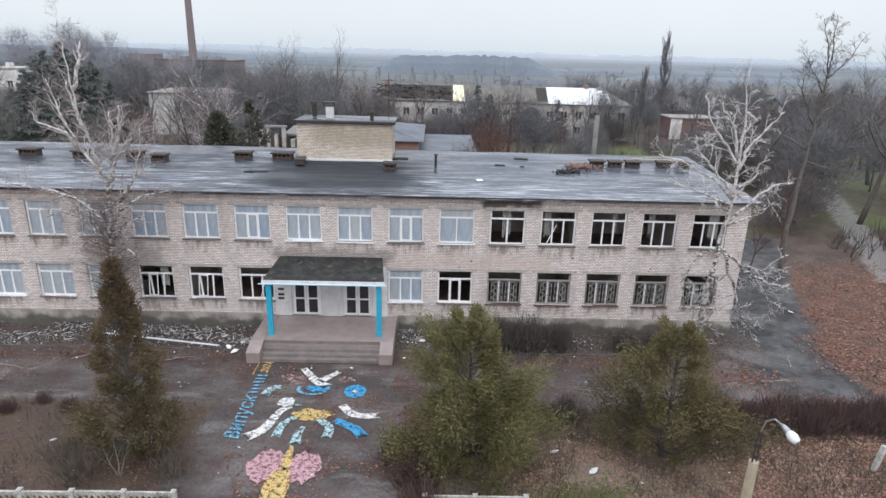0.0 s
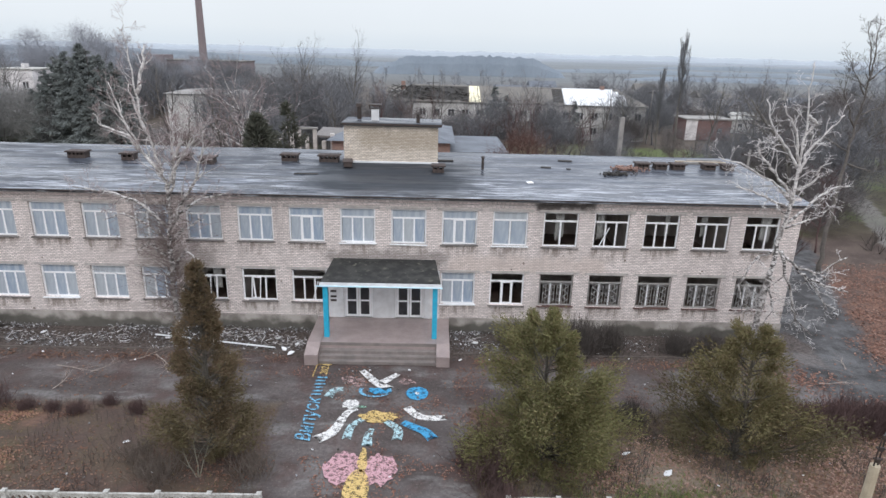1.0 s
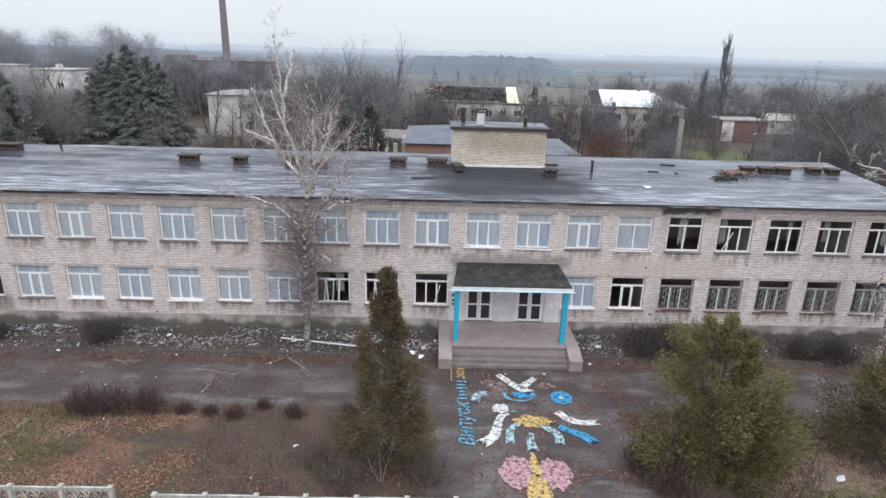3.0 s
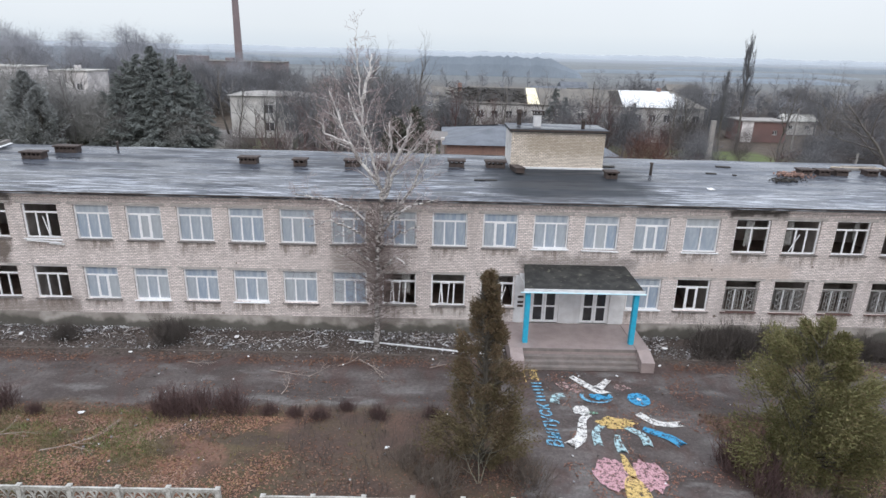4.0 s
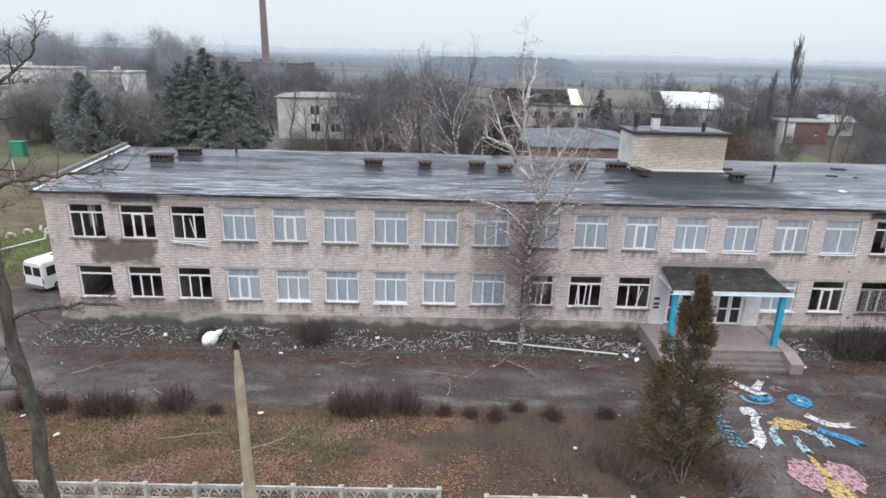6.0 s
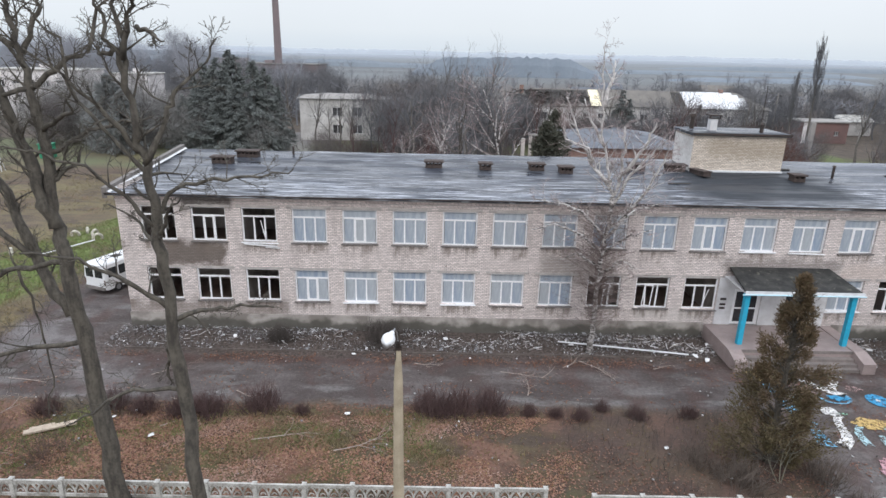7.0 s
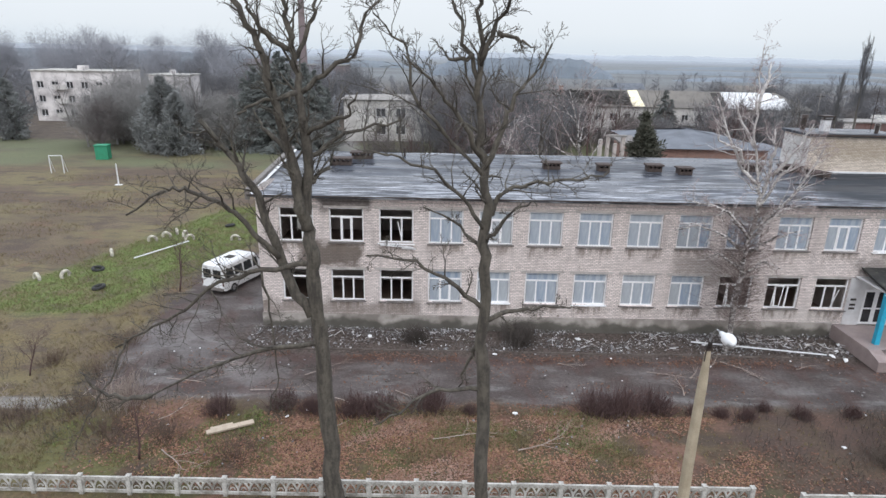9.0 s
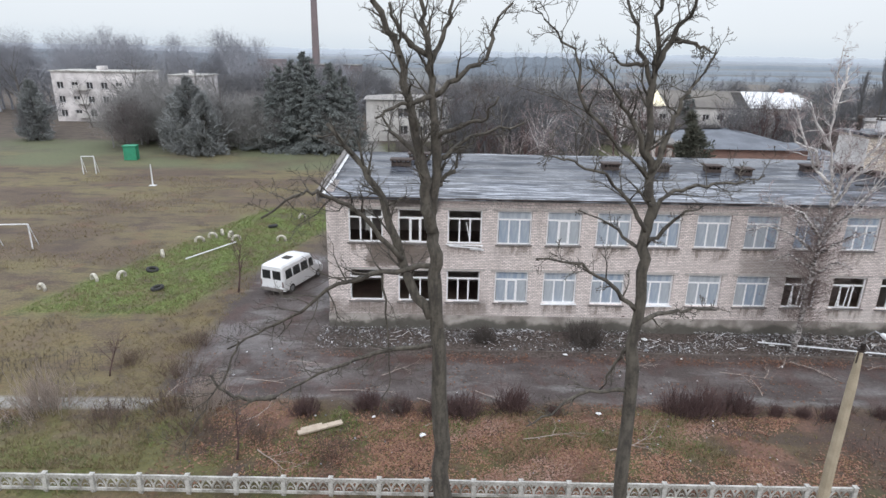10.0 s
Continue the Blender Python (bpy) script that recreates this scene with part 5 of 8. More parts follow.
limbs.append([(21.7, -3.4, 6.8), (23.0, -3.1, 5.8), (24.3, -2.9, 4.7), (25.6, -2.6, 3.1)])
limbs.append([(22.9, -3.4, 5.9), (23.8, -3.8, 5.7), (24.9, -4.2, 6.8)])
limbs.append([(23.8, -3.4, 5.2), (25.0, -3.2, 4.7), (26.2, -3.1, 4.4)])
limbs.append([(21.5, -3.4, 6.9), (20.3, -3.7, 6.4), (19.5, -4.0, 5.0), (19.8, -4.3, 3.5)])
limbs.append([(21.3, -3.4, 5.2), (21.2, -3.2, 3.4), (20.0, -3.0, 2.9)])
limbs.append([(21.5, -3.4, 6.8), (21.4, -3.6, 4.9), (21.7, -3.9, 3.5), (20.9, -4.1, 1.8)])
limbs.append([(21.8, -3.4, 6.8), (23.0, -3.2, 4.1), (23.7, -2.9, 2.6), (25.0, -2.7, 1.5)])
limbs.append([(21.8, -3.4, 14.0), (22.5, -3.1, 13.6), (21.9, -2.9, 12.7)])
limbed_tree("birch", "bare white birch with contorted drooping limbs at the building's corner", "tree", limbs, 0.2, 33, BIRCH, BIRCH_WHITE, kids=(4, 2), up=0.15, bend=0.24, droop=0.15, twig_len=0.34, reach=4.4, stout=0.92, bushy=1.2, taper=0.66)
juniper("evergreen_shrub", "tall ragged browned juniper beside the painted forecourt", (-6.2, -12.4, 0), 8.6, lambda f: 1.95 * ((1 - f) / 0.66) ** 1.3 + 0.16 if f > 0.34 else 1.6 + 1.5 * f, 3, JUNIPER_BROWN, 42000, 0.1, bare=0.36, foot=0.08, gap=-0.42, green=JUNIPER_UMBER, twigs=120)
juniper("evergreen_shrub", "broad rounded green juniper on the lawn", (7.7, -12.2, 0), 6.7, lambda f: 3.2 * math.sin(math.pi * min(1, 0.16 + f * 0.79)) ** 0.7, 4, JUNIPER, 84000, 0.11, bare=0.08, foot=0.05, gap=-0.3)
juniper("evergreen_shrub", "broad olive juniper with brown patches", (16.3, -12.0, 0), 6.2, lambda f: 2.75 * math.sin(math.pi * min(1, 0.2 + f * 0.76)) ** 0.7, 6, JUNIPER_OLIVE, 44000, 0.105, bare=0.15, foot=0.1, gap=-0.2, green=JUNIPER_SHADE)

# dead sapling and broken stems at the tall juniper's foot
g = Geo()
r_ = random.Random(88)
for x, y, tx, ty, tz in ((-6.35, -13.8, 0.15, 0.5, 2.6), (-6.4, -13.8, -0.6, 0.3, 1.5), (-6.3, -13.8, 0.5, 0.1, 1.7)):
    sprout([g, g, g], Vector((x, y, -0.05)), unit(Vector((tx, ty, tz))), tz * 1.05, 0.026, 1, 2, r_, 0.3, 0.12, (0, 5))
solid("dead_sapling", g, PALE_WOOD, "pale leafless sapling with a split stem by the juniper", "sapling")

# hedges and shrubs
bush_m = [twig_bush_mesh(40 + i, 1.9, 1.3, 1.25, 190, TWIG_RED) for i in range(3)]
TWIG_DULL = surface("dull_brown_twigs", (0.15, 0.12, 0.10), (0.10, 0.08, 0.066), 3, 0.9)
bush_p = [twig_bush_mesh(53 + i, 1.8, 1.4, 1.0, 120, TWIG_DULL) for i in range(2)]
bush_d = [twig_bush_mesh(50 + i, 1.8, 1.4, 1.2, 330, TWIG) for i in range(3)]
spots = [(-32.9, -9.5, 1.0), (-31.6, -9.5, 1.1), (-29.2, -9.0, 1.15), (-20.9, -9.1, 1.2), (-19.7, -9.0, 1.2), (-18.0, -8.8, 1.1), (-39.3, -9.6, 0.9), (-36.4, -9.0, 0.9), (-16.2, -9.1, 0.55), (-14.9, -9.2, 0.5), (-13.7, -9.4, 0.6), (-12.5, -8.6, 0.5), (-10.9, -9.2, 0.6), (-8.3, -9.0, 0.55), (-34.8, -9.3, 0.8), (-27.2, -9.3, 0.5)]
rng = random.Random(77)
for x, y, s in spots:
    m = pose(x, y, 0, 0, 0, rng.uniform(-25, 25)) @ Matrix.Diagonal((s, s, s, 1))
    t = solid("shrub", rng.choice(bush_m), None, "low leafless reddish-brown shrub in a row by the asphalt", "shrub", m, "hedge row shrubs")
hedge_m = [twig_bush_mesh(44 + i, 2.1, 1.6, 1.3, 420, TWIG_RED) for i in range(3)]
for i in range(14):
    x = 18.9 + i * 1.0
    solid("shrub", hedge_m[i % 3], None, "dense leafless dark red hedge shrub", "shrub", pose(x, -9.5 + 0.25 * math.sin(i * 2.1), 0, 0, 0, i * 40) @ Matrix.Diagonal((1.15, 1.25, 1.05 + 0.1 * math.sin(i * 1.7), 1)), "red hedge shrubs")
for x, y, s in ((8.3, -1.9, 1.5), (10.0, -1.8, 1.6), (11.8, -2.0, 1.7), (13.6, -1.8, 1.4), (5.4, -13.7, 1.4), (4.9, -12.2, 1.2), (6.0, -15.8, 1.2), (9.9, -9.3, 0.9), (12.6, -9.2, 0.9), (11.2, -9.4, 0.8), (-8.0, -13.8, 1.3), (-9.2, -12.6, 1.1), (-4.2, -13.5, 1.2), (17.6, -2.2, 1.2), (19.4, -2.5, 1.3), (-24.0, -1.6, 1.3), (-3.9, -15.6, 1.0), (-30.2, -1.6, 0.9)):
    solid("shrub", rng.choice(bush_p if y < -11 and x < 0 else bush_m if y < -11 else bush_d), None, "bare brown thicket of thin twigs", "shrub", pose(x, y, 0, 0, 0, rng.uniform(0, 360)) @ Matrix.Diagonal((s, s, s, 1)), "bare thickets")

limbs = []
limbs.append([(34.9, 12.5, -0.1), (34.8, 12.5, 2.9), (34.9, 12.5, 6.6), (35.1, 12.5, 9.8), (35.3, 12.5, 12.8), (35.4, 12.5, 15.3), (35.4, 12.5, 17.7), (35.2, 12.5, 19.8)])
limbs.append([(35.3, 12.5, 12.8), (37.3, 13.0, 13.4), (38.9, 13.5, 14.5)])
limbs.append([(35.3, 12.5, 14.3), (33.7, 12.0, 16.1), (32.5, 11.5, 17.3)])
limbs.append([(35.4, 12.5, 15.3), (37.0, 13.0, 16.5), (38.3, 13.5, 18.4)])
limbs.append([(35.1, 12.5, 11.9), (33.4, 12.0, 14.5), (33.2, 11.5, 16.5)])
limbs.append([(35.1, 12.5, 10.0), (32.9, 13.0, 11.2), (32.0, 13.5, 12.6)])
limbs.append([(35.4, 12.5, 15.7), (34.7, 12.0, 17.7), (33.7, 11.5, 19.4)])
limbs.append([(35.1, 12.5, 9.1), (37.6, 13.0, 8.4), (40.0, 13.5, 9.3)])
limbed_tree("tree", "tall slender bare tree standing beside the school drive", "tree", limbs, 0.2, 41, BARK, TWIG, kids=(5, 3), up=0.4, bend=0.25, twig_len=0.32, reach=5.0, stout=0.7, bushy=1.8)

# ---- fence ----
PANEL, FH = 1.88, 0.80
g = Geo().box(0.07, PANEL - 0.07, -0.035, 0.035, 0.04, 0.16).box(0.07, PANEL - 0.07, -0.045, 0.045, FH - 0.16, FH - 0.03)
w_a = (PANEL - 0.14) / 4
for k in range(4):
    c0 = 0.07 + w_a * (k + 0.5)
    for s in (-1, 1):
        arc = [(c0 + s * w_a * 0.5 * (1 - (j / 5) ** 2.2), 0, 0.15 + (FH - 0.30) * (j / 5)) for j in range(6)]
        g.tube(arc, [0.042] * 6, 4)
        g.tube([(c0 + s * w_a * 0.5, 0, FH - 0.16), (c0 + s * w_a * 0.22, 0, FH * 0.62)], [0.03, 0.03], 4)
    ring = [(c0 + 0.1 * math.cos(a), 0, 0.26 + 0.1 * math.sin(a)) for a in (0, 0.8, 1.57, 2.35, 3.14)]
    g.tube(ring, [0.026] * 5, 4)
panel_mesh = g.mesh("fence_panel", FENCE)
post_mesh = Geo().box(-0.085, 0.085, -0.085, 0.085, -0.1, FH).prism([(-0.095, -0.095), (0.095, -0.095), (0.095, 0.095), (-0.095, 0.095)], FH + 0.003, FH + 0.035).mesh("fence_post", FENCE)
rng = random.Random(5)
for a, n_p, fy in ((-70.92, 29, -15.3), (-14.6, 6, -15.65), (6.0, 2, -15.65)):
    run = thing("fence", "low whitewashed concrete fence with pierced arched panels", "fence", Matrix.Translation((a, fy, 0)), "fence runs")
    for i in range(n_p + 1):
        part("fence_post", post_mesh, None, run, "", pose(i * PANEL, 0, 0, rng.uniform(-2, 2), rng.uniform(-2, 2)))
        if i < n_p:
            part("fence_panel", panel_mesh, None, run, "", pose(i * PANEL, 0, 0, rng.uniform(-2.5, 2.5), 0))

# ---- street lamps ----
def street_lamp(x, y, h, stem, dx, rise, label, drop=False):
    """Concrete pole with a bracket and a lamp head reaching out over the road."""
    t = thing("street_lamp", label, "street lamp", Matrix.Translation((x, y, 0)))
    top = h + stem
    part("pole", Geo().tube([(0, 0, -0.2), (0.03, 0, h * 0.3), (0.0, 0.02, h * 0.62), (0.0, 0, h * 0.9), (0.0, 0, h)], [0.19, 0.172, 0.15, 0.125, 0.07 if stem < 0.6 else 0.12], 10), POLE, t, "weathered concrete pole")
    g = Geo().tube([(-0.07, -0.03, h - 0.3), (-0.06, -0.03, h + stem * 0.5), (-0.04, -0.02, top)], [0.022, 0.02, 0.016], 6).tube([(0.07, 0.02, h - 0.3), (0.06, 0.0, h + stem * 0.5), (0.03, -0.02, top)], [0.022, 0.02, 0.016], 6)
    for f in (0.2, 0.55):
        g.box(-0.09, 0.1, -0.06, 0.03, h + stem * f, h + stem * f + 0.04)
    for f in (0.12, 0.5, 0.88):
        g.box(-0.05, 0.05, -0.07, -0.01, h + stem * f, h + stem * f + 0.11)
    part("bracket", g, METAL_DARK, t, "dark steel bracket with insulators")
    part("arm", Geo().tube([(0, -0.02, top), (dx * 0.2, -0.12, top + 0.35), (dx * 0.5, -0.4, top + 0.6), (dx * 0.8, -0.75, top + 0.64)], [0.02, 0.02, 0.02, 0.022], 6), METAL_GREY, t)
    p0, p1 = Vector((dx * 0.75, -0.68, top + 0.64)), Vector((dx * 1.5, -1.28 if drop else -1.5, top + 0.62 + rise))
    pts = [p0.lerp(p1, i / 8) for i in range(9)]
    body = [0.035, 0.06, 0.07, 0.075, 0.08, 0.08, 0.07, 0.055, 0.03] if drop else [0.05, 0.07, 0.075, 0.09, 0.145, 0.165, 0.155, 0.11, 0.03]
    head = part("lamp_head", Geo().tube(pts, body, 12), METAL_GREY if drop else WHITE_METAL, t, "grey lamp housing" if drop else "white drop-shaped lamp head", smooth=True)
    low = -0.06 if drop else -0.05
    lens = [p0.lerp(p1, f) + Vector((0, 0, low if not drop else 0.0)) for f in (0.42, 0.5, 0.7, 0.9, 1.0)]
    part("lens", Geo().tube(lens, [0.04, 0.095, 0.125, 0.1, 0.03] if drop else [0.03, 0.10, 0.125, 0.1, 0.03], 12), WHITE_METAL if drop else METAL_GREY, head, "white oval lamp glass" if drop else "", smooth=True)
    return t


street_lamp(-21.75, -20.7, 9.45, 0.2, -0.12, 0.12, "concrete street lamp with a white lamp head on a short arm")
street_lamp(14.3, -21.5, 6.9, 0.9, 0.05, -0.05, "concrete street lamp with a drooping oval lamp head", drop=True)

# ---- on the roof ----
def roof_vent(x, y, w, d, h, label="low dark brick roof vent with a concrete cap"):
    t = thing("roof_vent", label, "roof vent", Matrix.Translation((x, y, roof_z(y) - 0.02)), "roof vents")
    part("shaft", Geo().box(-w / 2, w / 2, -d / 2, d / 2, 0, h * 0.45), CAP_BRICK, t)
    k = max(2, int(w / 0.28))
    for i in range(k + 1):
        xx = -w / 2 + 0.06 + (w - 0.12) * i / k
        part("pier", Geo().box(xx - 0.06, xx + 0.06, -d / 2, d / 2, h * 0.45, h * 0.8), CAP_BRICK, t)
    part("cap", Geo().box(-w / 2 - 0.1, w / 2 + 0.1, -d / 2 - 0.1, d / 2 + 0.1, h * 0.8, h), CAP_BRICK, t)


for x, y, w in ((-35.8, 7.0, 1.35), (-34.6, 8.9, 1.5), (-21.2, 6.95, 1.15), (-17.65, 6.7, 0.8), (-14.1, 6.85, 1.0), (-12.2, 6.2, 0.9), (-7.0, 7.4, 1.05), (-4.3, 7.4, 1.3), (3.2, 5.3, 0.75)):
    roof_vent(x, y, w, 0.7, 0.5)
solid("roof_duct", Geo().box(-0.28, 0.28, -0.9, 0.9, 0.0, 0.3).box(-0.34, 0.34, -0.95, 0.95, 0.303, 0.36), CAP_BRICK, "low sloping brick duct on the roof", "roof vent", pose(-2.9, 6.4, roof_z(6.4), -3, 0, 8))
for x, y, w in ((17.4, 7.5, 0.85), (18.65, 7.45, 0.8), (19.9, 7.5, 0.85), (22.1, 7.6, 0.8), (23.4, 7.5, 0.7)):
    roof_vent(x, y, w, 0.7, 0.42, "low red-brick roof vent with a broken concrete cap")
for i, (x, y, ln, rz) in enumerate(((20.4, 9.3, 3.6, -3), (20.9, 9.0, 3.2, -6), (21.4, 9.7, 2.6, 2))):
    solid("beam", Geo().box(0, ln, -0.07, 0.07, 0, 0.14), CONCRETE if i else WOOD_PALE, "old beam lying on the roof by the back edge", "beam", pose(x, y, roof_z(y) + 0.01, 4, 0, rz), "beams on the roof")
g = Geo()
rng = random.Random(9)
for i in range(90):
    m = pose(rng.gauss(0, 0.7), rng.gauss(0, 0.5), rng.uniform(0, 0.22), rng.uniform(0, 90), rng.uniform(0, 90), rng.uniform(0, 180))
    s = rng.uniform(0.08, 0.2)
    g.box(-s, s, -s * 0.5, s * 0.5, -s * 0.35, s * 0.35, m)
heap = g.mesh("brick_heap", RED_BRICK)
solid("brick_heap", heap, None, "heap of broken brick on the wet roof", "rubble", pose(16.3, 6.9, roof_z(6.9) + 0.02) @ Matrix.Diagonal((0.75, 0.7, 0.7, 1)), kind="stuff")
solid("felt_heap", g.mesh("felt_heap", SOIL), None, "heap of torn black roofing felt", "rubble", pose(15.2, 5.6, roof_z(5.6), 0, 0, 20) @ Matrix.Diagonal((0.75, 0.6, 0.45, 1)), kind="stuff")
solid("roof_pipe", Geo().tube([(0, 0, -0.05), (0, 0, 0.75)], [0.09, 0.09], 10).tube([(0, 0, 0.75), (0, 0, 0.85)], [0.14, 0.1], 10), METAL_DARK, "short dark vent pipe on the roof", "pipe", Matrix.Translation((6.2, 6.3, roof_z(6.3))), "roof pipes")
solid("roof_pipe", Geo().tube([(0, 0, -0.05), (0, 0, 0.5)], [0.08, 0.08], 10).tube([(0, 0, 0.5), (0, 0, 0.58)], [0.12, 0.09], 10), METAL_DARK, "short dark vent pipe near the roof's back edge", "pipe", Matrix.Translation((-31.6, 9.9, roof_z(9.9))), "roof pipes")
for x, y, w, d, rz, mt, lab in ((-5.2, 3.9, 1.5, 0.16, 4, SOIL, "dark strip of torn felt lying on the roof"), (10.6, 6.9, 0.7, 0.25, -10, SOIL, "dark scrap of felt lying on the roof"), (12.1, 6.6, 0.25, 0.2, 20, SOIL, "small dark scrap lying on the roof"), (8.95, 3.0, 0.4, 0.35, 15, PVC, "pale scrap of board lying on the roof"), (12.3, 8.9, 1.0, 0.3, -8, SOIL, "dark strip of felt lying on the roof"), (3.6, 8.2, 1.3, 0.3, 6, SOIL, "torn felt beside the stair head")):
    solid("scrap", Geo().box(-w / 2, w / 2, -d / 2, d / 2, 0.0, 0.05), mt, lab, "debris", pose(x, y, roof_z(y) + 0.02, 4.1, 0, rz), "roof scraps")

# ---- minibus ----
van = thing("minibus", "white minibus parked on the asphalt beside the school", "van", pose(-44.0, 7.5, 0.0, 0, 0, -21))
def shell(stations):
    """A body lofted along y over cross-sections (y, half width at sill, half width at waist, half width at roof, sill, waist, roof)."""
    g = Geo()
    rings = []
    for y, a, b, c, z0, z1, z2 in stations:
        ring = [(-a, y, z0), (-b, y, z1), (-c, y, z2 - 0.12), (-c * 0.86, y, z2), (c * 0.86, y, z2), (c, y, z2 - 0.12), (b, y, z1), (a, y, z0)]
        rings.append(len(g.v))
        g.v += ring
    for p, q in zip(rings, rings[1:]):
        for k in range(8):
            g.f.append((p + k, p + (k + 1) % 8, q + (k + 1) % 8, q + k))
    g.f.append(tuple(rings[0] + k for k in range(8)))
    g.f.append(tuple(rings[-1] + k for k in reversed(range(8))))
    return g


part("body", shell([(-2.55, 0.9, 0.95, 0.82, 0.38, 1.15, 2.12), (-2.4, 0.98, 1.0, 0.88, 0.32, 1.15, 2.22), (0.6, 0.99, 1.0, 0.88, 0.32, 1.15, 2.22), (1.2, 0.99, 1.0, 0.82, 0.32, 1.15, 2.12), (1.75, 0.98, 0.99, 0.80, 0.34, 1.1, 1.42), (2.5, 0.94, 0.94, 0.78, 0.36, 0.85, 1.12), (2.75, 0.86, 0.86, 0.72, 0.4, 0.7, 0.92)]), VAN_WHITE, van)
for s in (-1, 1):
    for y0, y1 in ((-2.25, -1.45), (-1.35, -0.45), (-0.35, 0.55), (0.68, 1.25)):
        x0, x1 = s * 1.003, s * 0.915
        g = Geo()
        g.quad((x0, y0, 1.22), (x0, y1, 1.22), (x1, y1 - 0.05, 1.86), (x1, y0 + 0.05, 1.86))
        g.quad((x0 - s * 0.03, y0, 1.22), (x1 - s * 0.03, y0 + 0.05, 1.86), (x1 - s * 0.03, y1 - 0.05, 1.86), (x0 - s * 0.03, y1, 1.22))
        part("side_window", g, CAR_GLASS, van)
    part("rear_window", Geo().box(s * 0.43 - 0.33, s * 0.43 + 0.33, -2.575, -2.545, 1.22, 1.86), CAR_GLASS, van)
    part("tail_light", Geo().box(s * 0.9 - 0.05, s * 0.9 + 0.05, -2.56, -2.5, 0.7, 1.1), BROWN_SILL, van)
    for y in (-1.55, 1.85):
        wheel = part("wheel", Geo().tube([(s * 0.76, y, 0.33), (s * 1.0, y, 0.33)], [0.33, 0.33], 16), RUBBER, van)
        part("rim", Geo().tube([(s * 0.98, y, 0.33), (s * 1.012, y, 0.33)], [0.2, 0.19], 12), METAL_GREY, wheel)
part("roof_hatch", Geo().box(-0.3, 0.3, -0.9, -0.3, 2.2, 2.26), SOIL, van, "dark roof hatch")
part("windscreen", Geo().box(-0.72, 0.72, -0.02, 0.02, 0.0, 0.82), CAR_GLASS, van, "", pose(0, 1.76, 1.43, 36, 0, 0))
part("rear_bumper", Geo().box(-0.92, 0.92, -2.68, -2.56, 0.36, 0.55), GREY_SILL, van)

# ---- playing field ----
g = Geo()
for i in range(24):
    a0, a1 = 2 * math.pi * i / 24, 2 * math.pi * (i + 1) / 24
    for j in range(8):
        b0, b1 = 2 * math.pi * j / 8, 2 * math.pi * (j + 1) / 8
        f = lambda a, b: ((0.36 + 0.12 * math.cos(b)) * math.cos(a), 0.13 * math.sin(b), (0.36 + 0.12 * math.cos(b)) * math.sin(a))
        g.quad(f(a0, b0), f(a1, b0), f(a1, b1), f(a0, b1))
tyre_w, tyre_b = g.mesh("tyre", TYRE_WHITE, True), g.mesh("tyre", RUBBER, True)
for i, (x, y) in enumerate(((-54.1, 18.5), (-51.7, 17.8), (-57.2, 8.0), (-53.5, 5.8), (-58.9, 7.3), (-47.6, 18.0), (-47.5, 26.0), (-55.6, 9.6), (-53.6, 19.6), (-61.5, 5.2), (-54.8, 17.2), (-49.6, 22.5), (-52.6, 19.0), (-56.4, 13.2))):
    b = i % 4 == 3
    solid("tyre", tyre_b if b else tyre_w, None, "black tyre lying in the grass" if b else "whitewashed tyre half buried upright in the grass", "tyre", pose(x, y, 0.1, 80 if b else 0, 0, i * 37), "tyres in the grass")
solid("tyre", tyre_b, None, "black tyre lying on the asphalt's edge", "tyre", pose(-46.5, 12.5, 0.12, 88, 0, 0), "tyres in the grass")
solid("swing_bar", Geo().tube([(0, 0, 0), (2.7, 4.5, 0.12)], [0.06, 0.06], 8), WHITE_METAL, "pale metal pole lying in the grass", "pole", Matrix.Translation((-54.0, 12.1, 0.15)))


def goal(x, y, rz, w=2.9, h=2.2):
    t = thing("football_goal", "white-painted metal football goal on the field", "goal", pose(x, y, 0, 0, 0, rz), "goals")
    for s in (0, w):
        part("upright", Geo().tube([(s, 0, -0.05), (s, 0, h)], [0.06, 0.06], 8), WHITE_METAL, t)
        part("stay", Geo().tube([(s, 0, h), (s, 1.1, 0.0)], [0.035, 0.035], 6), WHITE_METAL, t)
    part("crossbar", Geo().tube([(0, 0, h), (w, 0, h)], [0.055, 0.055], 8), WHITE_METAL, t)


goal(-71.0, 14.0, 8)
goal(-82.0, 46.6, 10, 1.6, 2.4)
post = thing("marker_post", "white post with a foot plate on the field", "post", Matrix.Translation((-69.6, 40.2, 0)))
part("pole", Geo().tube([(0, 0, 0), (0, 0, 2.7)], [0.09, 0.07], 8), WHITE_METAL, post)
part("foot_plate", Geo().box(-0.4, 0.4, -0.3, 0.3, -0.02, 0.06), WHITE_METAL, post)
solid("kiosk", Geo().box(-0.9, 0.9, -0.8, 0.8, 0, 2.1).box(-1.0, 1.0, -0.9, 0.9, 2.103, 2.2), GREEN_PAINT, "small green-painted metal hut at the field's edge", "hut", pose(-81.2, 58.5, 0, 0, 0, 10))
solid("stake", Geo().box(-0.09, 0.09, -0.09, 0.09, -0.05, 1.3), FENCE, "short white post standing in the leaves", "post", pose(25.05, -12.9, 0, 4, 6, 10))

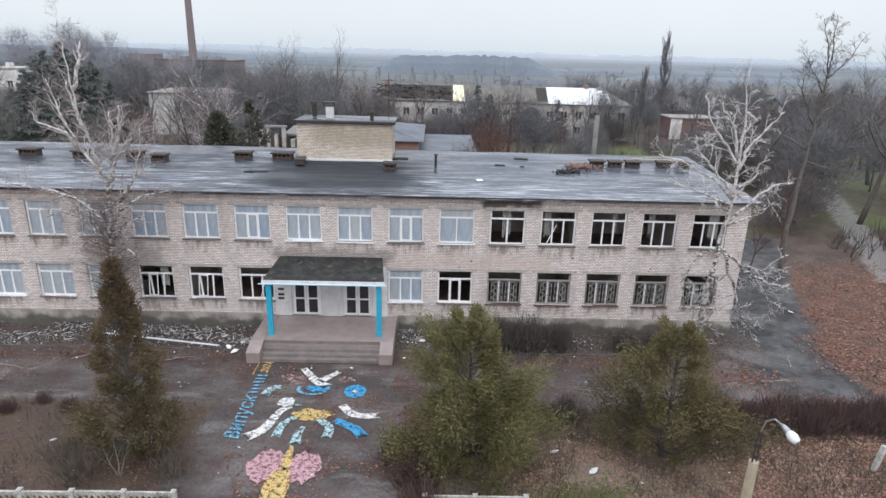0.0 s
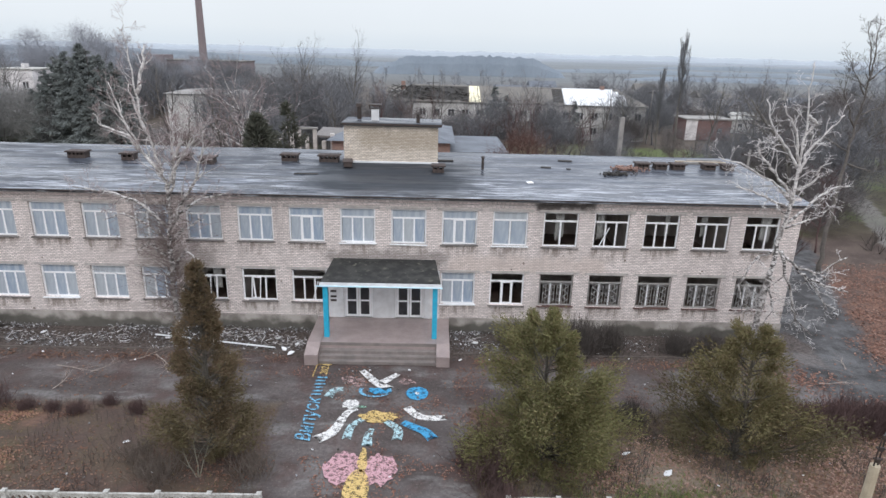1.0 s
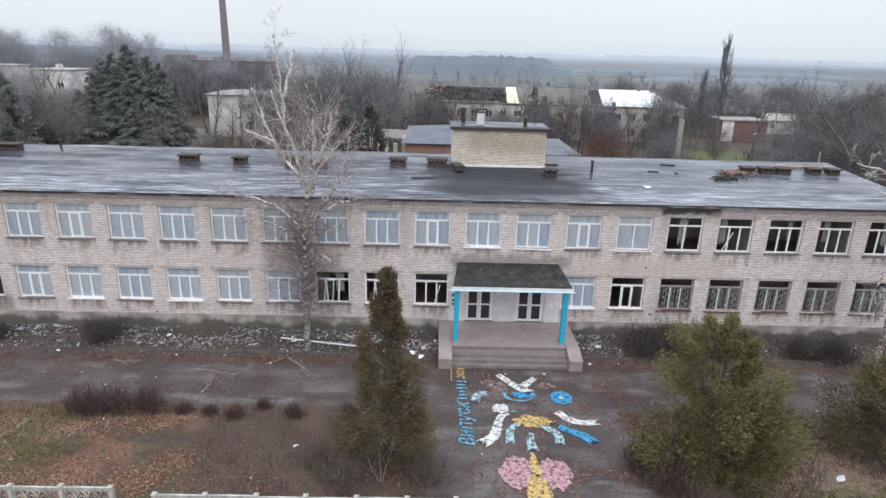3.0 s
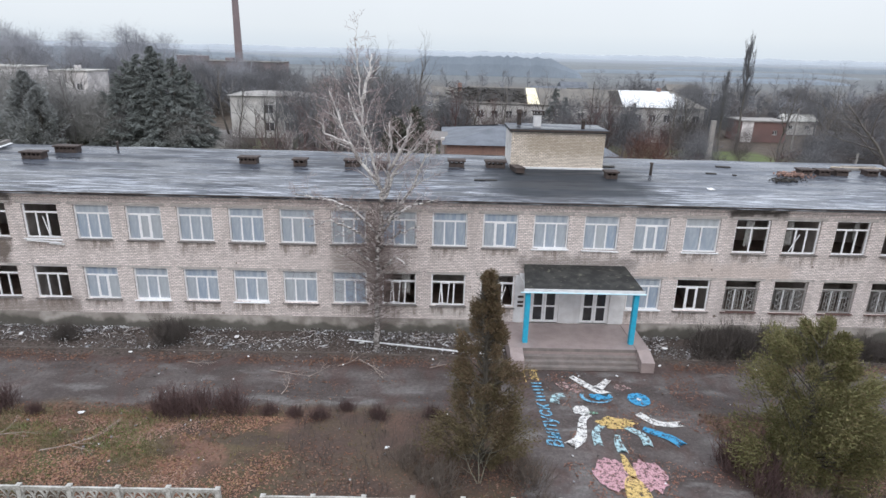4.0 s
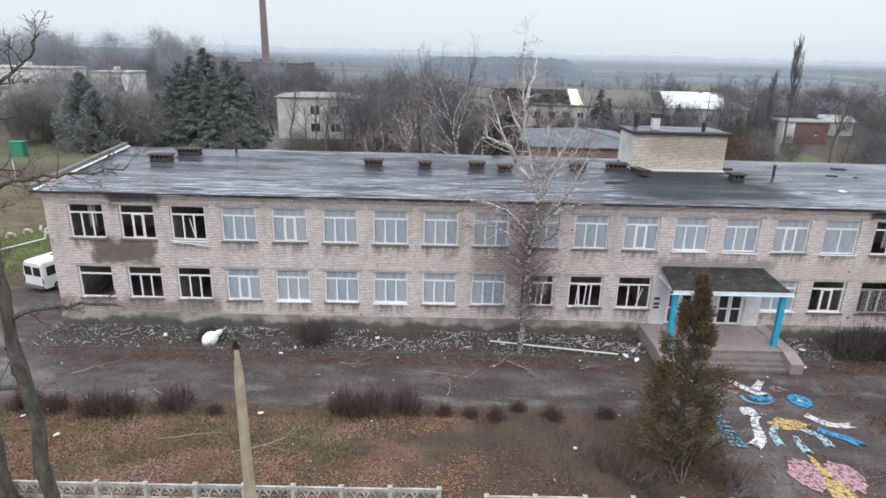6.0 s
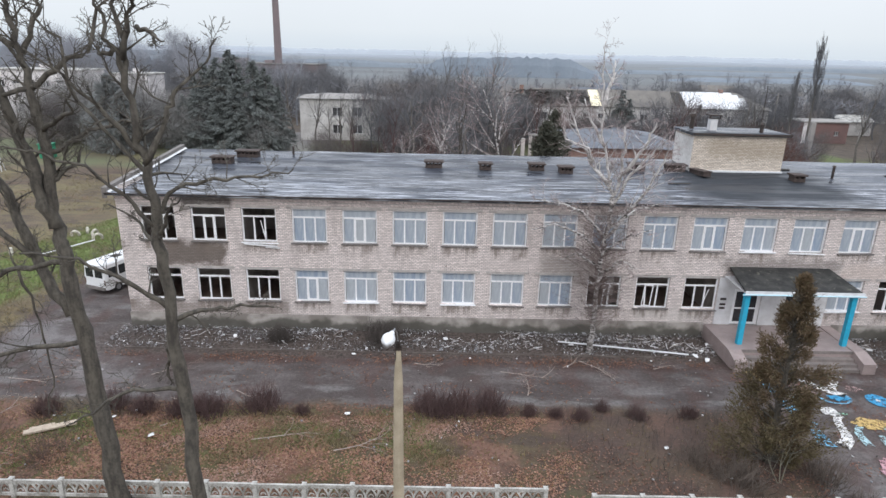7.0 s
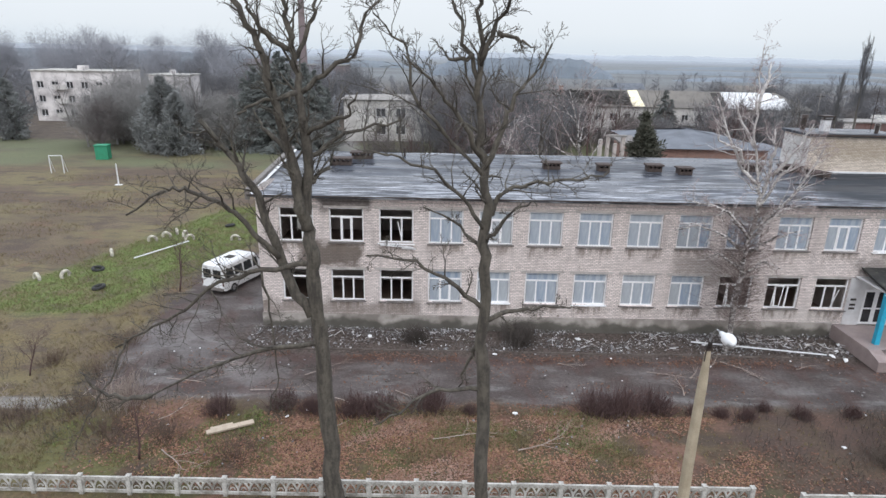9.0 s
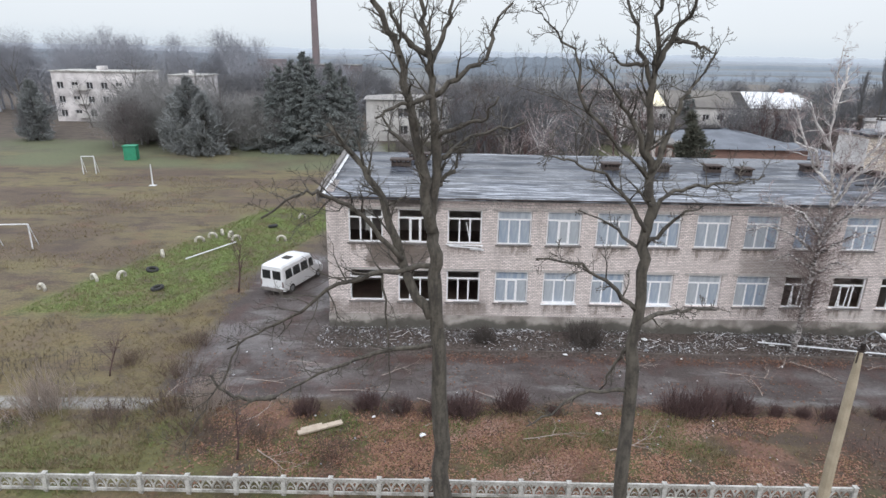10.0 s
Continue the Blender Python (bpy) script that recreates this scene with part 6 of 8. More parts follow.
# ---- loose debris in the yard ----
def branch(x, y, ln, rz, seed, mt, label):
    rng = random.Random(seed)
    g = Geo()
    sprout([g, g, g], Vector((0, 0, 0.06)), Vector((1, 0, 0.02)), ln, 0.035, 1, 3, rng, 0.0, 0.16, (0, 5, 3))
    solid("fallen_branch", g, mt, label, "branch", pose(x, y, 0.02, 0, 0, rz) @ Matrix.Diagonal((1, 1, 0.35, 1)), "fallen branches")


PALE_TWIG = surface("pale_dead_wood", (0.36, 0.30, 0.26), (0.26, 0.21, 0.18), 4, 0.85)
spots = []
spots += [(-17.2, -5.0, 2.6, -12), (-13.6, -4.4, 2.0, 25), (-15.0, -5.6, 1.8, 50), (-12.5, -3.6, 2.6, -50), (-22.0, -4.2, 1.4, -30), (-8.5, -4.4, 1.4, 10), (-16.0, -7.4, 1.6, 70), (24.0, -5.6, 1.8, 10), (-38.5, -7.6, 3.4, -12), (-36.0, -6.0, 2.4, 35), (-34.0, -8.2, 2.2, -20), (-29.0, -11.5, 3.0, 15), (-40.8, -12.6, 2.6, -30), (-33.5, -10.6, 2.2, 60), (-11.0, -5.6, 1.5, 120)]
spots += [(-25.2, -12.2, 3.0, 8), (26.5, -4.0, 1.6, 60), (-45.5, -7.4, 3.6, -35), (-44.6, -9.4, 3.2, 20), (-46.6, -8.6, 2.8, 75), (-43.2, -6.6, 4.0, -10), (-42.0, -10.4, 3.0, 40), (-31.0, -7.4, 2.6, -25), (-41.4, -4.6, 2.4, 15)]
for i, (x, y, ln, rz) in enumerate(spots):
    branch(x, y, ln, rz, 300 + i, PALE_TWIG, "dead broken branch lying on the ground")
solid("fallen_pipe", Geo().tube([(0, 0, 0), (7.4, -1.45, 0.03)], [0.05, 0.05], 8), WHITE_METAL, "long white pipe lying over the rubble", "pipe", Matrix.Translation((-13.4, -1.55, 0.24)))
solid("plank", Geo().box(0, 2.1, -0.16, 0.16, 0, 0.08).box(0.2, 1.2, 0.1, 0.35, 0.0, 0.05), WOOD_PALE, "pale broken plank lying on the lawn", "plank", pose(-39.3, -11.4, 0.04, 0, 0, 27))
rng = random.Random(61)
for i, (x, y) in enumerate(((-4.9, -2.2), (-5.5, -2.8), (-5.0, -3.3), (-12.6, -1.7), (-6.2, -1.5), (-25.5, -3.4), (4.6, -3.7), (5.6, -1.6), (9.3, -9.6), (10.2, -9.2), (30.8, 3.7), (13.0, -13.2), (-4.2, -1.3), (-20.2, -1.2), (-33.0, -1.4), (-25.0, -9.3), (-10.3, -11.6), (-33.6, -11.3), (11.6, -11.9), (-36.0, -9.9), (1.8, -4.9))):
    s = rng.uniform(0.10, 0.30)
    k = 7
    poly = [(s * rng.uniform(0.5, 1.1) * math.cos(2 * math.pi * j / k), 0.7 * s * rng.uniform(0.5, 1.1) * math.sin(2 * math.pi * j / k)) for j in range(k)]
    solid("board_scrap", Geo().prism(poly, 0, 0.04), PVC, "broken white scrap of board lying on the ground", "debris", pose(x, y, 0.1 if y > -3.5 else 0.02, rng.uniform(-18, 18), rng.uniform(-18, 18), rng.uniform(0, 360)), "white scraps")
solid("loose_sill", Geo().box(0, 2.0, -0.1, 0.1, 0, 0.03).box(1.3, 2.15, -0.06, 0.16, -0.1, -0.06), PVC, "white sill sheet torn loose below a window", "debris", pose(col_x(3) - 0.95, -0.12, U0 - 0.10, 0, 4, 0))
for i, dx, lean_ in ((18, -0.62, 24), (3, 0.35, -12), (12, 0.2, 15)):
    z_ = L0 if i == 12 else U0
    solid("loose_lath", Geo().box(-0.025, 0.025, -0.02, 0.02, 0.0, 1.25), PVC, "broken white frame lath leaning in a window", "debris", pose(col_x(i) + dx, 0.09, z_ + 0.1, 0, lean_, 0), "loose laths")
BRUSH = surface("brown_brush_twigs", (0.15, 0.105, 0.08), (0.10, 0.072, 0.058), 3, 0.9)
brush = [twig_bush_mesh(56 + i, 3.4, 2.6, 1.1, 150, BRUSH) for i in range(2)]
for i, (x, y, s) in enumerate(((-46.8, -6.0, 1.0), (-45.6, -9.4, 1.1), (-47.4, -2.6, 0.8), (-44.0, -11.4, 0.9), (-48.4, -10.6, 0.9), (-41.0, -11.6, 0.8), (-37.6, -12.7, 0.7), (-50.2, -5.0, 0.7))):
    solid("shrub", brush[i % 2], None, "sprawling bare brown brush at the edge of the asphalt", "shrub", pose(x, y, 0, 0, 0, i * 67) @ Matrix.Diagonal((s, s, s * 0.9, 1)), "brush by the field")
pale_bush = twig_bush_mesh(59, 2.4, 2.0, 1.9, 170, PALE_TWIG)
for x, y, s in ((-52.0, -9.6, 1.25), (-44.2, -9.2, 0.95)):
    solid("shrub", pale_bush, None, "pale dead bush of broken twigs", "shrub", pose(x, y, 0, 8, -6, x * 13) @ Matrix.Diagonal((s, s, s, 1)), "dead bushes")


# ---- buildings behind the school ----
win_void = {}


def far_window(w, h):
    if (w, h) not in win_void:
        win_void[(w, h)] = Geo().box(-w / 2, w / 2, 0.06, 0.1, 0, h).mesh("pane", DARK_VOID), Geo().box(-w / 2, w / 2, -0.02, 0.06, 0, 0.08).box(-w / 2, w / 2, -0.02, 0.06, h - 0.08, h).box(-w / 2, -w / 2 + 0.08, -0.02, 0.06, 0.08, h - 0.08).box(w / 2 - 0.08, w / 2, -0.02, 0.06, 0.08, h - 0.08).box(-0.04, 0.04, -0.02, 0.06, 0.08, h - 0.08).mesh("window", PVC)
    return win_void[(w, h)]


def house(name, label, x, y, w, d, h, cols, rows, mat, roof, roof_mat, rz=0.0, ridge=2.0, win=(1.5, 1.5), first=1.1, step=2.9, span=(0.0, 1.0), curb=True):
    """A plain building with its front along x: walls, roof, windows with frames and dark sheets painted as unlit rooms.
    """
    t = thing(name, label, "building", pose(x, y, 0, 0, 0, rz))
    xs = [w * (span[0] + (span[1] - span[0]) * (i + 0.5) / cols) for i in range(cols)]
    holes = [(xx - win[0] / 2, xx + win[0] / 2, first + step * r, first + step * r + win[1]) for r in range(rows) for xx in xs]
    part("wall", wall_with_openings(0, w, 0, h, 0, 0.4, holes), mat, t)
    part("wall", Geo().box(0, 0.4, 0.4, d - 0.4, 0, h), mat, t)
    part("wall", Geo().box(w - 0.4, w, 0.4, d - 0.4, 0, h), mat, t)
    part("wall", Geo().box(0, w, d - 0.4, d, 0, h), mat, t)
    pane, ring = far_window(*win)
    for r in range(rows):
        for i, xx in enumerate(xs):
            o = part("window", ring, None, t, "", Matrix.Translation((xx, 0.2, first + step * r)))
            part("pane", pane, None, o)
            part("sill", Geo().box(-win[0] / 2 - 0.05, win[0] / 2 + 0.05, -0.28, -0.03, -0.06, -0.003), GREY_SILL, o)
    if roof == "flat":
        part("roof", Geo().box(-0.3, w + 0.3, -0.3, d + 0.3, h, h + 0.25), roof_mat, t)
        if curb:
            part("roof_curb", Geo().box(w * 0.42, w * 0.5, d * 0.4, d * 0.6, h + 0.253, h + 1.2), mat, t)
    else:
        o = 0.5
        q = 0.0 if roof == "gable" else d * 0.45
        g = Geo()
        A, B, C, D = (-o, -o, h), (w + o, -o, h), (w + o, d + o, h), (-o, d + o, h)
        E_, F_ = (q - (o if roof == "gable" else 0), d / 2, h + ridge), (w - q + (o if roof == "gable" else 0), d / 2, h + ridge)
        g.quad(A, B, F_, E_)
        g.quad(C, D, E_, F_)
        g.tri(D, A, E_)
        g.tri(B, C, F_)
        g.quad(D, C, B, A)
        part("roof", g, roof_mat, t)
    return t


white_house = house("white_house", "two-storey whitewashed building with a few dark broken windows", -47.8, 83.5, 16.6, 10.0, 7.9, 2, 2, HOUSE_WHITE, "hip", CONCRETE, rz=4, win=(1.9, 1.7), span=(0.31, 0.77), first=1.3, step=3.3, ridge=0.7)
apart = house("apartment_building", "long two-storey residential building with a burnt and patched roof", -7.0, 92.0, 52.5, 11.0, 7.0, 18, 2, HOUSE_WHITE, "hip", RUST_ROOF, rz=-2, ridge=3.0, win=(1.4, 1.5), step=3.0)
sl = 3.0 / 6.0
for i in range(12):
    g = Geo()
    x0, x1 = 36.0 + i * 1.05, 36.0 + (i + 1) * 1.05 - 0.02
    z = lambda y: 7.0 + (y + 0.5) * sl + 0.09
    top = 5.3 if x1 < 47.0 else 5.3 - (x1 - 46.8) * 1.1
    g.quad((x0, -0.55, z(-0.55)), (x1, -0.55, z(-0.55)), (x1, top, z(top)), (x0, top, z(top)))
    g.quad((x0, -0.55, z(-0.55) - 0.05), (x0, top, z(top) - 0.05), (x1, top, z(top) - 0.05), (x1, -0.55, z(-0.55) - 0.05))
    part("roof_sheet", g, WHITE_METAL, apart, "bright white metal sheets over the damaged roof")
for x0 in (16.7,):
    g = Geo()
    g.quad((x0, -0.55, 7.1), (x0 + 2.5, -0.55, 7.1), (x0 + 2.0, 5.2, 7.0 + 5.7 * sl + 0.1), (x0, 5.2, 7.0 + 5.7 * sl + 0.1))
    part("roof_sheet", g, YELLOW_SHEET, apart, "pale yellow sheet on the roof")
rng = random.Random(14)
g = Geo()
for i in range(150):
    x0 = rng.uniform(0.5, 16.0)
    y0 = rng.uniform(0.0, 4.6)
    m = pose(x0, y0, 7.1 + y0 * sl + 0.25, rng.uniform(-20, 50), rng.uniform(-25, 25), rng.uniform(0, 180))
    g.box(-0.9, 0.9, -0.1, 0.1, -0.05, 0.05, m)
for a_, b_ in ((1.0, 16.4), (33.8, 35.9)):
    q = Geo()
    q.quad((a_, 0.2, 7.0 + 0.7 * sl + 0.05), (b_, 0.2, 7.0 + 0.7 * sl + 0.05), (b_, 5.0, 7.0 + 5.5 * sl + 0.05), (a_ + 4.0 * (a_ < 5), 5.0, 7.0 + 5.5 * sl + 0.05))
    part("burnt_patch", q, SOIL, apart, "burnt-out stretch of the roof")
part("charred_wreckage", g, SOIL, apart, "charred rafters and torn roofing")
for x, h in ((-1.5, 0), (40.0, 0)):
    part("chimney", Geo().box(x + 4, x + 4.8, 5.0, 5.8, 8.8, 10.6), RED_BRICK, apart)
part("balcony", Geo().box(15.0, 20.5, -1.3, 0.0, 3.6, 3.75).box(15.0, 20.5, -1.3, -1.2, 3.75, 4.7), HOUSE_WHITE, apart)
part("balcony", Geo().box(27.0, 30.5, -1.3, 0.0, 3.6, 3.75).box(27.0, 30.5, -1.3, -1.2, 3.75, 4.7), HOUSE_WHITE, apart)
block = house("apartment_block", "three-storey whitewashed block with damaged balconies beyond the field", -121.4, 106.0, 19.4, 11.0, 11.0, 6, 3, BLOCK_WHITE, "flat", FENCE, rz=3, ridge=1.3, win=(1.5, 1.5), step=3.1)
for r in range(3):
    for x in (5.0, 14.5):
        part("balcony", Geo().box(x, x + 3.0, -1.2, 0.0, 0.9 + r * 3.1, 1.05 + r * 3.1).box(x, x + 3.0, -1.2, -1.12, 1.05 + r * 3.1, 1.95 + r * 3.1), HOUSE_WHITE, block)
house("apartment_block", "two-storey pale block among bare trees", -96.2, 108.5, 8.0, 10.0, 10.4, 2, 2, BLOCK_WHITE, "flat", FENCE, rz=2, ridge=1.6, win=(1.4, 1.5), first=2.5, step=3.8)
factory = house("factory", "old red-brick factory hall with a broken flat roof", -97.0, 180.0, 34.0, 16.0, 11.6, 7, 2, FACTORY_BRICK, "flat", RUST_ROOF, win=(2.4, 2.6), first=1.5, step=5.0)
part("tower", Geo().box(1.0, 9.0, -2.0, 6.0, 0, 13.4), FACTORY_BRICK, factory)
chim = thing("factory_chimney", "tall tapering red-brick factory chimney", "chimney", Matrix.Translation((-78.0, 187.0, 0)))
part("shaft", Geo().tube([(0, 0, 0), (0, 0, 12), (0, 0, 24), (0, 0, 36), (0, 0, 48)], [1.5, 1.33, 1.16, 1.0, 0.85], 24), FAR_BRICK, chim)
part("foot", Geo().box(-2.2, 2.2, -2.2, 2.2, 0, 5.0), FAR_BRICK, chim)
shed = house("shed", "low red-brown brick shed with a whitewashed bay and pale roof edge", 56.0, 95.0, 9.6, 7.0, 4.3, 1, 1, SHED_BRICK, "flat", CONCRETE, win=(1.0, 0.9), first=1.6, span=(0.6, 0.9), curb=False)
part("whitewashed_bay", Geo().box(-0.05, 2.4, -0.06, -0.003, 0, 4.25), BLOCK_WHITE, shed)
house("shed", "low pale outbuilding among trees", 73.0, 110.0, 8.0, 6.0, 3.2, 2, 1, HOUSE_WHITE, "gable", FENCE, ridge=1.4, win=(1.0, 0.9), first=1.3)
annex = house("annex", "two-storey brick annex with a blue-grey roof behind the school", -7.4, 27.0, 11.9, 14.0, 7.9, 4, 2, RED_BRICK, "hip", BLUE_ROOF, ridge=1.3, win=(1.6, 1.4), first=1.3, step=3.2)
house("annex", "low flat-roofed brick wing with a crumbled roof edge", 4.6, 27.6, 5.6, 12.0, 6.7, 2, 2, RED_BRICK, "flat", BLUE_ROOF, win=(1.4, 1.3), first=1.2, step=3.0, curb=False)
ruin = thing("ruined_wing", "broken pale annex end with bare piers and fallen slab", "ruin", Matrix.Translation((-12.2, 29.5, 0)))
for i, (x, h, w) in enumerate(((0.0, 8.3, 0.35), (0.8, 8.5, 0.3), (1.6, 7.9, 0.3), (2.4, 8.6, 0.35), (3.3, 7.4, 0.4), (4.2, 8.2, 0.4))):
    part("pier", Geo().prism([(x, 0), (x + w, 0), (x + w, 0.5), (x, 0.5)], 0, h), PLASTER_IN, ruin)
part("wall", Geo().box(-0.2, 4.7, 0.05, 0.45, 0, 6.4), PLASTER_IN, ruin)
part("lintel", Geo().box(0.7, 2.9, -0.03, 0.4, 8.603, 8.8), CONCRETE, ruin)
part("roof_slab", Geo().box(2.2, 4.7, 0.9, 6.0, 7.8, 8.0, pose(0, 0, 0, 3, 2, 0)), GREY_SILL, ruin, "tilted grey roof slab")
for i, (x, y, w, h) in enumerate(((-12, 150, 9, 4.5), (22, 170, 11, 4.5), (62, 150, 10, 4.2), (88, 165, 9, 4.5), (105, 140, 10, 4.2), (-38, 165, 10, 4.5), (80, 205, 12, 4.6), (40, 210, 10, 4.4), (120, 190, 11, 4.5), (-130, 150, 12, 5))):
    house("cottage", "small distant village house among bare trees", x, y, w, 7.0, h, 3, 1, HOUSE_WHITE if i % 2 else FENCE, "gable", (RUST_ROOF, BLUE_ROOF, RUST_ROOF)[i % 3], rz=(i * 37) % 30 - 15, ridge=2.2, win=(1.1, 1.3), first=1.2)
obelisk = thing("monument", "grey concrete pillar on a tall base block", "monument", Matrix.Translation((26.6, 43.3, 0)))
part("pillar", Geo().box(-0.27, 0.27, -0.22, 0.22, 4.3, 9.3), CONCRETE, obelisk)
part("base", Geo().box(-0.6, 0.6, -0.6, 0.6, 0, 4.297), CONCRETE, obelisk)
for x, y, h in ((62.0, 86.0, 8.0), (45.5, 88.0, 10.5), (36.5, 30.0, 7.5)):
    p = thing("utility_pole", "weathered wooden utility pole with a cross-arm", "pole", Matrix.Translation((x, y, 0)), "utility poles")
    part("pole", Geo().tube([(0, 0, -0.1), (0.1, 0, h)], [0.16, 0.11], 8), CONCRETE, p)
    part("cross_arm", Geo().box(-0.8, 0.9, -0.05, 0.05, h - 0.6, h - 0.5), METAL_DARK, p)
car = thing("parked_car", "white estate car parked by the apartment building", "car", pose(8.2, 78.0, 0, 0, 0, 80))
part("body", shell([(-2.0, 0.75, 0.8, 0.65, 0.35, 0.8, 1.35), (-1.85, 0.8, 0.82, 0.66, 0.3, 0.85, 1.45), (0.4, 0.8, 0.82, 0.66, 0.3, 0.85, 1.45), (1.0, 0.8, 0.82, 0.68, 0.3, 0.8, 1.0), (1.95, 0.74, 0.76, 0.62, 0.34, 0.65, 0.85)]), VAN_WHITE, car)
part("window", Geo().box(-0.83, 0.83, -1.6, 0.2, 0.95, 1.25), CAR_GLASS, car)
for s in (-1, 1):
    for y in (-1.2, 1.25):
        part("wheel", Geo().tube([(s * 0.6, y, 0.3), (s * 0.83, y, 0.3)], [0.3, 0.3], 12), RUBBER, car)

# ---- trees behind and around ----
oak = [bare_tree_meshes(100 + i, 11.0, 0.22, (11, 6, 3), 0.5, 0.15, 0, BARK, TWIG_GREY) for i in range(4)]
bushy = [bare_tree_meshes(110 + i, 7.0, 0.13, (12, 6, 3), 0.7, 0.16, 0, TWIG_RED, TWIG_RED) for i in range(3)]
slim = [bare_tree_meshes(120 + i, 10.0, 0.13, (13, 6, 4), 0.4, 0.12, 0.4, BIRCH, SMALL_BIRCH) for i in range(2)]
def poplar_meshes(seed, h):
    """A narrow broom of upright branches on a bare stem."""
    r = random.Random(seed)
    wood, fine_ = Geo(), Geo()
    wood.tube([(0, 0, -0.1), (-0.1, 0, h * 0.3), (-0.2, 0, h * 0.65), (-0.35, 0, h * 0.97)], [0.26, 0.2, 0.12, 0.03], 7)
    for i in range(58):
        f = 0.34 + 0.58 * (i + r.random()) / 58
        p = Vector((-0.35 * f ** 1.6, 0, h * f))
        a = r.uniform(0, 2 * math.pi)
        ln = h * r.uniform(0.10, 0.24) * (1.15 - 0.6 * f)
        q = p + Vector((math.cos(a) * ln * 0.28, math.sin(a) * ln * 0.28, ln * 0.55))
        e_ = q + Vector((math.cos(a) * ln * 0.06 + r.gauss(0, 0.1), math.sin(a) * ln * 0.06, ln * 0.55))
        fine_.tube([p, q, e_], [0.05, 0.035, 0.012], 3, cap=False)
        for _ in range(26):
            b = p.lerp(q, r.random()) if r.random() < 0.5 else q.lerp(e_, r.random())
            fine_.tube([b, b + Vector((r.gauss(0, 0.16), r.gauss(0, 0.16), r.uniform(0.5, 1.3)))], [0.022, 0.008], 3, cap=False)
    return wood.mesh("trunk", BARK), fine_.mesh("crown", TWIG_GREY)


def hazy_tree_meshes(seed, h, spread, count, twig, bare=0.18, w_=0.028):
    """A leafless tree with a dense cloud of the finest twigs."""
    r = random.Random(seed)
    wood, fine_ = Geo(), Geo()
    sprout([wood, wood, fine_], Vector((0, 0, -0.1)), Vector((r.gauss(0, 0.06), r.gauss(0, 0.06), 1)), h * 0.9, h * 0.02, 0, 2, r, 0.5, 0.16, (9, 4))
    heart = []
    while len(heart) < 34:
        p = Vector((r.uniform(-1, 1), r.uniform(-1, 1), r.uniform(-1, 1)))
        if p.length < 1:
            z = bare + (1 - bare) * (0.5 + 0.5 * p.z)
            heart.append((Vector((p.x * spread, p.y * spread, h * z)), r.uniform(0.5, 1.0) * spread * 0.34))
    for _ in range(int(count * 2.1)):
        c, w = heart[r.randrange(len(heart))]
        p = c + Vector((r.gauss(0, w), r.gauss(0, w), r.gauss(0, w)))
        if p.z < 0.05 * h:
            continue
        d = unit(Vector((p.x, p.y, 0.0)) * (0.5 / spread) + Vector((r.gauss(0, 0.5), r.gauss(0, 0.5), 0.6 + r.gauss(0, 0.4)))) * r.uniform(0.5, 1.2)
        s_ = unit(d.cross(Vector((r.gauss(0, 1), r.gauss(0, 1), r.gauss(0, 1))))) * w_ * 0.42
        fine_.tri(tuple(p - s_), tuple(p + s_), tuple(p + d))
    return wood.mesh("trunk", twig), fine_.mesh("crown", twig)


poplar = [poplar_meshes(130 + i, 19.0) for i in range(2)]
# brown twigs greyed by haze painted into their colour
HAZE_BROWN = surface("hazed_brown_twigs", (0.115, 0.10, 0.097), (0.152, 0.134, 0.13), 0.3, 0.9)
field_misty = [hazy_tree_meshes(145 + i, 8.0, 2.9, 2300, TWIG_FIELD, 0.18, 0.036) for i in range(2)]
misty = [hazy_tree_meshes(140 + i, 8.0, 2.9, 2300, TWIG_GREY, 0.18, 0.036) for i in range(3)]
brownish = [hazy_tree_meshes(150 + i, 7.0, 2.9, 2300, HAZE_BROWN, 0.08, 0.036) for i in range(3)]
thick = [hazy_tree_meshes(160 + i, 4.0, 2.6, 2400, HAZE_BROWN, 0.05) for i in range(2)]
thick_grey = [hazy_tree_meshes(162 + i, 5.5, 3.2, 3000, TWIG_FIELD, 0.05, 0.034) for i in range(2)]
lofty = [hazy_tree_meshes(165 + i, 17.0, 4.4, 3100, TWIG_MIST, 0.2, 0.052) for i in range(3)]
rng = random.Random(19)


def put(meshes, name, label, x, y, s, group):
    kind = rng.choice(meshes)
    m = pose(x, y, 0, rng.uniform(-3, 3), rng.uniform(-3, 3), rng.uniform(0, 360)) @ Matrix.Diagonal((s, s, s * rng.uniform(0.92, 1.1), 1))
    # open lawn and road by the brown shed, and the open end of the field, keep few trees
    lawn_ = 46 < y < 93 and 15 + 0.31 * y < x < 23 + 0.47 * y and group != "poplars"
    street_ = 60 < y < 100 and -0.61 < (x + 33) / (y + 37) < -0.51
    if lawn_ and int(x * 7 + y * 13) % 4 or street_ and int(x * 7 + y * 13) % 2:
        return None
    return plant(name, label, "tree", kind, m, group)


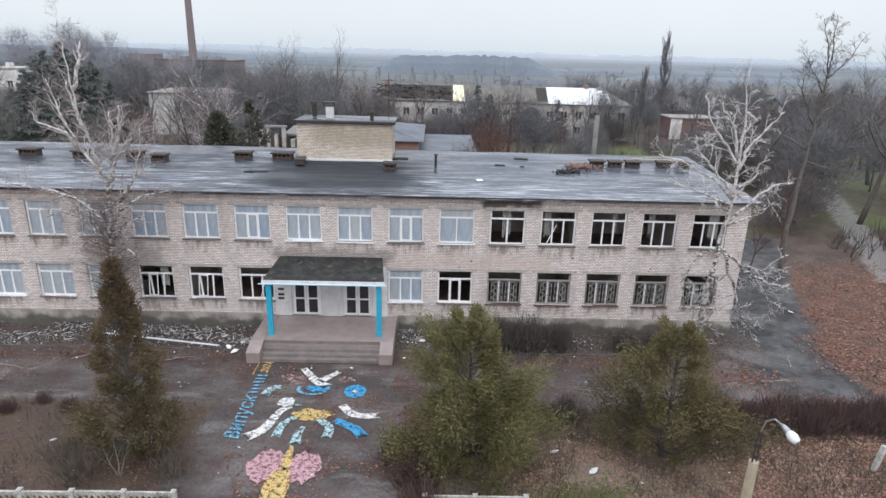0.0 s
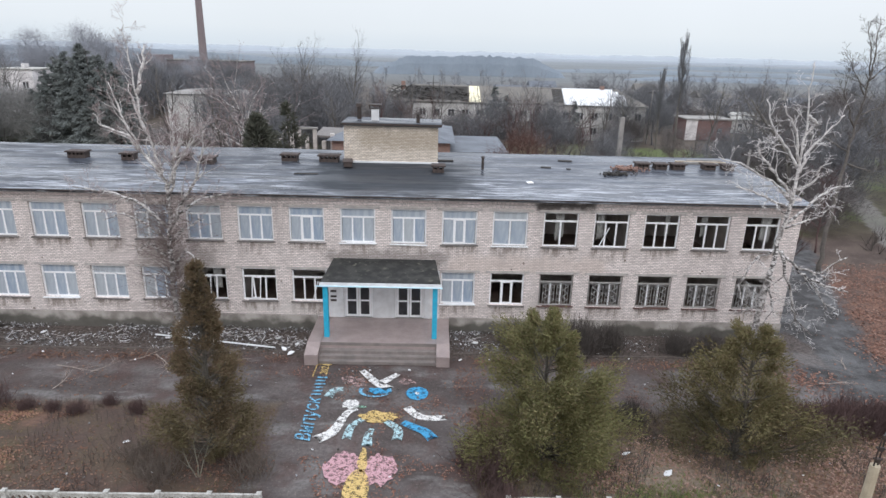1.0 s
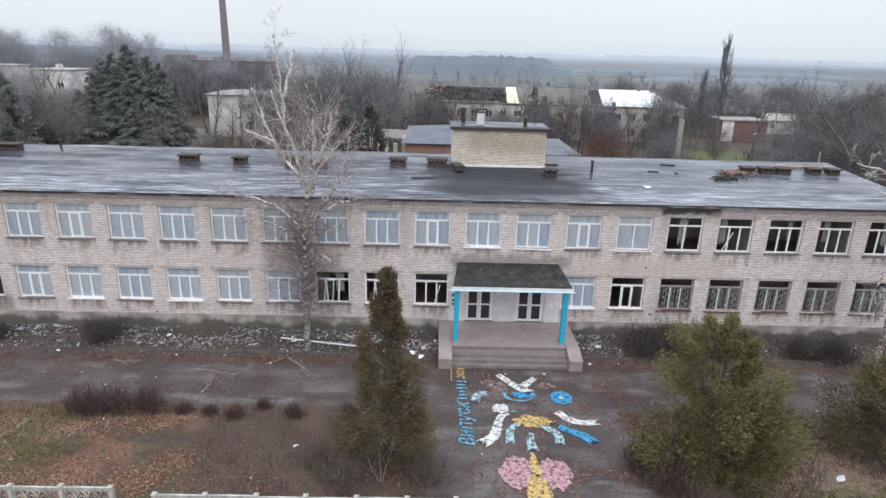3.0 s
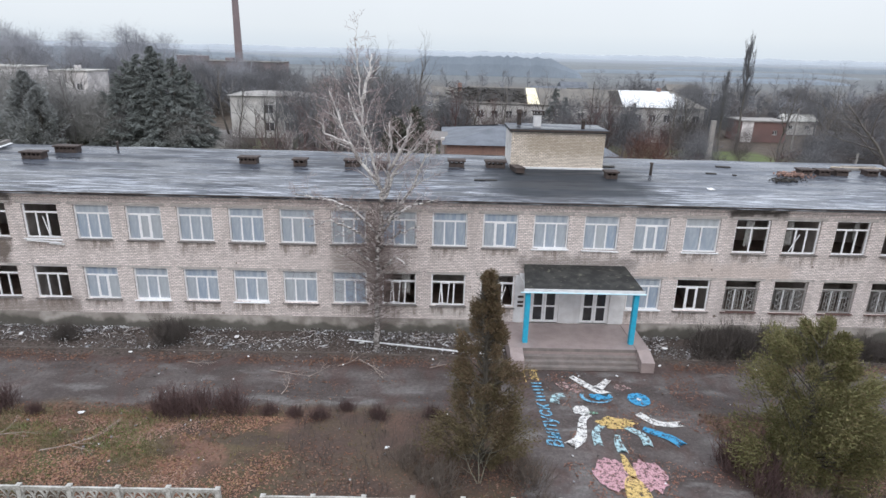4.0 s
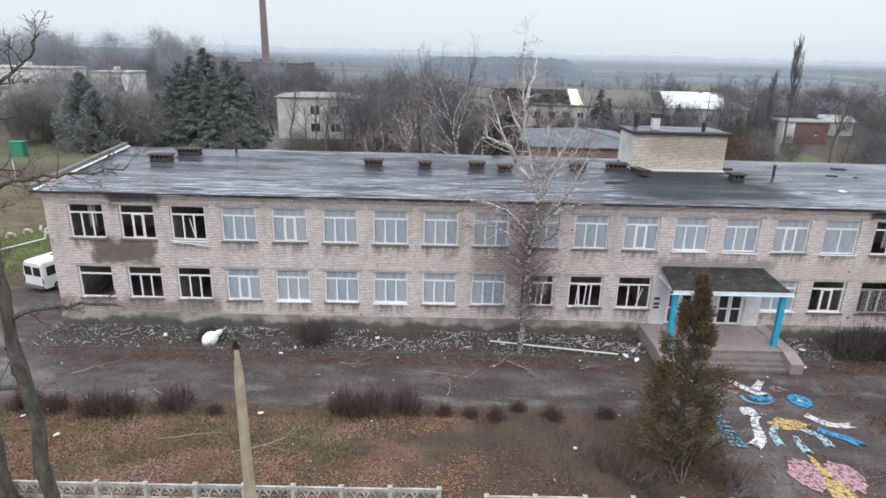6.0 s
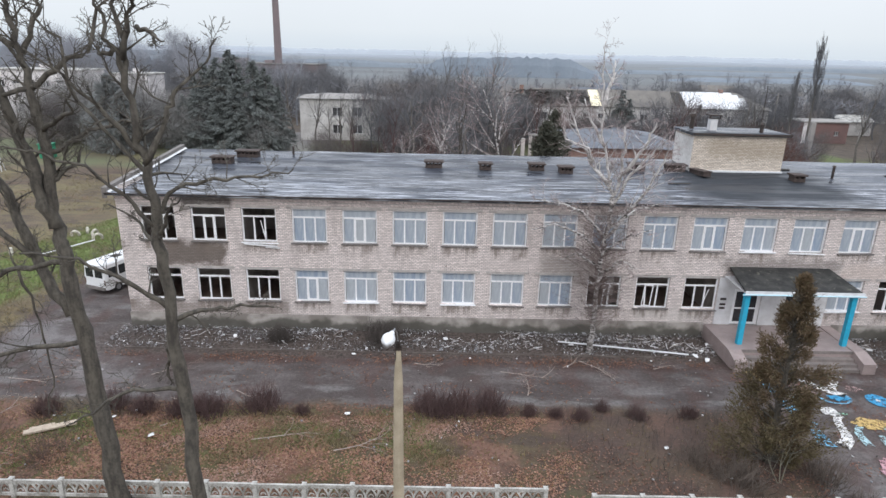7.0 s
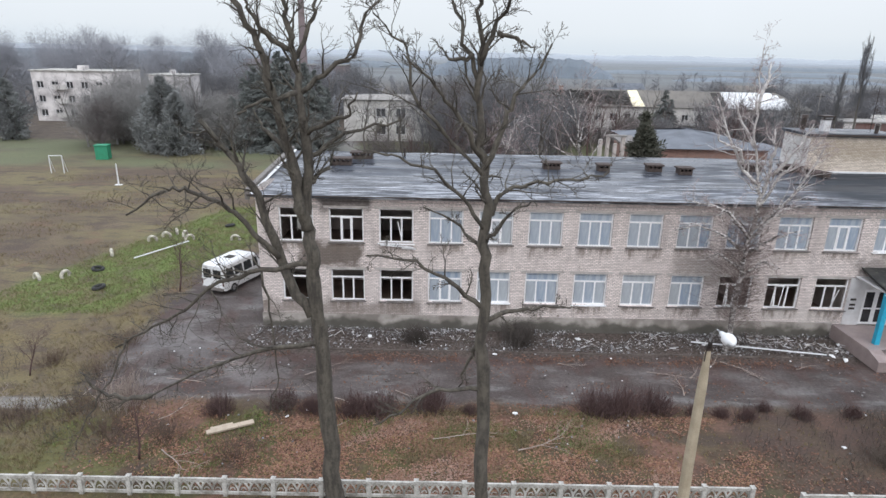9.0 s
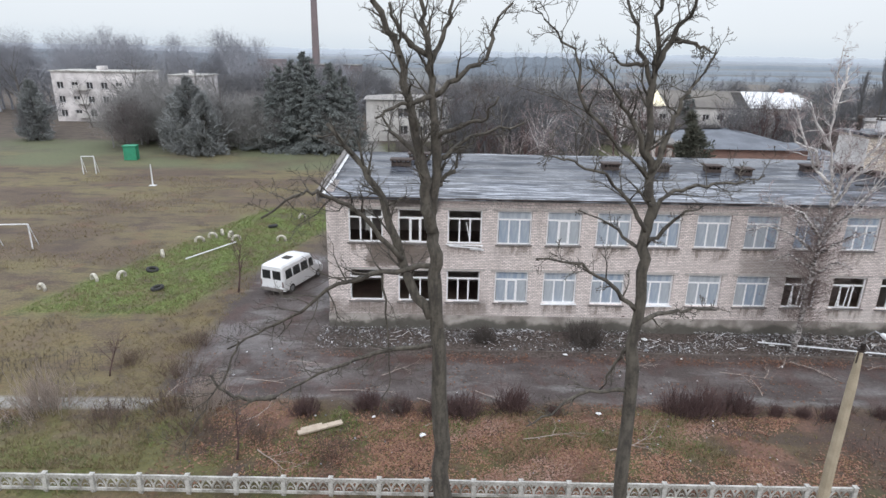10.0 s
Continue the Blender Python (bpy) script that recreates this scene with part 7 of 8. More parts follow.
spots = []
spots += [(-18.5, 27, 1.15), (-24.5, 48, 1.0), (-21, 60, 1.15), (-15, 62, 1.0), (-30, 70, 0.85), (-36, 71, 0.8), (-41, 74, 0.75), (-12, 55, 0.9), (16, 60, 0.9), (20, 66, 1.0), (26, 70, 0.9), (33, 74, 0.95), (-2, 75, 1.0), (4, 80, 1.0), (12, 84, 1.05), (38, 82, 0.9), (-58, 78, 1.15), (-66, 82, 1.1), (-75, 84, 1.1), (-84, 90, 1.1)]
spots += [(-95, 92, 1.0), (-108, 96, 0.8), (-117, 94, 0.75), (-50, 88, 1.2), (-70, 70, 0.8), (-90, 74, 0.85), (-62, 74, 0.7), (-125, 98, 1.2), (-102, 100, 1.25)]
for x, y, s in spots:
    put(oak, "bare_tree", "leafless grey-brown tree behind the school", x, y, s, "trees behind the school")
for i in range(18):
    y = rng.uniform(66, 104)
    x = rng.uniform(-1.0, 1.0) * (y * 0.75 + 50) - 15
    if -50 < x < -28 and y > 80 or -8 < x < 48 and 88 < y or -124 < x < -82 and y > 90:
        y -= 16
    put(oak, "bare_tree", "leafless grey-brown tree in the village", x, y, rng.uniform(0.6, 1.0), "village trees")
for i in range(30):
    x, y = rng.uniform(46, 84), rng.uniform(4, 66)
    if x - 0.45 * y < 41 and x - 0.45 * y > 35.5:
        continue
    put(bushy if i % 3 else oak, "bare_tree", "leafless brownish tree in the grove", x, y, rng.uniform(0.7, 1.05), "grove trees")
for x, y, s in ((48, 12, 1.1), (52, 28, 1.4), (46, 36, 1.3), (55, 44, 1.2), (58, 18, 1.4), (37, 46, 0.65), (62, 34, 1.2), (44, 54, 0.7), (68, 50, 1.3), (66, 24, 1.4), (52, 60, 1.1), (75, 62, 1.2), (60, 68, 1.0), (80, 40, 1.4)):
    put(oak, "bare_tree", "tall leafless tree beside the school drive", x, y, s, "trees by the drive")
spots = []
spots += [(9, 56, 1.2), (11.5, 58, 1.3), (14, 57, 1.3), (17, 59, 1.2), (20, 58, 1.2), (22.5, 61, 1.1), (6, 60, 1.0), (-6, 84, 1.0), (2, 86, 1.1), (8, 87, 0.9), (15, 86, 1.0), (22, 85, 1.1), (29, 86, 1.0), (34, 87, 1.0), (40, 86, 1.1), (46, 86, 1.1), (-68, 71, 1.0), (-65, 73, 1.1), (-73, 71, 1.0), (-79, 72, 1.0)]
spots += [(-83, 73, 1.1), (-75, 74, 1.1), (-90, 70, 1.0), (-27, 38, 0.95), (-20, 36, 1.0), (-14, 30, 0.9), (-22, 42, 1.0), (-28, 54, 1.1), (-18, 48, 1.05), (-23, 30, 0.8), (14, 30, 0.75), (17, 36, 0.85), (20, 32, 0.8), (11, 36, 0.8), (23, 40, 0.9), (-33, 52, 0.8), (28, 50, 0.9)]
spots += [(24, 56, 1.0), (8, 62, 0.9), (32, 38, 0.9), (35, 34, 0.9), (40, 44, 0.9), (48, 48, 0.9), (-10, 66, 0.9), (45, 28, 0.9), (38, 18, 0.75), (32, 12, 0.6), (50, 40, 0.9), (54, 52, 0.9)]
for x, y, s in spots:
    put(field_misty if x < -55 else misty if int(x + y) % 3 == 0 else bushy, "bare_bush", "leafless bushy tree with fine brownish twigs", x, y, s, "bushy bare trees")
for x, y, s in ((-14.5, 27.0, 1.35), (-22.2, 40, 1.1), (-17.5, 33, 0.9), (-25, 34, 0.85), (57, 14, 1.2)):
    put(slim, "birch", "slender bare white birch behind the school", x, y, s, "birches behind the school")
put(poplar, "poplar", "tall narrow leafless poplar", 47.6, 79.0, 0.98, "poplars")
put(poplar, "poplar", "smaller narrow leafless poplar beside another", 44.6, 80.0, 0.74, "poplars")
RUST_TWIG = surface("rusty_twigs", (0.125, 0.058, 0.042), (0.09, 0.048, 0.038), 0.6, 0.9)
rust = hazy_tree_meshes(171, 9.5, 2.7, 5200, RUST_TWIG, 0.1)
plant("bare_tree", "rust-brown bushy tree close behind the roof", "tree", rust, Matrix.Translation((11.1, 22.2, 0)))
# tall hazy wood beyond the field
for i in range(56):
    x = -155 + 100 * (i + rng.random()) / 56
    y = rng.uniform(124, 150)
    put(lofty, "bare_tree", "tall leafless tree in the misty wood beyond the field", x, y, rng.uniform(0.8, 1.22) * (0.66 if x > -86 else 1.0), "tall trees beyond the field")
for i in range(34):
    x, y = -92 + 42 * rng.random(), rng.uniform(108, 165)
    put(misty, "bare_tree", "leafless tree before the old factory", x, y, rng.uniform(1.0, 1.5), "trees before the factory")
# dense village trees and thickets
for i in range(80):
    y = rng.uniform(58, 108)
    x = rng.uniform(-1.0, 1.0) * (y * 0.72 + 42) - 12
    if -50 < x < -26 and y > 70 or -10 < x < 50 and y > 86 or -124 < x < -80 and y > 88 or x < -44 and y < 66 or -38 < x + 0.2 * y < -27:
        continue
    put((misty, brownish, thick)[i % 3], "bare_tree", "dense grey-brown leafless tree in the village", x, y, rng.uniform(0.7, 1.15), "dense village trees")
for i in range(60):
    x, y = rng.uniform(40, 92), rng.uniform(10, 84)
    if 34.5 < x - 0.45 * y < 41.5 or x < 55 and y > 72:
        continue
    put((brownish, thick, misty)[i % 3], "bare_tree", "dense brown leafless tree in the grove", x, y, rng.uniform(0.8, 1.25), "dense grove trees")
for i in range(15):
    x = -8 + 56 * (i + rng.random()) / 15
    put((thick, brownish)[i % 4 == 0], "bare_bush", "tangled brown thicket before the apartment building", x, rng.uniform(80, 88), rng.uniform(0.7, 1.1), "thickets by the apartments")
for i in range(24):
    x = -62 - 28 * (i + rng.random()) / 24
    put((thick_grey, field_misty)[i % 2], "bare_bush", "dense leafless thicket at the field's far edge", x, rng.uniform(72, 90), rng.uniform(0.8, 1.25) * (0.5 if x < -92 else 1.0), "thickets beyond the field")
for x, y, s in ((-84, 81, 1.4), (-88, 85, 1.5), (-85.5, 79, 1.25), (-80, 82, 1.3)):
    put(field_misty, "bare_tree", "tall misty leafless tree at the field's far corner", x, y, s, "round trees beyond the field")
for x, y, s in ((-29, 66, 1.1), (-13, 70, 1.2), (-8, 72, 1.1), (-20, 82, 1.5), (-36, 96, 1.4), (-16, 90, 1.5), (-26, 92, 1.6)):
    put(misty, "bare_tree", "tall dense leafless tree near the white building", x, y, s, "trees by the white building")
for x, y, s in ((-71.5, 70.5, 1.05), (-76, 72, 1.2), (-68.5, 71.5, 1.15), (-82, 75, 1.3), (-89, 80, 1.3), (-78, 75, 1.2), (-85, 79, 1.2), (-65, 72, 1.15), (-62, 70, 0.9), (-51, 70, 0.9)):
    put(thick_grey, "bare_tree", "round dense grey tree beyond the field", x, y, s * 1.25, "round trees beyond the field")
for x, y, s in ((-24.2, 75, 1.45), (-18.5, 66, 1.25), (-12.0, 78, 1.3)):
    put(oak, "bare_tree", "tall leafless tree near the white building", x, y, s, "trees by the white building")
for x, y, s in ((-47.5, 5.5, 0.55), (-50.5, -6.5, 0.34), (-41.5, -13.2, 0.42)):
    put(bushy, "sapling", "small bare sapling at the field's edge", x, y, s, "saplings")


def spruce_meshes(seed, h, r, count):
    rng = random.Random(seed)
    wood = Geo().tube([(0, 0, -0.1), (0, 0, h)], [0.2, 0.02], 7)
    tiers = []
    for i in range(int(h * 7)):
        f = (i + rng.random()) / (h * 7)
        a, z = rng.uniform(0, 2 * math.pi), 0.5 + (h - 0.6) * f
        ln = r * (1 - f) ** 0.85 * rng.uniform(0.75, 1.1) + 0.15
        tip = Vector((math.cos(a) * ln, math.sin(a) * ln, z - ln * 0.22))
        wood.tube([(0, 0, z), tip], [0.03, 0.008], 3, cap=False)
        tiers.append((Vector((0, 0, z)), tip, ln))

    def inside(q):
        a, b, ln = tiers[q.randrange(len(tiers))]
        f = q.random() ** 0.55
        p = a.lerp(b, f) + Vector((q.gauss(0, 0.12), q.gauss(0, 0.12), q.gauss(0, 0.06))) * ln * 0.6
        return p, unit(b - a)

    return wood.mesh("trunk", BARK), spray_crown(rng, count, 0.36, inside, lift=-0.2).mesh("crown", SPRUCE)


spruce = [spruce_meshes(70 + i, 13.0, 4.0, 12000) for i in range(3)]
for x, y, s in ((-57.5, 62, 1.02), (-54.6, 60, 1.16), (-52.2, 62, 1.22), (-50.2, 63, 1.12), (-60.5, 66, 0.9), (-54, 67, 1.15), (-48.6, 64, 0.98), (-57, 58, 0.8), (-51, 57, 0.85), (-48.3, 60, 0.85), (-59.8, 59, 0.72), (-55.6, 64, 1.1), (-53.0, 58.4, 0.95), (-47.2, 66, 0.8)):
    k_ = 1.12 if y < 63 else 1.06
    put(spruce, "spruce", "dark grey-green spruce in a dense stand", -18 + (x + 18) * k_, -37 + (y + 37) * k_, s * k_ * 0.93, "spruces")
for x, y, h, r_ in ((-11.8, 16.6, 11.1, 2.0), (-10.3, 21.0, 11.8, 1.3)):
    juniper("evergreen_tree", "dark dense evergreen close behind the school", (x, y, 0), h, lambda f: r_ * min(1.0, (1 - f) * 2.4) ** 0.6 + 0.1, int(h * 7), JUNIPER_DARK, 12000 if r_ > 1.4 else 5000, 0.3, bare=0.0 if r_ > 1.4 else 0.5)
for x, y, s in ((14, 86, 0.8), (17, 90, 0.7), (30, 88, 0.6)):
    put(spruce, "spruce", "small dark spruce behind the school roof", x, y, s, "spruces")

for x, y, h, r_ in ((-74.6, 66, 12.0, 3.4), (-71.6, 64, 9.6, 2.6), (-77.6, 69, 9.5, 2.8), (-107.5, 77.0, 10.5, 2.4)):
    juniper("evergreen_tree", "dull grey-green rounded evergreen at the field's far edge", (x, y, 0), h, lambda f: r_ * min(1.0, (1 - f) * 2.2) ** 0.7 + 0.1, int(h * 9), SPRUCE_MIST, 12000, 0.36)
for x, y, s in ((-42.4, 71, 0.88), (-38.2, 72, 0.9), (-36.0, 72.5, 0.7)):
    put(oak, "bare_tree", "leafless tree standing before the white building", x, y, s, "trees by the white building")
for i in range(46):
    x, y = rng.uniform(-32, 4), rng.uniform(56, 106)
    if -38 < x + 0.2 * y < -27 or x > -14 and y > 62:
        continue
    put((brownish, misty, bushy)[i % 3], "bare_tree", "tall reddish-grey leafless tree in the village", x, y, rng.uniform(1.0, 1.55), "village wood")
for i in range(70):
    x, y = rng.uniform(44, 135), rng.uniform(70, 150)
    if x < 74 and y < 104:
        continue
    put((brownish, misty)[i % 2], "bare_tree", "dense dark leafless tree on the village's edge", x, y, rng.uniform(0.8, 1.3), "village edge trees")
# far woods in one object: many leafless crowns
rng = random.Random(23)
g = Geo()
def far_crown(x, y, h):
    n_b = 18
    g.tube([(x, y, 0), (x, y, h * 0.75)], [0.25, 0.08], 3, cap=False)
    for _ in range(n_b):
        z = h * rng.uniform(0.18, 0.8)
        a = rng.uniform(0, 2 * math.pi)
        r_ = h * 0.34 * rng.uniform(0.4, 1.0)
        p = Vector((x, y, z))
        q = p + Vector((math.cos(a) * r_, math.sin(a) * r_, h * rng.uniform(0.08, 0.24)))
        g.tube([p, q], [0.10, 0.04], 3, cap=False)
        for _ in range(3):
            b = p.lerp(q, rng.uniform(0.4, 1.0))
            g.tube([b, b + Vector((rng.gauss(0, 0.09), rng.gauss(0, 0.09), rng.uniform(0.02, 0.13))) * h], [0.055, 0.02], 3, cap=False)


for i in range(430):
    y = 104 + 230 * rng.random() ** 1.6
    x = rng.uniform(-1.15, 1.15) * (y * 0.95 + 60) - 10
    if y < 180 and -100 < x < -62 or y < 125 and -124 < x < -80:
        continue
    far_crown(x, y, rng.uniform(4.5, 9.5) + (3.5 if x < -60 else 0) + (2 if 60 < x else 0))
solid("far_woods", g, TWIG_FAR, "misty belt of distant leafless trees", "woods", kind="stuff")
# far wooded rises on the plain, paler with the distance by haze painted into the colour
def wooded_rise(name, x0, x1, y0, h, mat, seed):
    g = Geo()
    k = min(900, int((x1 - x0) / 2.5))
    prev = None
    for i in range(k + 1):
        x = x0 + (x1 - x0) * i / k
        edge = min(1.0, min(i, k - i) / (0.18 * k))
        top = h * edge ** 0.6 * (0.80 + 0.2 * noise.noise((x * 0.012, seed, 0.5)) + 0.07 * noise.noise((x * 0.12, seed, 1.5)) + 0.08 * noise.noise((x * 0.6, seed, 2.5)))
        row = [(x, y0 - 6, -0.5), (x, y0 - 3, top * 0.6), (x, y0, max(top, 0.2)), (x, y0 + 8, -0.5)]
        if prev:
            for a in range(3):
                g.quad(prev[a], row[a], row[a + 1], prev[a + 1])
        prev = row
    solid(name, g, mat, "far wooded rise on the misty plain", "woods", kind="structure")


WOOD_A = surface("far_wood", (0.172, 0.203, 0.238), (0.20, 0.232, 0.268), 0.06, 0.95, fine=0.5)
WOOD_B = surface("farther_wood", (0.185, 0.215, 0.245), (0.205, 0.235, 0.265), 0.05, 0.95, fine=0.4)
# the farthest ridge is a haze-coloured band along the horizon
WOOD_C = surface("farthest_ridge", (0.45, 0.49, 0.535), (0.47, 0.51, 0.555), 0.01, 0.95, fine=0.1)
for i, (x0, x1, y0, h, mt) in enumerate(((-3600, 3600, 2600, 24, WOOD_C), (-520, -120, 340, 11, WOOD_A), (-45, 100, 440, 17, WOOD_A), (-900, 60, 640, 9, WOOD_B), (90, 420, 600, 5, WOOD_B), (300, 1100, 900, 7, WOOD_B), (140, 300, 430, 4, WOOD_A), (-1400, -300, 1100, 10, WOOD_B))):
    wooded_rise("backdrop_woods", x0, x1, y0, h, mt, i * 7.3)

# undergrowth behind the school
g = Geo()
rng = random.Random(29)
for i in range(5200):
    x, y = rng.uniform(-44, 66), rng.uniform(14, 76)
    if -16 < x < 17 and 31 < y < 55 or (-38 < x + 0.2 * y < -27 and y > 28) or x < -36 and y < 60:
        continue
    if noise.noise((x * 0.06, y * 0.06, 4.4)) < -0.02:
        continue
    hh = rng.uniform(0.8, 2.6)
    p = Vector((x, y, 0))
    for _ in range(4):
        g.tube([p, p + Vector((rng.gauss(0, 0.5), rng.gauss(0, 0.5), hh * rng.uniform(0.5, 1.1)))], [0.03, 0.008], 3, cap=False)
solid("undergrowth", g, TWIG, "tangled leafless undergrowth behind the school", "shrubs", kind="stuff")

# ---- painted forecourt ----
def paint(name, c, wear):
    n = Nodes(name)
    n.done(n.mix(n.m("MULTIPLY", n.noise(3.0, 4), 0.35), c, tuple(v * 0.6 for v in c)), 0.7)
    # worn through to the asphalt in flakes
    tr = n.t.nodes.new("ShaderNodeBsdfTransparent")
    mx = n.t.nodes.new("ShaderNodeMixShader")
    n.t.links.new(n.step(n.m("ADD", n.m("MULTIPLY", n.noise(4.5, 6, rough=0.7), 0.6), n.m("MULTIPLY", n.noise(16, 4), 0.4)), wear - 0.085, wear + 0.045), mx.inputs[0])
    n.t.links.new(n.b.outputs[0], mx.inputs[1])
    n.t.links.new(tr.outputs[0], mx.inputs[2])
    n.t.links.new(mx.outputs[0], n.out.inputs[0])
    return n.mat


P_WHITE, P_CYAN, P_BLUE = paint("white_road_paint", (0.74, 0.73, 0.71), 0.555), paint("pale_cyan_paint", (0.42, 0.60, 0.64), 0.535), paint("blue_road_paint", (0.05, 0.31, 0.55), 0.56)
P_SKY, P_YELLOW, P_PINK = paint("sky_blue_paint", (0.17, 0.43, 0.62), 0.535), paint("yellow_road_paint", (0.62, 0.44, 0.17), 0.545), paint("pink_road_paint", (0.53, 0.31, 0.34), 0.545)
P_GREEN, P_ROSE = paint("green_road_paint", (0.25, 0.46, 0.34), 0.50), paint("faded_rose_paint", (0.42, 0.29, 0.275), 0.48)
art = thing("forecourt_painting", "worn colourful painting of a dove, ribbons and flowers on the asphalt", "ground painting")
ART_Z = 0.035


def blob(cx, cy, rx, ry, k=40, wob=0.06, seed=0):
    """A flat painted shape with an uneven outline."""
    r = random.Random(seed)
    g = Geo()
    ring = [(cx + rx * math.cos(2 * math.pi * i / k) * (1 + r.uniform(-wob, wob)), cy + ry * math.sin(2 * math.pi * i / k) * (1 + r.uniform(-wob, wob))) for i in range(k)]
    return g.prism(ring, ART_Z - 0.01, ART_Z)


def ribbon(pts, w0, w1):
    """A painted band along points, from one width to another, with a notched end."""
    p = [Vector((x, y, 0)) for x, y in pts]
    fine = []
    for i in range(len(p) - 1):
        a, b, c, d = p[max(i - 1, 0)], p[i], p[i + 1], p[min(i + 2, len(p) - 1)]
        for s in range(6):
            t = s / 6
            fine.append(0.5 * (2 * b + (c - a) * t + (2 * a - 5 * b + 4 * c - d) * t * t + (3 * b - a - 3 * c + d) * t ** 3))
    fine.append(p[-1])
    g = Geo()
    k = len(fine)
    left, right = [], []
    for i, q in enumerate(fine):
        d = unit(fine[min(i + 1, k - 1)] - fine[max(i - 1, 0)])
        s = Vector((-d.y, d.x, 0)) * (w0 + (w1 - w0) * i / (k - 1)) / 2
        left.append(q + s)
        right.append(q - s)
    tip = fine[-1] - unit(fine[-1] - fine[-2]) * w1 * 0.5
    for i in range(k - 1):
        for z in (ART_Z,):
            if i == k - 2:
                g.tri((*left[i].xy, z), (*right[i].xy, z), (*tip.xy, z))
                g.tri((*left[i].xy, z), (*tip.xy, z), (*left[i + 1].xy, z))
                g.tri((*right[i].xy, z), (*right[i + 1].xy, z), (*tip.xy, z))
            else:
                g.quad((*left[i].xy, z), (*right[i].xy, z), (*right[i + 1].xy, z), (*left[i + 1].xy, z))
    return g


part("ribbon", ribbon([(-0.55, -8.75), (-1.0, -9.1), (-1.25, -10.0), (-1.5, -10.7), (-2.1, -11.25)], 0.28, 0.62), P_WHITE, art)
part("ribbon", ribbon([(1.85, -8.55), (2.35, -9.2), (2.9, -9.45), (3.75, -9.35)], 0.45, 0.42), P_WHITE, art)
part("ribbon", ribbon([(1.7, -9.8), (2.3, -10.2), (2.75, -10.5), (3.15, -11.1)], 0.4, 0.55), P_BLUE, art)
part("ribbon", ribbon([(-0.2, -9.6), (-0.65, -10.2), (-0.75, -11.2)], 0.3, 0.42), P_CYAN, art)
part("ribbon", ribbon([(0.32, -10.35), (0.2, -10.9), (0.22, -11.7)], 0.22, 0.5), P_CYAN, art)
part("ribbon", ribbon([(0.85, -9.7), (1.4, -10.2), (1.55, -10.6), (1.5, -11.2)], 0.35, 0.45), P_CYAN, art)
part("ribbon", ribbon([(-1.5, -6.95), (-1.95, -7.1), (-2.15, -7.8)], 0.35, 0.5), P_CYAN, art)
part("star", blob(0.45, -9.35, 0.95, 0.42, 26, 0.3, 2), P_YELLOW, art)
part("star", blob(-0.9, -8.35, 0.42, 0.42, 18, 0.3, 3), P_WHITE, art)
part("leaf", blob(-0.45, -8.55, 0.35, 0.12, 16, 0.2, 4), P_GREEN, art)
part("dove_body", ribbon([(-0.75, -5.05), (-0.35, -5.6), (0.15, -6.3), (0.9, -6.9)], 0.35, 0.55), P_WHITE, art)
part("dove_wing", ribbon([(0.35, -6.35), (0.75, -5.9), (1.25, -5.3)], 0.55, 0.3), P_WHITE, art)
g = Geo()
for i in range(26):
    a0, a1 = math.radians(150 + i * 9), math.radians(150 + (i + 1) * 9)
    f = lambda a, q: (0.15 + 0.85 * q * math.cos(a), -7.05 + 0.62 * q * math.sin(a), ART_Z - 0.004)
    g.quad(f(a0, 1.0), f(a1, 1.0), f(a1, 0.78), f(a0, 0.78))
part("globe_ring", g, P_SKY, art)
part("globe", blob(0.35, -7.05, 0.6, 0.3, 24, 0.35, 9), P_BLUE, art)
part("disc", blob(2.3, -7.25, 0.56, 0.62, 40, 0.05, 5), P_BLUE, art, "bright blue round disc")
part("disc_mark", Geo().prism([(2.3 + 0.13 * math.cos(i), -7.25 + 0.13 * math.sin(i)) for i in range(6)], ART_Z, ART_Z + 0.003), P_WHITE, art)
part("flower", blob(-1.35, -6.05, 0.38, 0.4, 20, 0.25, 11), P_ROSE, art)
part("flower", blob(-0.75, -6.3, 0.42, 0.42, 20, 0.25, 12), P_ROSE, art)
part("flower", blob(1.75, -6.1, 0.4, 0.32, 20, 0.25, 13), P_ROSE, art)
part("butterfly_wing", blob(-0.65, -13.1, 0.75, 1.05, 30, 0.12, 14), P_PINK, art, "large pink wing shape")
part("butterfly_wing", blob(0.85, -13.2, 0.7, 1.0, 30, 0.2, 15), P_PINK, art)
part("figure", Geo().prism([(0.05, -11.75), (0.22, -11.85), (0.38, -12.9), (0.3, -13.4), (0.1, -13.4), (-0.08, -12.8)], ART_Z - 0.006, ART_Z + 0.004), P_YELLOW, art)
part("figure", Geo().prism([(0.08 + 0.52 * math.cos(i * 0.35), -14.5 + 1.3 * math.sin(i * 0.35)) for i in range(18)], ART_Z - 0.006, ART_Z + 0.004), P_YELLOW, art)


def lettering(txt, size, at, mat, label):
    cu = bpy.data.curves.new("lettering", "FONT")
    cu.body, cu.size, cu.extrude, cu.offset, cu.shear = txt, size, 0.002, 0.008, 0.25
    tmp = bpy.data.objects.new("lettering", cu)
    me = bpy.data.meshes.new_from_object(tmp)
    bpy.data.objects.remove(tmp)
    me.materials.append(mat)
    part("lettering", me, None, art, label, at)


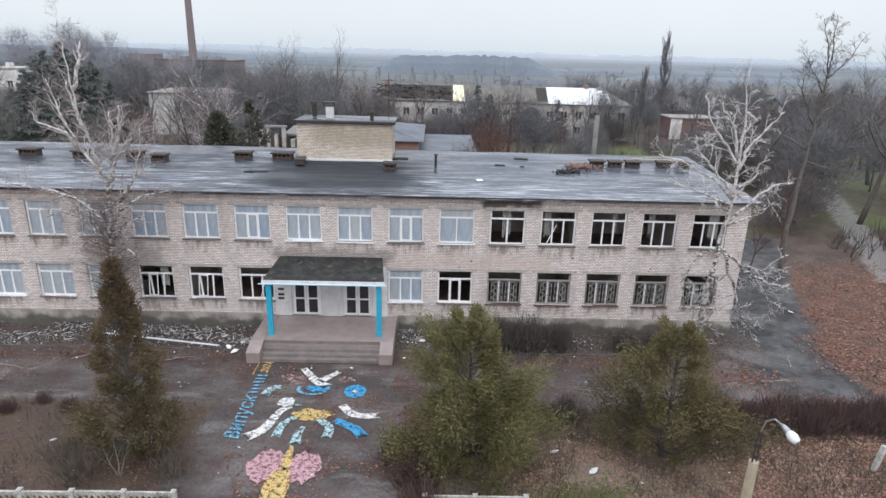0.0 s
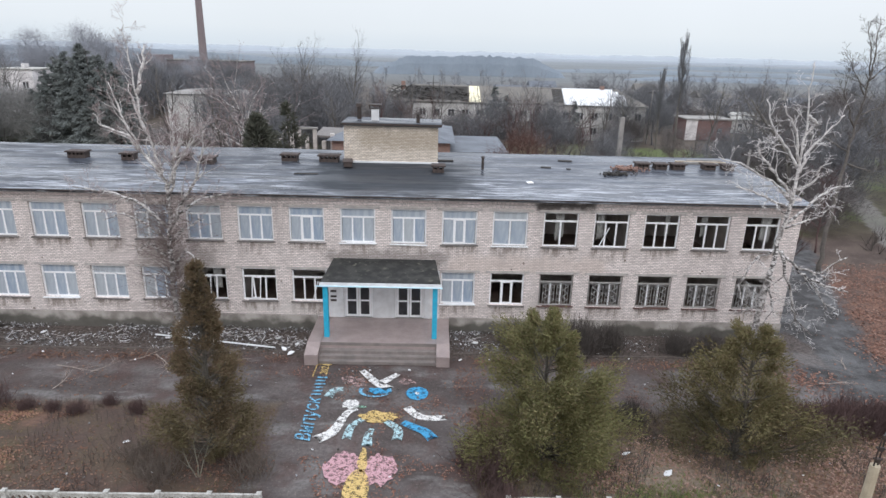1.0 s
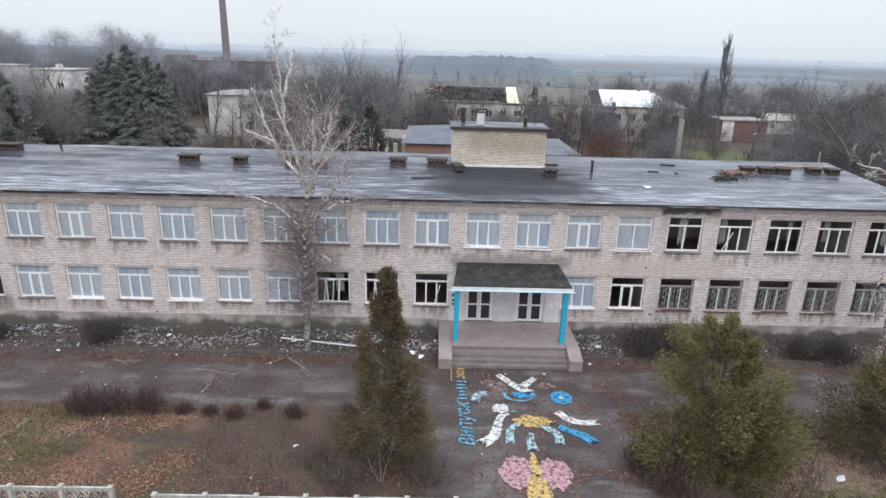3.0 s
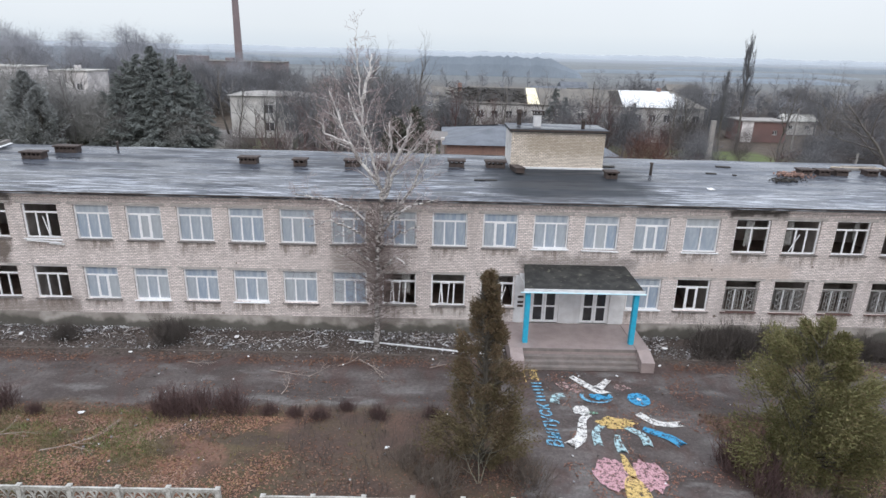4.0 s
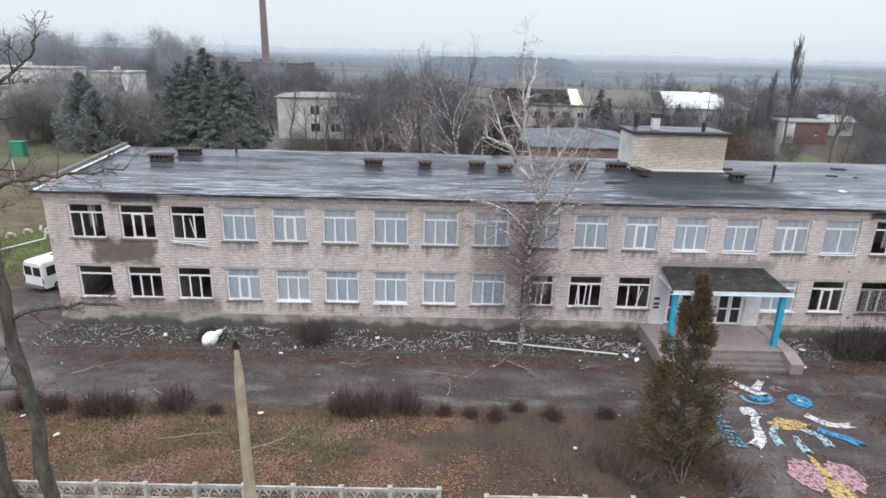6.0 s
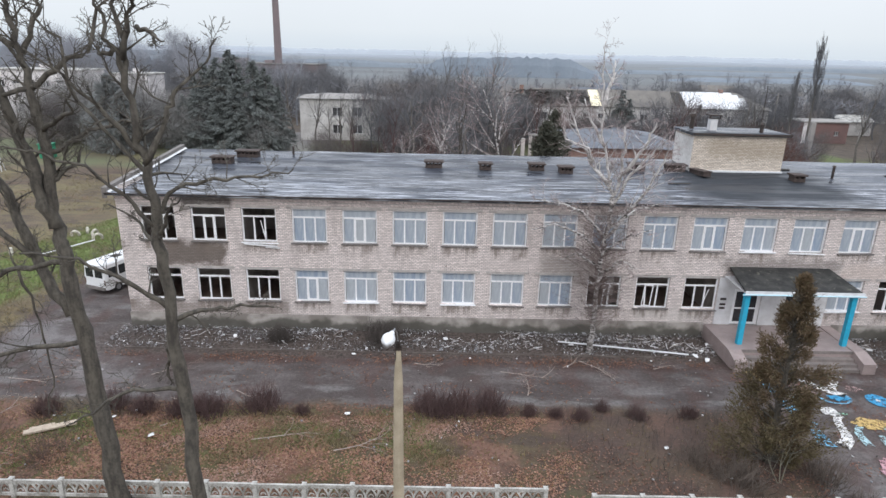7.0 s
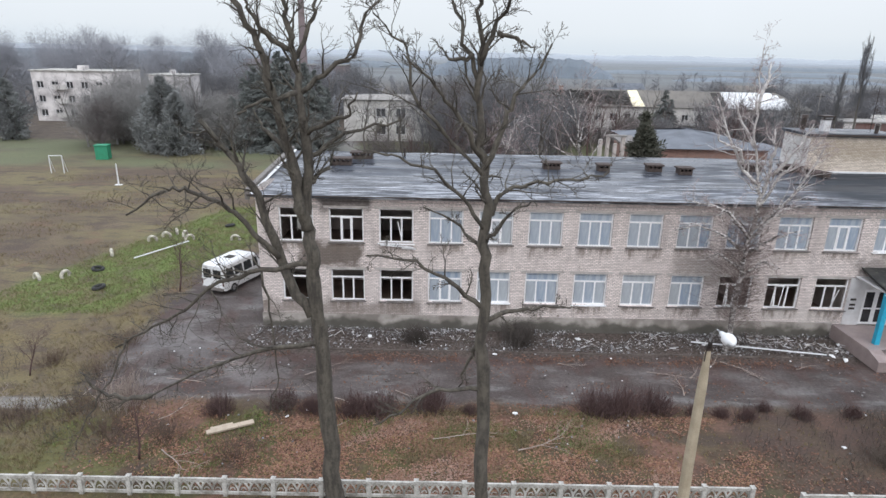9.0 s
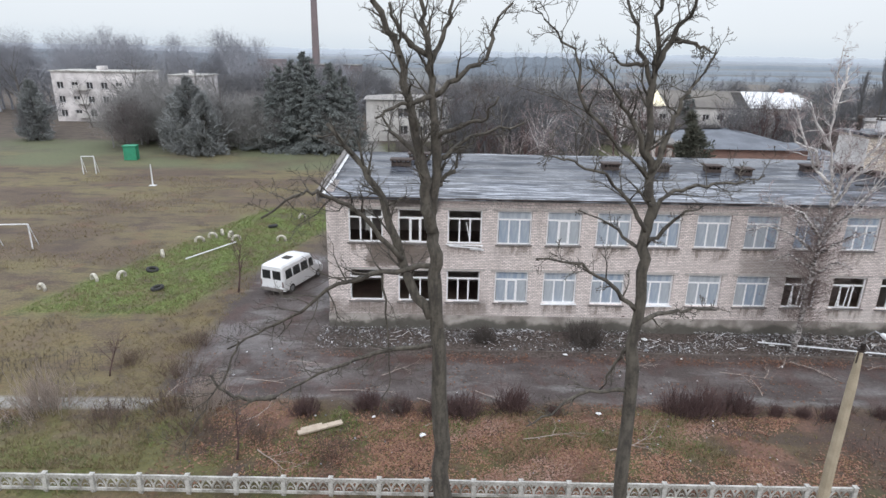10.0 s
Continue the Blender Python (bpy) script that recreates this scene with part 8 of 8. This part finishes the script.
lettering("Bипуск", 1.05, pose(-2.35, -11.4, ART_Z, 0, 0, 92), P_SKY, "blue painted cursive word")
for i in range(6):
    part("stroke", Geo().box(-3.05, -2.55 + 0.05 * (i % 2), -7.55 + i * 0.33, -7.42 + i * 0.33, ART_Z - 0.006, ART_Z), P_SKY, art)
lettering("2021", 0.58, pose(-2.58, -5.55, ART_Z, 0, 0, 92), P_YELLOW, "yellow painted year digits")
g = Geo()
for x0, x1, y0, y1 in ((-3.32, -3.27, -5.75, -4.4), (-3.27, -2.5, -4.45, -4.4), (-2.75, -2.65, -4.6, -4.5)):
    g.box(x0, x1, y0, y1, ART_Z - 0.006, ART_Z)
part("border", g, P_YELLOW, art)

# ---- ground cover ----
rng = random.Random(31)
g = Geo()
for i in range(46000):
    y = -0.15 - 2.7 * rng.random() ** 1.5
    x = rng.uniform(XL - 0.5, XR - 2)
    if -4.1 < x < 4.1 and y > -4.6:
        continue
    dens = 0.42 + 1.0 * noise.noise((x * 0.3, y * 0.7, 9.1)) - 0.14 * max(0, -y - 2.0) + 0.5 * math.exp(-((x + 9.5) / 4.0) ** 2)
    if x > 9:
        dens -= 0.35
    if rng.random() > dens:
        continue
    s = min(rng.lognormvariate(-3.92, 0.6), 0.14)
    z = max(0.0, 0.36 * (1 + y / 2.6)) * (0.6 + 0.6 * noise.noise((x * 0.5, y, 2.0))) * rng.random() + 0.02
    m = pose(x, y, z, rng.gauss(0, 28), rng.gauss(0, 28), rng.uniform(0, 360))
    g.box(-s * rng.uniform(0.6, 1.6), s, -s * 0.6, s * 0.6, -s * 0.14, s * 0.2, m)
for i in range(420):
    x, y = rng.uniform(-46, 24), -3.2 - 10.8 * rng.random() ** 1.6
    s = rng.uniform(0.015, 0.055)
    g.box(-s, s, -s * 0.7, s * 0.7, -0.01, s * 0.6, pose(x, y, 0.06, rng.gauss(0, 15), rng.gauss(0, 15), rng.uniform(0, 360)))
sp = Geo()
for i in range(900):
    x = rng.choice((rng.uniform(-38, 6), rng.gauss(-9, 4.5)))
    y = -0.4 - 2.2 * rng.random() ** 1.2
    if -4.1 < x < 4.1 or noise.noise((x * 0.35, y * 0.6, 3.3)) < -0.12:
        continue
    ln, w = min(0.04 + rng.expovariate(11), 0.32), rng.uniform(0.006, 0.017)
    sp.box(-ln, ln, -w, w, -0.012, 0.012, pose(x, y, rng.uniform(0.1, 0.3), rng.gauss(0, 12), rng.gauss(0, 14), rng.gauss(0, 50)))
for x0, x1 in ((-39.0, -4.3), (4.3, 20.0)):
    g_ = Geo()
    x = x0
    while x < x1 - 0.5:
        g_.box(x, min(x + 0.985, x1), -0.05 + rng.gauss(0, 0.008), 0.05, -0.1, 0.05 + rng.gauss(0, 0.012))
        x += 1.0
    solid("kerb", g_, SUNK_KERB, "low sunken concrete kerb between rubble bed and asphalt", "kerb", Matrix.Translation((0, KERB_Y, 0)), kind="structure")
solid("splintered_frames", sp, SPLINTER, "splintered window frames and laths in the rubble", "debris", kind="stuff")
solid("rubble_strip", g, RUBBLE, "strip of broken glass, masonry and splinters along the wall", "rubble", kind="stuff")


def leaf_litter(count, place, size, seed):
    r = random.Random(seed)
    g = Geo()
    for _ in range(count):
        q = place(r)
        if q is None:
            continue
        x, y = q
        s = size * r.uniform(0.6, 1.5)
        m = pose(x, y, ground_height(x, y) + r.uniform(0.01, 0.035), r.gauss(0, 13), r.gauss(0, 13), r.uniform(0, 360))
        i = len(g.v)
        g.v += [tuple(m @ Vector(v)) for v in ((-s, 0, 0), (-s * 0.2, -s * 0.55, 0.03 * r.random()), (s, 0, 0.02), (-s * 0.1, s * 0.55, 0.03 * r.random()))]
        g.f.append((i, i + 1, i + 2, i + 3))
    return g


def on_right(r):
    x, y = r.uniform(27, 48), -8.4 + 23.5 * r.random() ** 1.2
    d = x - 0.42 * max(y, -2.0) - 30.3
    if d < r.gauss(0, 0.5) and (r.random() < 0.93 or noise.noise((x * 0.7, y * 0.7, 14.0)) < 0.2):
        return None
    k = noise.noise((x * 0.35, y * 0.45, 13.0)) + 0.8 * noise.noise((x * 1.1, y * 1.3, 12.0))
    return (x, y) if r.random() < (0.75 + 0.9 * k) * (1 if y < 10 else 0.4) else None


def on_lawn(r):
    x, y = r.uniform(-45, 40), r.uniform(-15.2, -8.4)
    if -4.5 < x < 4.8:
        return None
    k = noise.noise((x * 0.28, y * 0.28, 1.2)) + (0.35 if x > 16 else 0) + 0.05
    if -15.2 < x < -4.4 and r.random() < 0.3 or x < -40 and r.random() < 0.7:
        return None
    return (x, y) if r.random() < 0.3 + k * 1.4 else None


def on_yard(r):
    x, y = r.uniform(-47, 26), r.uniform(-9, -3)
    return (x, y) if noise.noise((x * 0.3, y * 0.5, 6.0)) > 0.1 and r.random() < 0.8 else None


def on_court(r):
    x, y = r.uniform(-4.5, 6), r.uniform(-15, -4.5)
    return (x, y) if noise.noise((x * 0.5, y * 0.5, 16.0)) > 0.12 and r.random() < 0.8 else None


solid("fallen_leaves", leaf_litter(26600, on_right, 0.085, 1), LITTER_RED, "thick carpet of brown fallen leaves", "leaves", kind="stuff")
def on_pale(r):
    x, y = r.uniform(-44, -13.5), r.uniform(-15.2, -9.4)
    k = 0.6 * noise.noise((x * 0.22, y * 0.3, 44.0)) + 0.6 * noise.noise((x * 0.7, y * 0.9, 45.0))
    return (x, y) if r.random() < 0.35 + k * 1.7 and -44 + 9 * r.random() ** 2 < x < -14.4 + 3.0 * noise.noise((y * 0.5, 1.0, 2.0)) - 3.0 * r.random() ** 2 else None


solid("fallen_leaves", leaf_litter(84000, on_pale, 0.05, 12), LITTER_PALE, "pale tan leaves lying in patches on the lawn", "leaves", kind="stuff")
def on_near_right(r):
    x, y = r.uniform(9.5, 31), r.uniform(-16.5, -10.4)
    k = noise.noise((x * 0.5, y * 0.6, 91.0)) + 0.6 * noise.noise((x * 1.4, y * 1.4, 92.0))
    return (x, y) if r.random() < 0.3 + 0.6 * k + 0.015 * (x - 12) else None


solid("fallen_leaves", leaf_litter(26000, on_near_right, 0.06, 13), LITTER_PINK, "pale curled leaves scattered over rough grass", "leaves", kind="stuff")
def on_pink(r):
    x, y = r.uniform(-33, -16), r.uniform(-15.2, -9.6)
    return (x, y) if noise.noise((x * 0.3, y * 0.45, 71.0)) > 0.0 + 0.4 * r.random() and x < -18.0 + 2.5 * noise.noise((y * 0.6, 3.0, 2.0)) - 3.0 * r.random() ** 2 else None


solid("fallen_leaves", leaf_litter(30000, on_pink, 0.045, 14), LITTER_PINK, "pale pinkish leaves in drifts on the lawn", "leaves", kind="stuff")
solid("fallen_leaves", leaf_litter(56000, on_lawn, 0.055, 2), LITTER, "brown leaves scattered over the lawn", "leaves", kind="stuff")
def on_drive(r):
    cx, cy, w, d = r.choice(((23.2, -5.2, 1.3, 0.9), (28.0, -8.0, 2.2, 0.6), (24.6, -8.3, 1.6, 0.5), (30.0, -3.0, 0.8, 1.6)))
    return r.gauss(cx, w), r.gauss(cy, d)


solid("fallen_leaves", leaf_litter(2600, on_drive, 0.075, 33), LITTER_RED, "red-brown leaves drifted over the wet drive", "leaves", kind="stuff")
def on_edge(r):
    x, y = r.uniform(-40, 21), r.gauss(-3.75, 0.3)
    return None if -5 < x < 5 or noise.noise((x * 0.4, y * 0.6, 2.2)) < -0.1 else (x, y)


solid("fallen_leaves", leaf_litter(4500, on_edge, 0.06, 31), LITTER, "wet reddish leaves drifted along the rubble strip", "leaves", kind="stuff")
solid("fallen_leaves", leaf_litter(7000, on_yard, 0.06, 3), LITTER, "wet leaves drifted over the asphalt", "leaves", kind="stuff")
solid("fallen_leaves", leaf_litter(8000, on_court, 0.05, 4), LITTER_RED, "wet leaves on the painted forecourt", "leaves", kind="stuff")


def grass(count, place, h, seed):
    r = random.Random(seed)
    g = Geo()
    for _ in range(count):
        q = place(r)
        if q is None:
            continue
        x, y = q
        z = ground_height(x, y) - 0.02
        for _ in range(3):
            a, hh = r.uniform(0, 2 * math.pi), h * r.uniform(0.5, 1.3)
            dx, dy = math.cos(a) * 0.02, math.sin(a) * 0.02
            lx, ly = r.gauss(0, 0.5) * hh, r.gauss(0, 0.5) * hh
            ox, oy = x + r.gauss(0, 0.06), y + r.gauss(0, 0.06)
            g.tri((ox - dx, oy - dy, z), (ox + dx, oy + dy, z), (ox + lx, oy + ly, z + hh))
    return g


def lawn_spot(r):
    x, y = r.uniform(-48, 40), r.uniform(-24, -8.7)
    return None if -4.4 < x < 4.9 or -18 < x < -4 and r.random() < 0.85 or noise.noise((x * 0.25, y * 0.25, 8.8)) < -0.3 else (x, y)


def green_spot(r):
    y = r.uniform(1.5, 30)
    x = r.uniform(-61.5, -51.2) + 0.32 * y
    return x, y


solid("winter_grass", grass(30000, lawn_spot, 0.13, 5), GRASS, "rough brownish winter grass on the lawn", "grass", kind="stuff")
def field_spot(r):
    x, y = r.uniform(-80, -44.5), -14 + 60 * r.random() ** 1.7
    return None if -46.8 < x and -8 < y < 14 or noise.noise((x * 0.15, y * 0.2, 5.5)) < -0.12 else (x, y)


solid("winter_grass", grass(26000, field_spot, 0.2, 15), GRASS_DRY, "dull matted winter grass on the playing field", "grass", kind="stuff")
solid("green_grass", grass(12000, green_spot, 0.16, 6), GRASS_GREEN, "fresh green grass round the half-buried tyres", "grass", kind="stuff")
solid("green_grass", grass(2600, lambda r: (r.gauss(12.5, 1.8), r.gauss(-15.6, 0.9)), 0.18, 7), GRASS_GREEN, "patches of green grass by the fence", "grass", kind="stuff")


# dead stalks standing in the rough lawn and beds
def stalks(count, place, h, seed):
    r = random.Random(seed)
    g = Geo()
    for _ in range(count):
        q = place(r)
        if q is None:
            continue
        x, y = q
        z = ground_height(x, y) - 0.03
        hh = h * r.uniform(0.4, 1.3)
        p = Vector((x, y, z))
        e_ = p + Vector((r.gauss(0, 0.25) * hh, r.gauss(0, 0.25) * hh, hh))
        g.tube([p, e_], [0.012, 0.004], 3, cap=False)
        b = p.lerp(e_, r.uniform(0.4, 0.9))
        g.tube([b, b + Vector((r.gauss(0, 0.14), r.gauss(0, 0.14), 0.12))], [0.007, 0.003], 3, cap=False)
    return g


def bed_spot(r):
    x, y = r.uniform(-14.8, 27), r.uniform(-15.0, -8.6)
    if -4.4 < x < 5.2 or x < 0 and r.random() < 0.6:
        return None
    return (x, y) if noise.noise((x * 0.4, y * 0.4, 21.0)) > -0.12 else None


def edge_spot(r):
    x, y = r.uniform(-58, -44), r.uniform(-14.5, 0)
    return (x, y) if noise.noise((x * 0.25, y * 0.25, 31.0)) > 0.05 else None


def tuft_spot(r):
    x, y = r.choice(((r.uniform(-62, -38), r.uniform(-15.6, -10.5)), (r.uniform(-38, -20), r.gauss(-10.6, 1.0))))
    return (x, y) if noise.noise((x * 0.3, y * 0.4, 51.0)) > 0.06 and y < -8.8 else None


def gold_spot(r):
    x, y = r.uniform(-32, -18), r.uniform(-13.2, -9.2)
    return (x, y) if noise.noise((x * 0.3, y * 0.5, 61.0)) > -0.05 + 0.2 * r.random() else None


solid("golden_grass", grass(9000, gold_spot, 0.15, 17), GRASS_DRY, "golden dry grass on the lawn before the hedge", "grass", kind="stuff")
solid("green_grass", grass(9000, tuft_spot, 0.15, 16), GRASS_GREEN, "green grass coming through the leaves on the lawn", "grass", kind="stuff")
solid("dead_stalks", stalks(6500, bed_spot, 0.5, 8), TWIG, "dead brown stalks standing in the lawn", "weeds", kind="stuff")
solid("dead_stalks", stalks(2200, edge_spot, 0.55, 9), TWIG, "dead stalks at the field's edge", "weeds", kind="stuff")
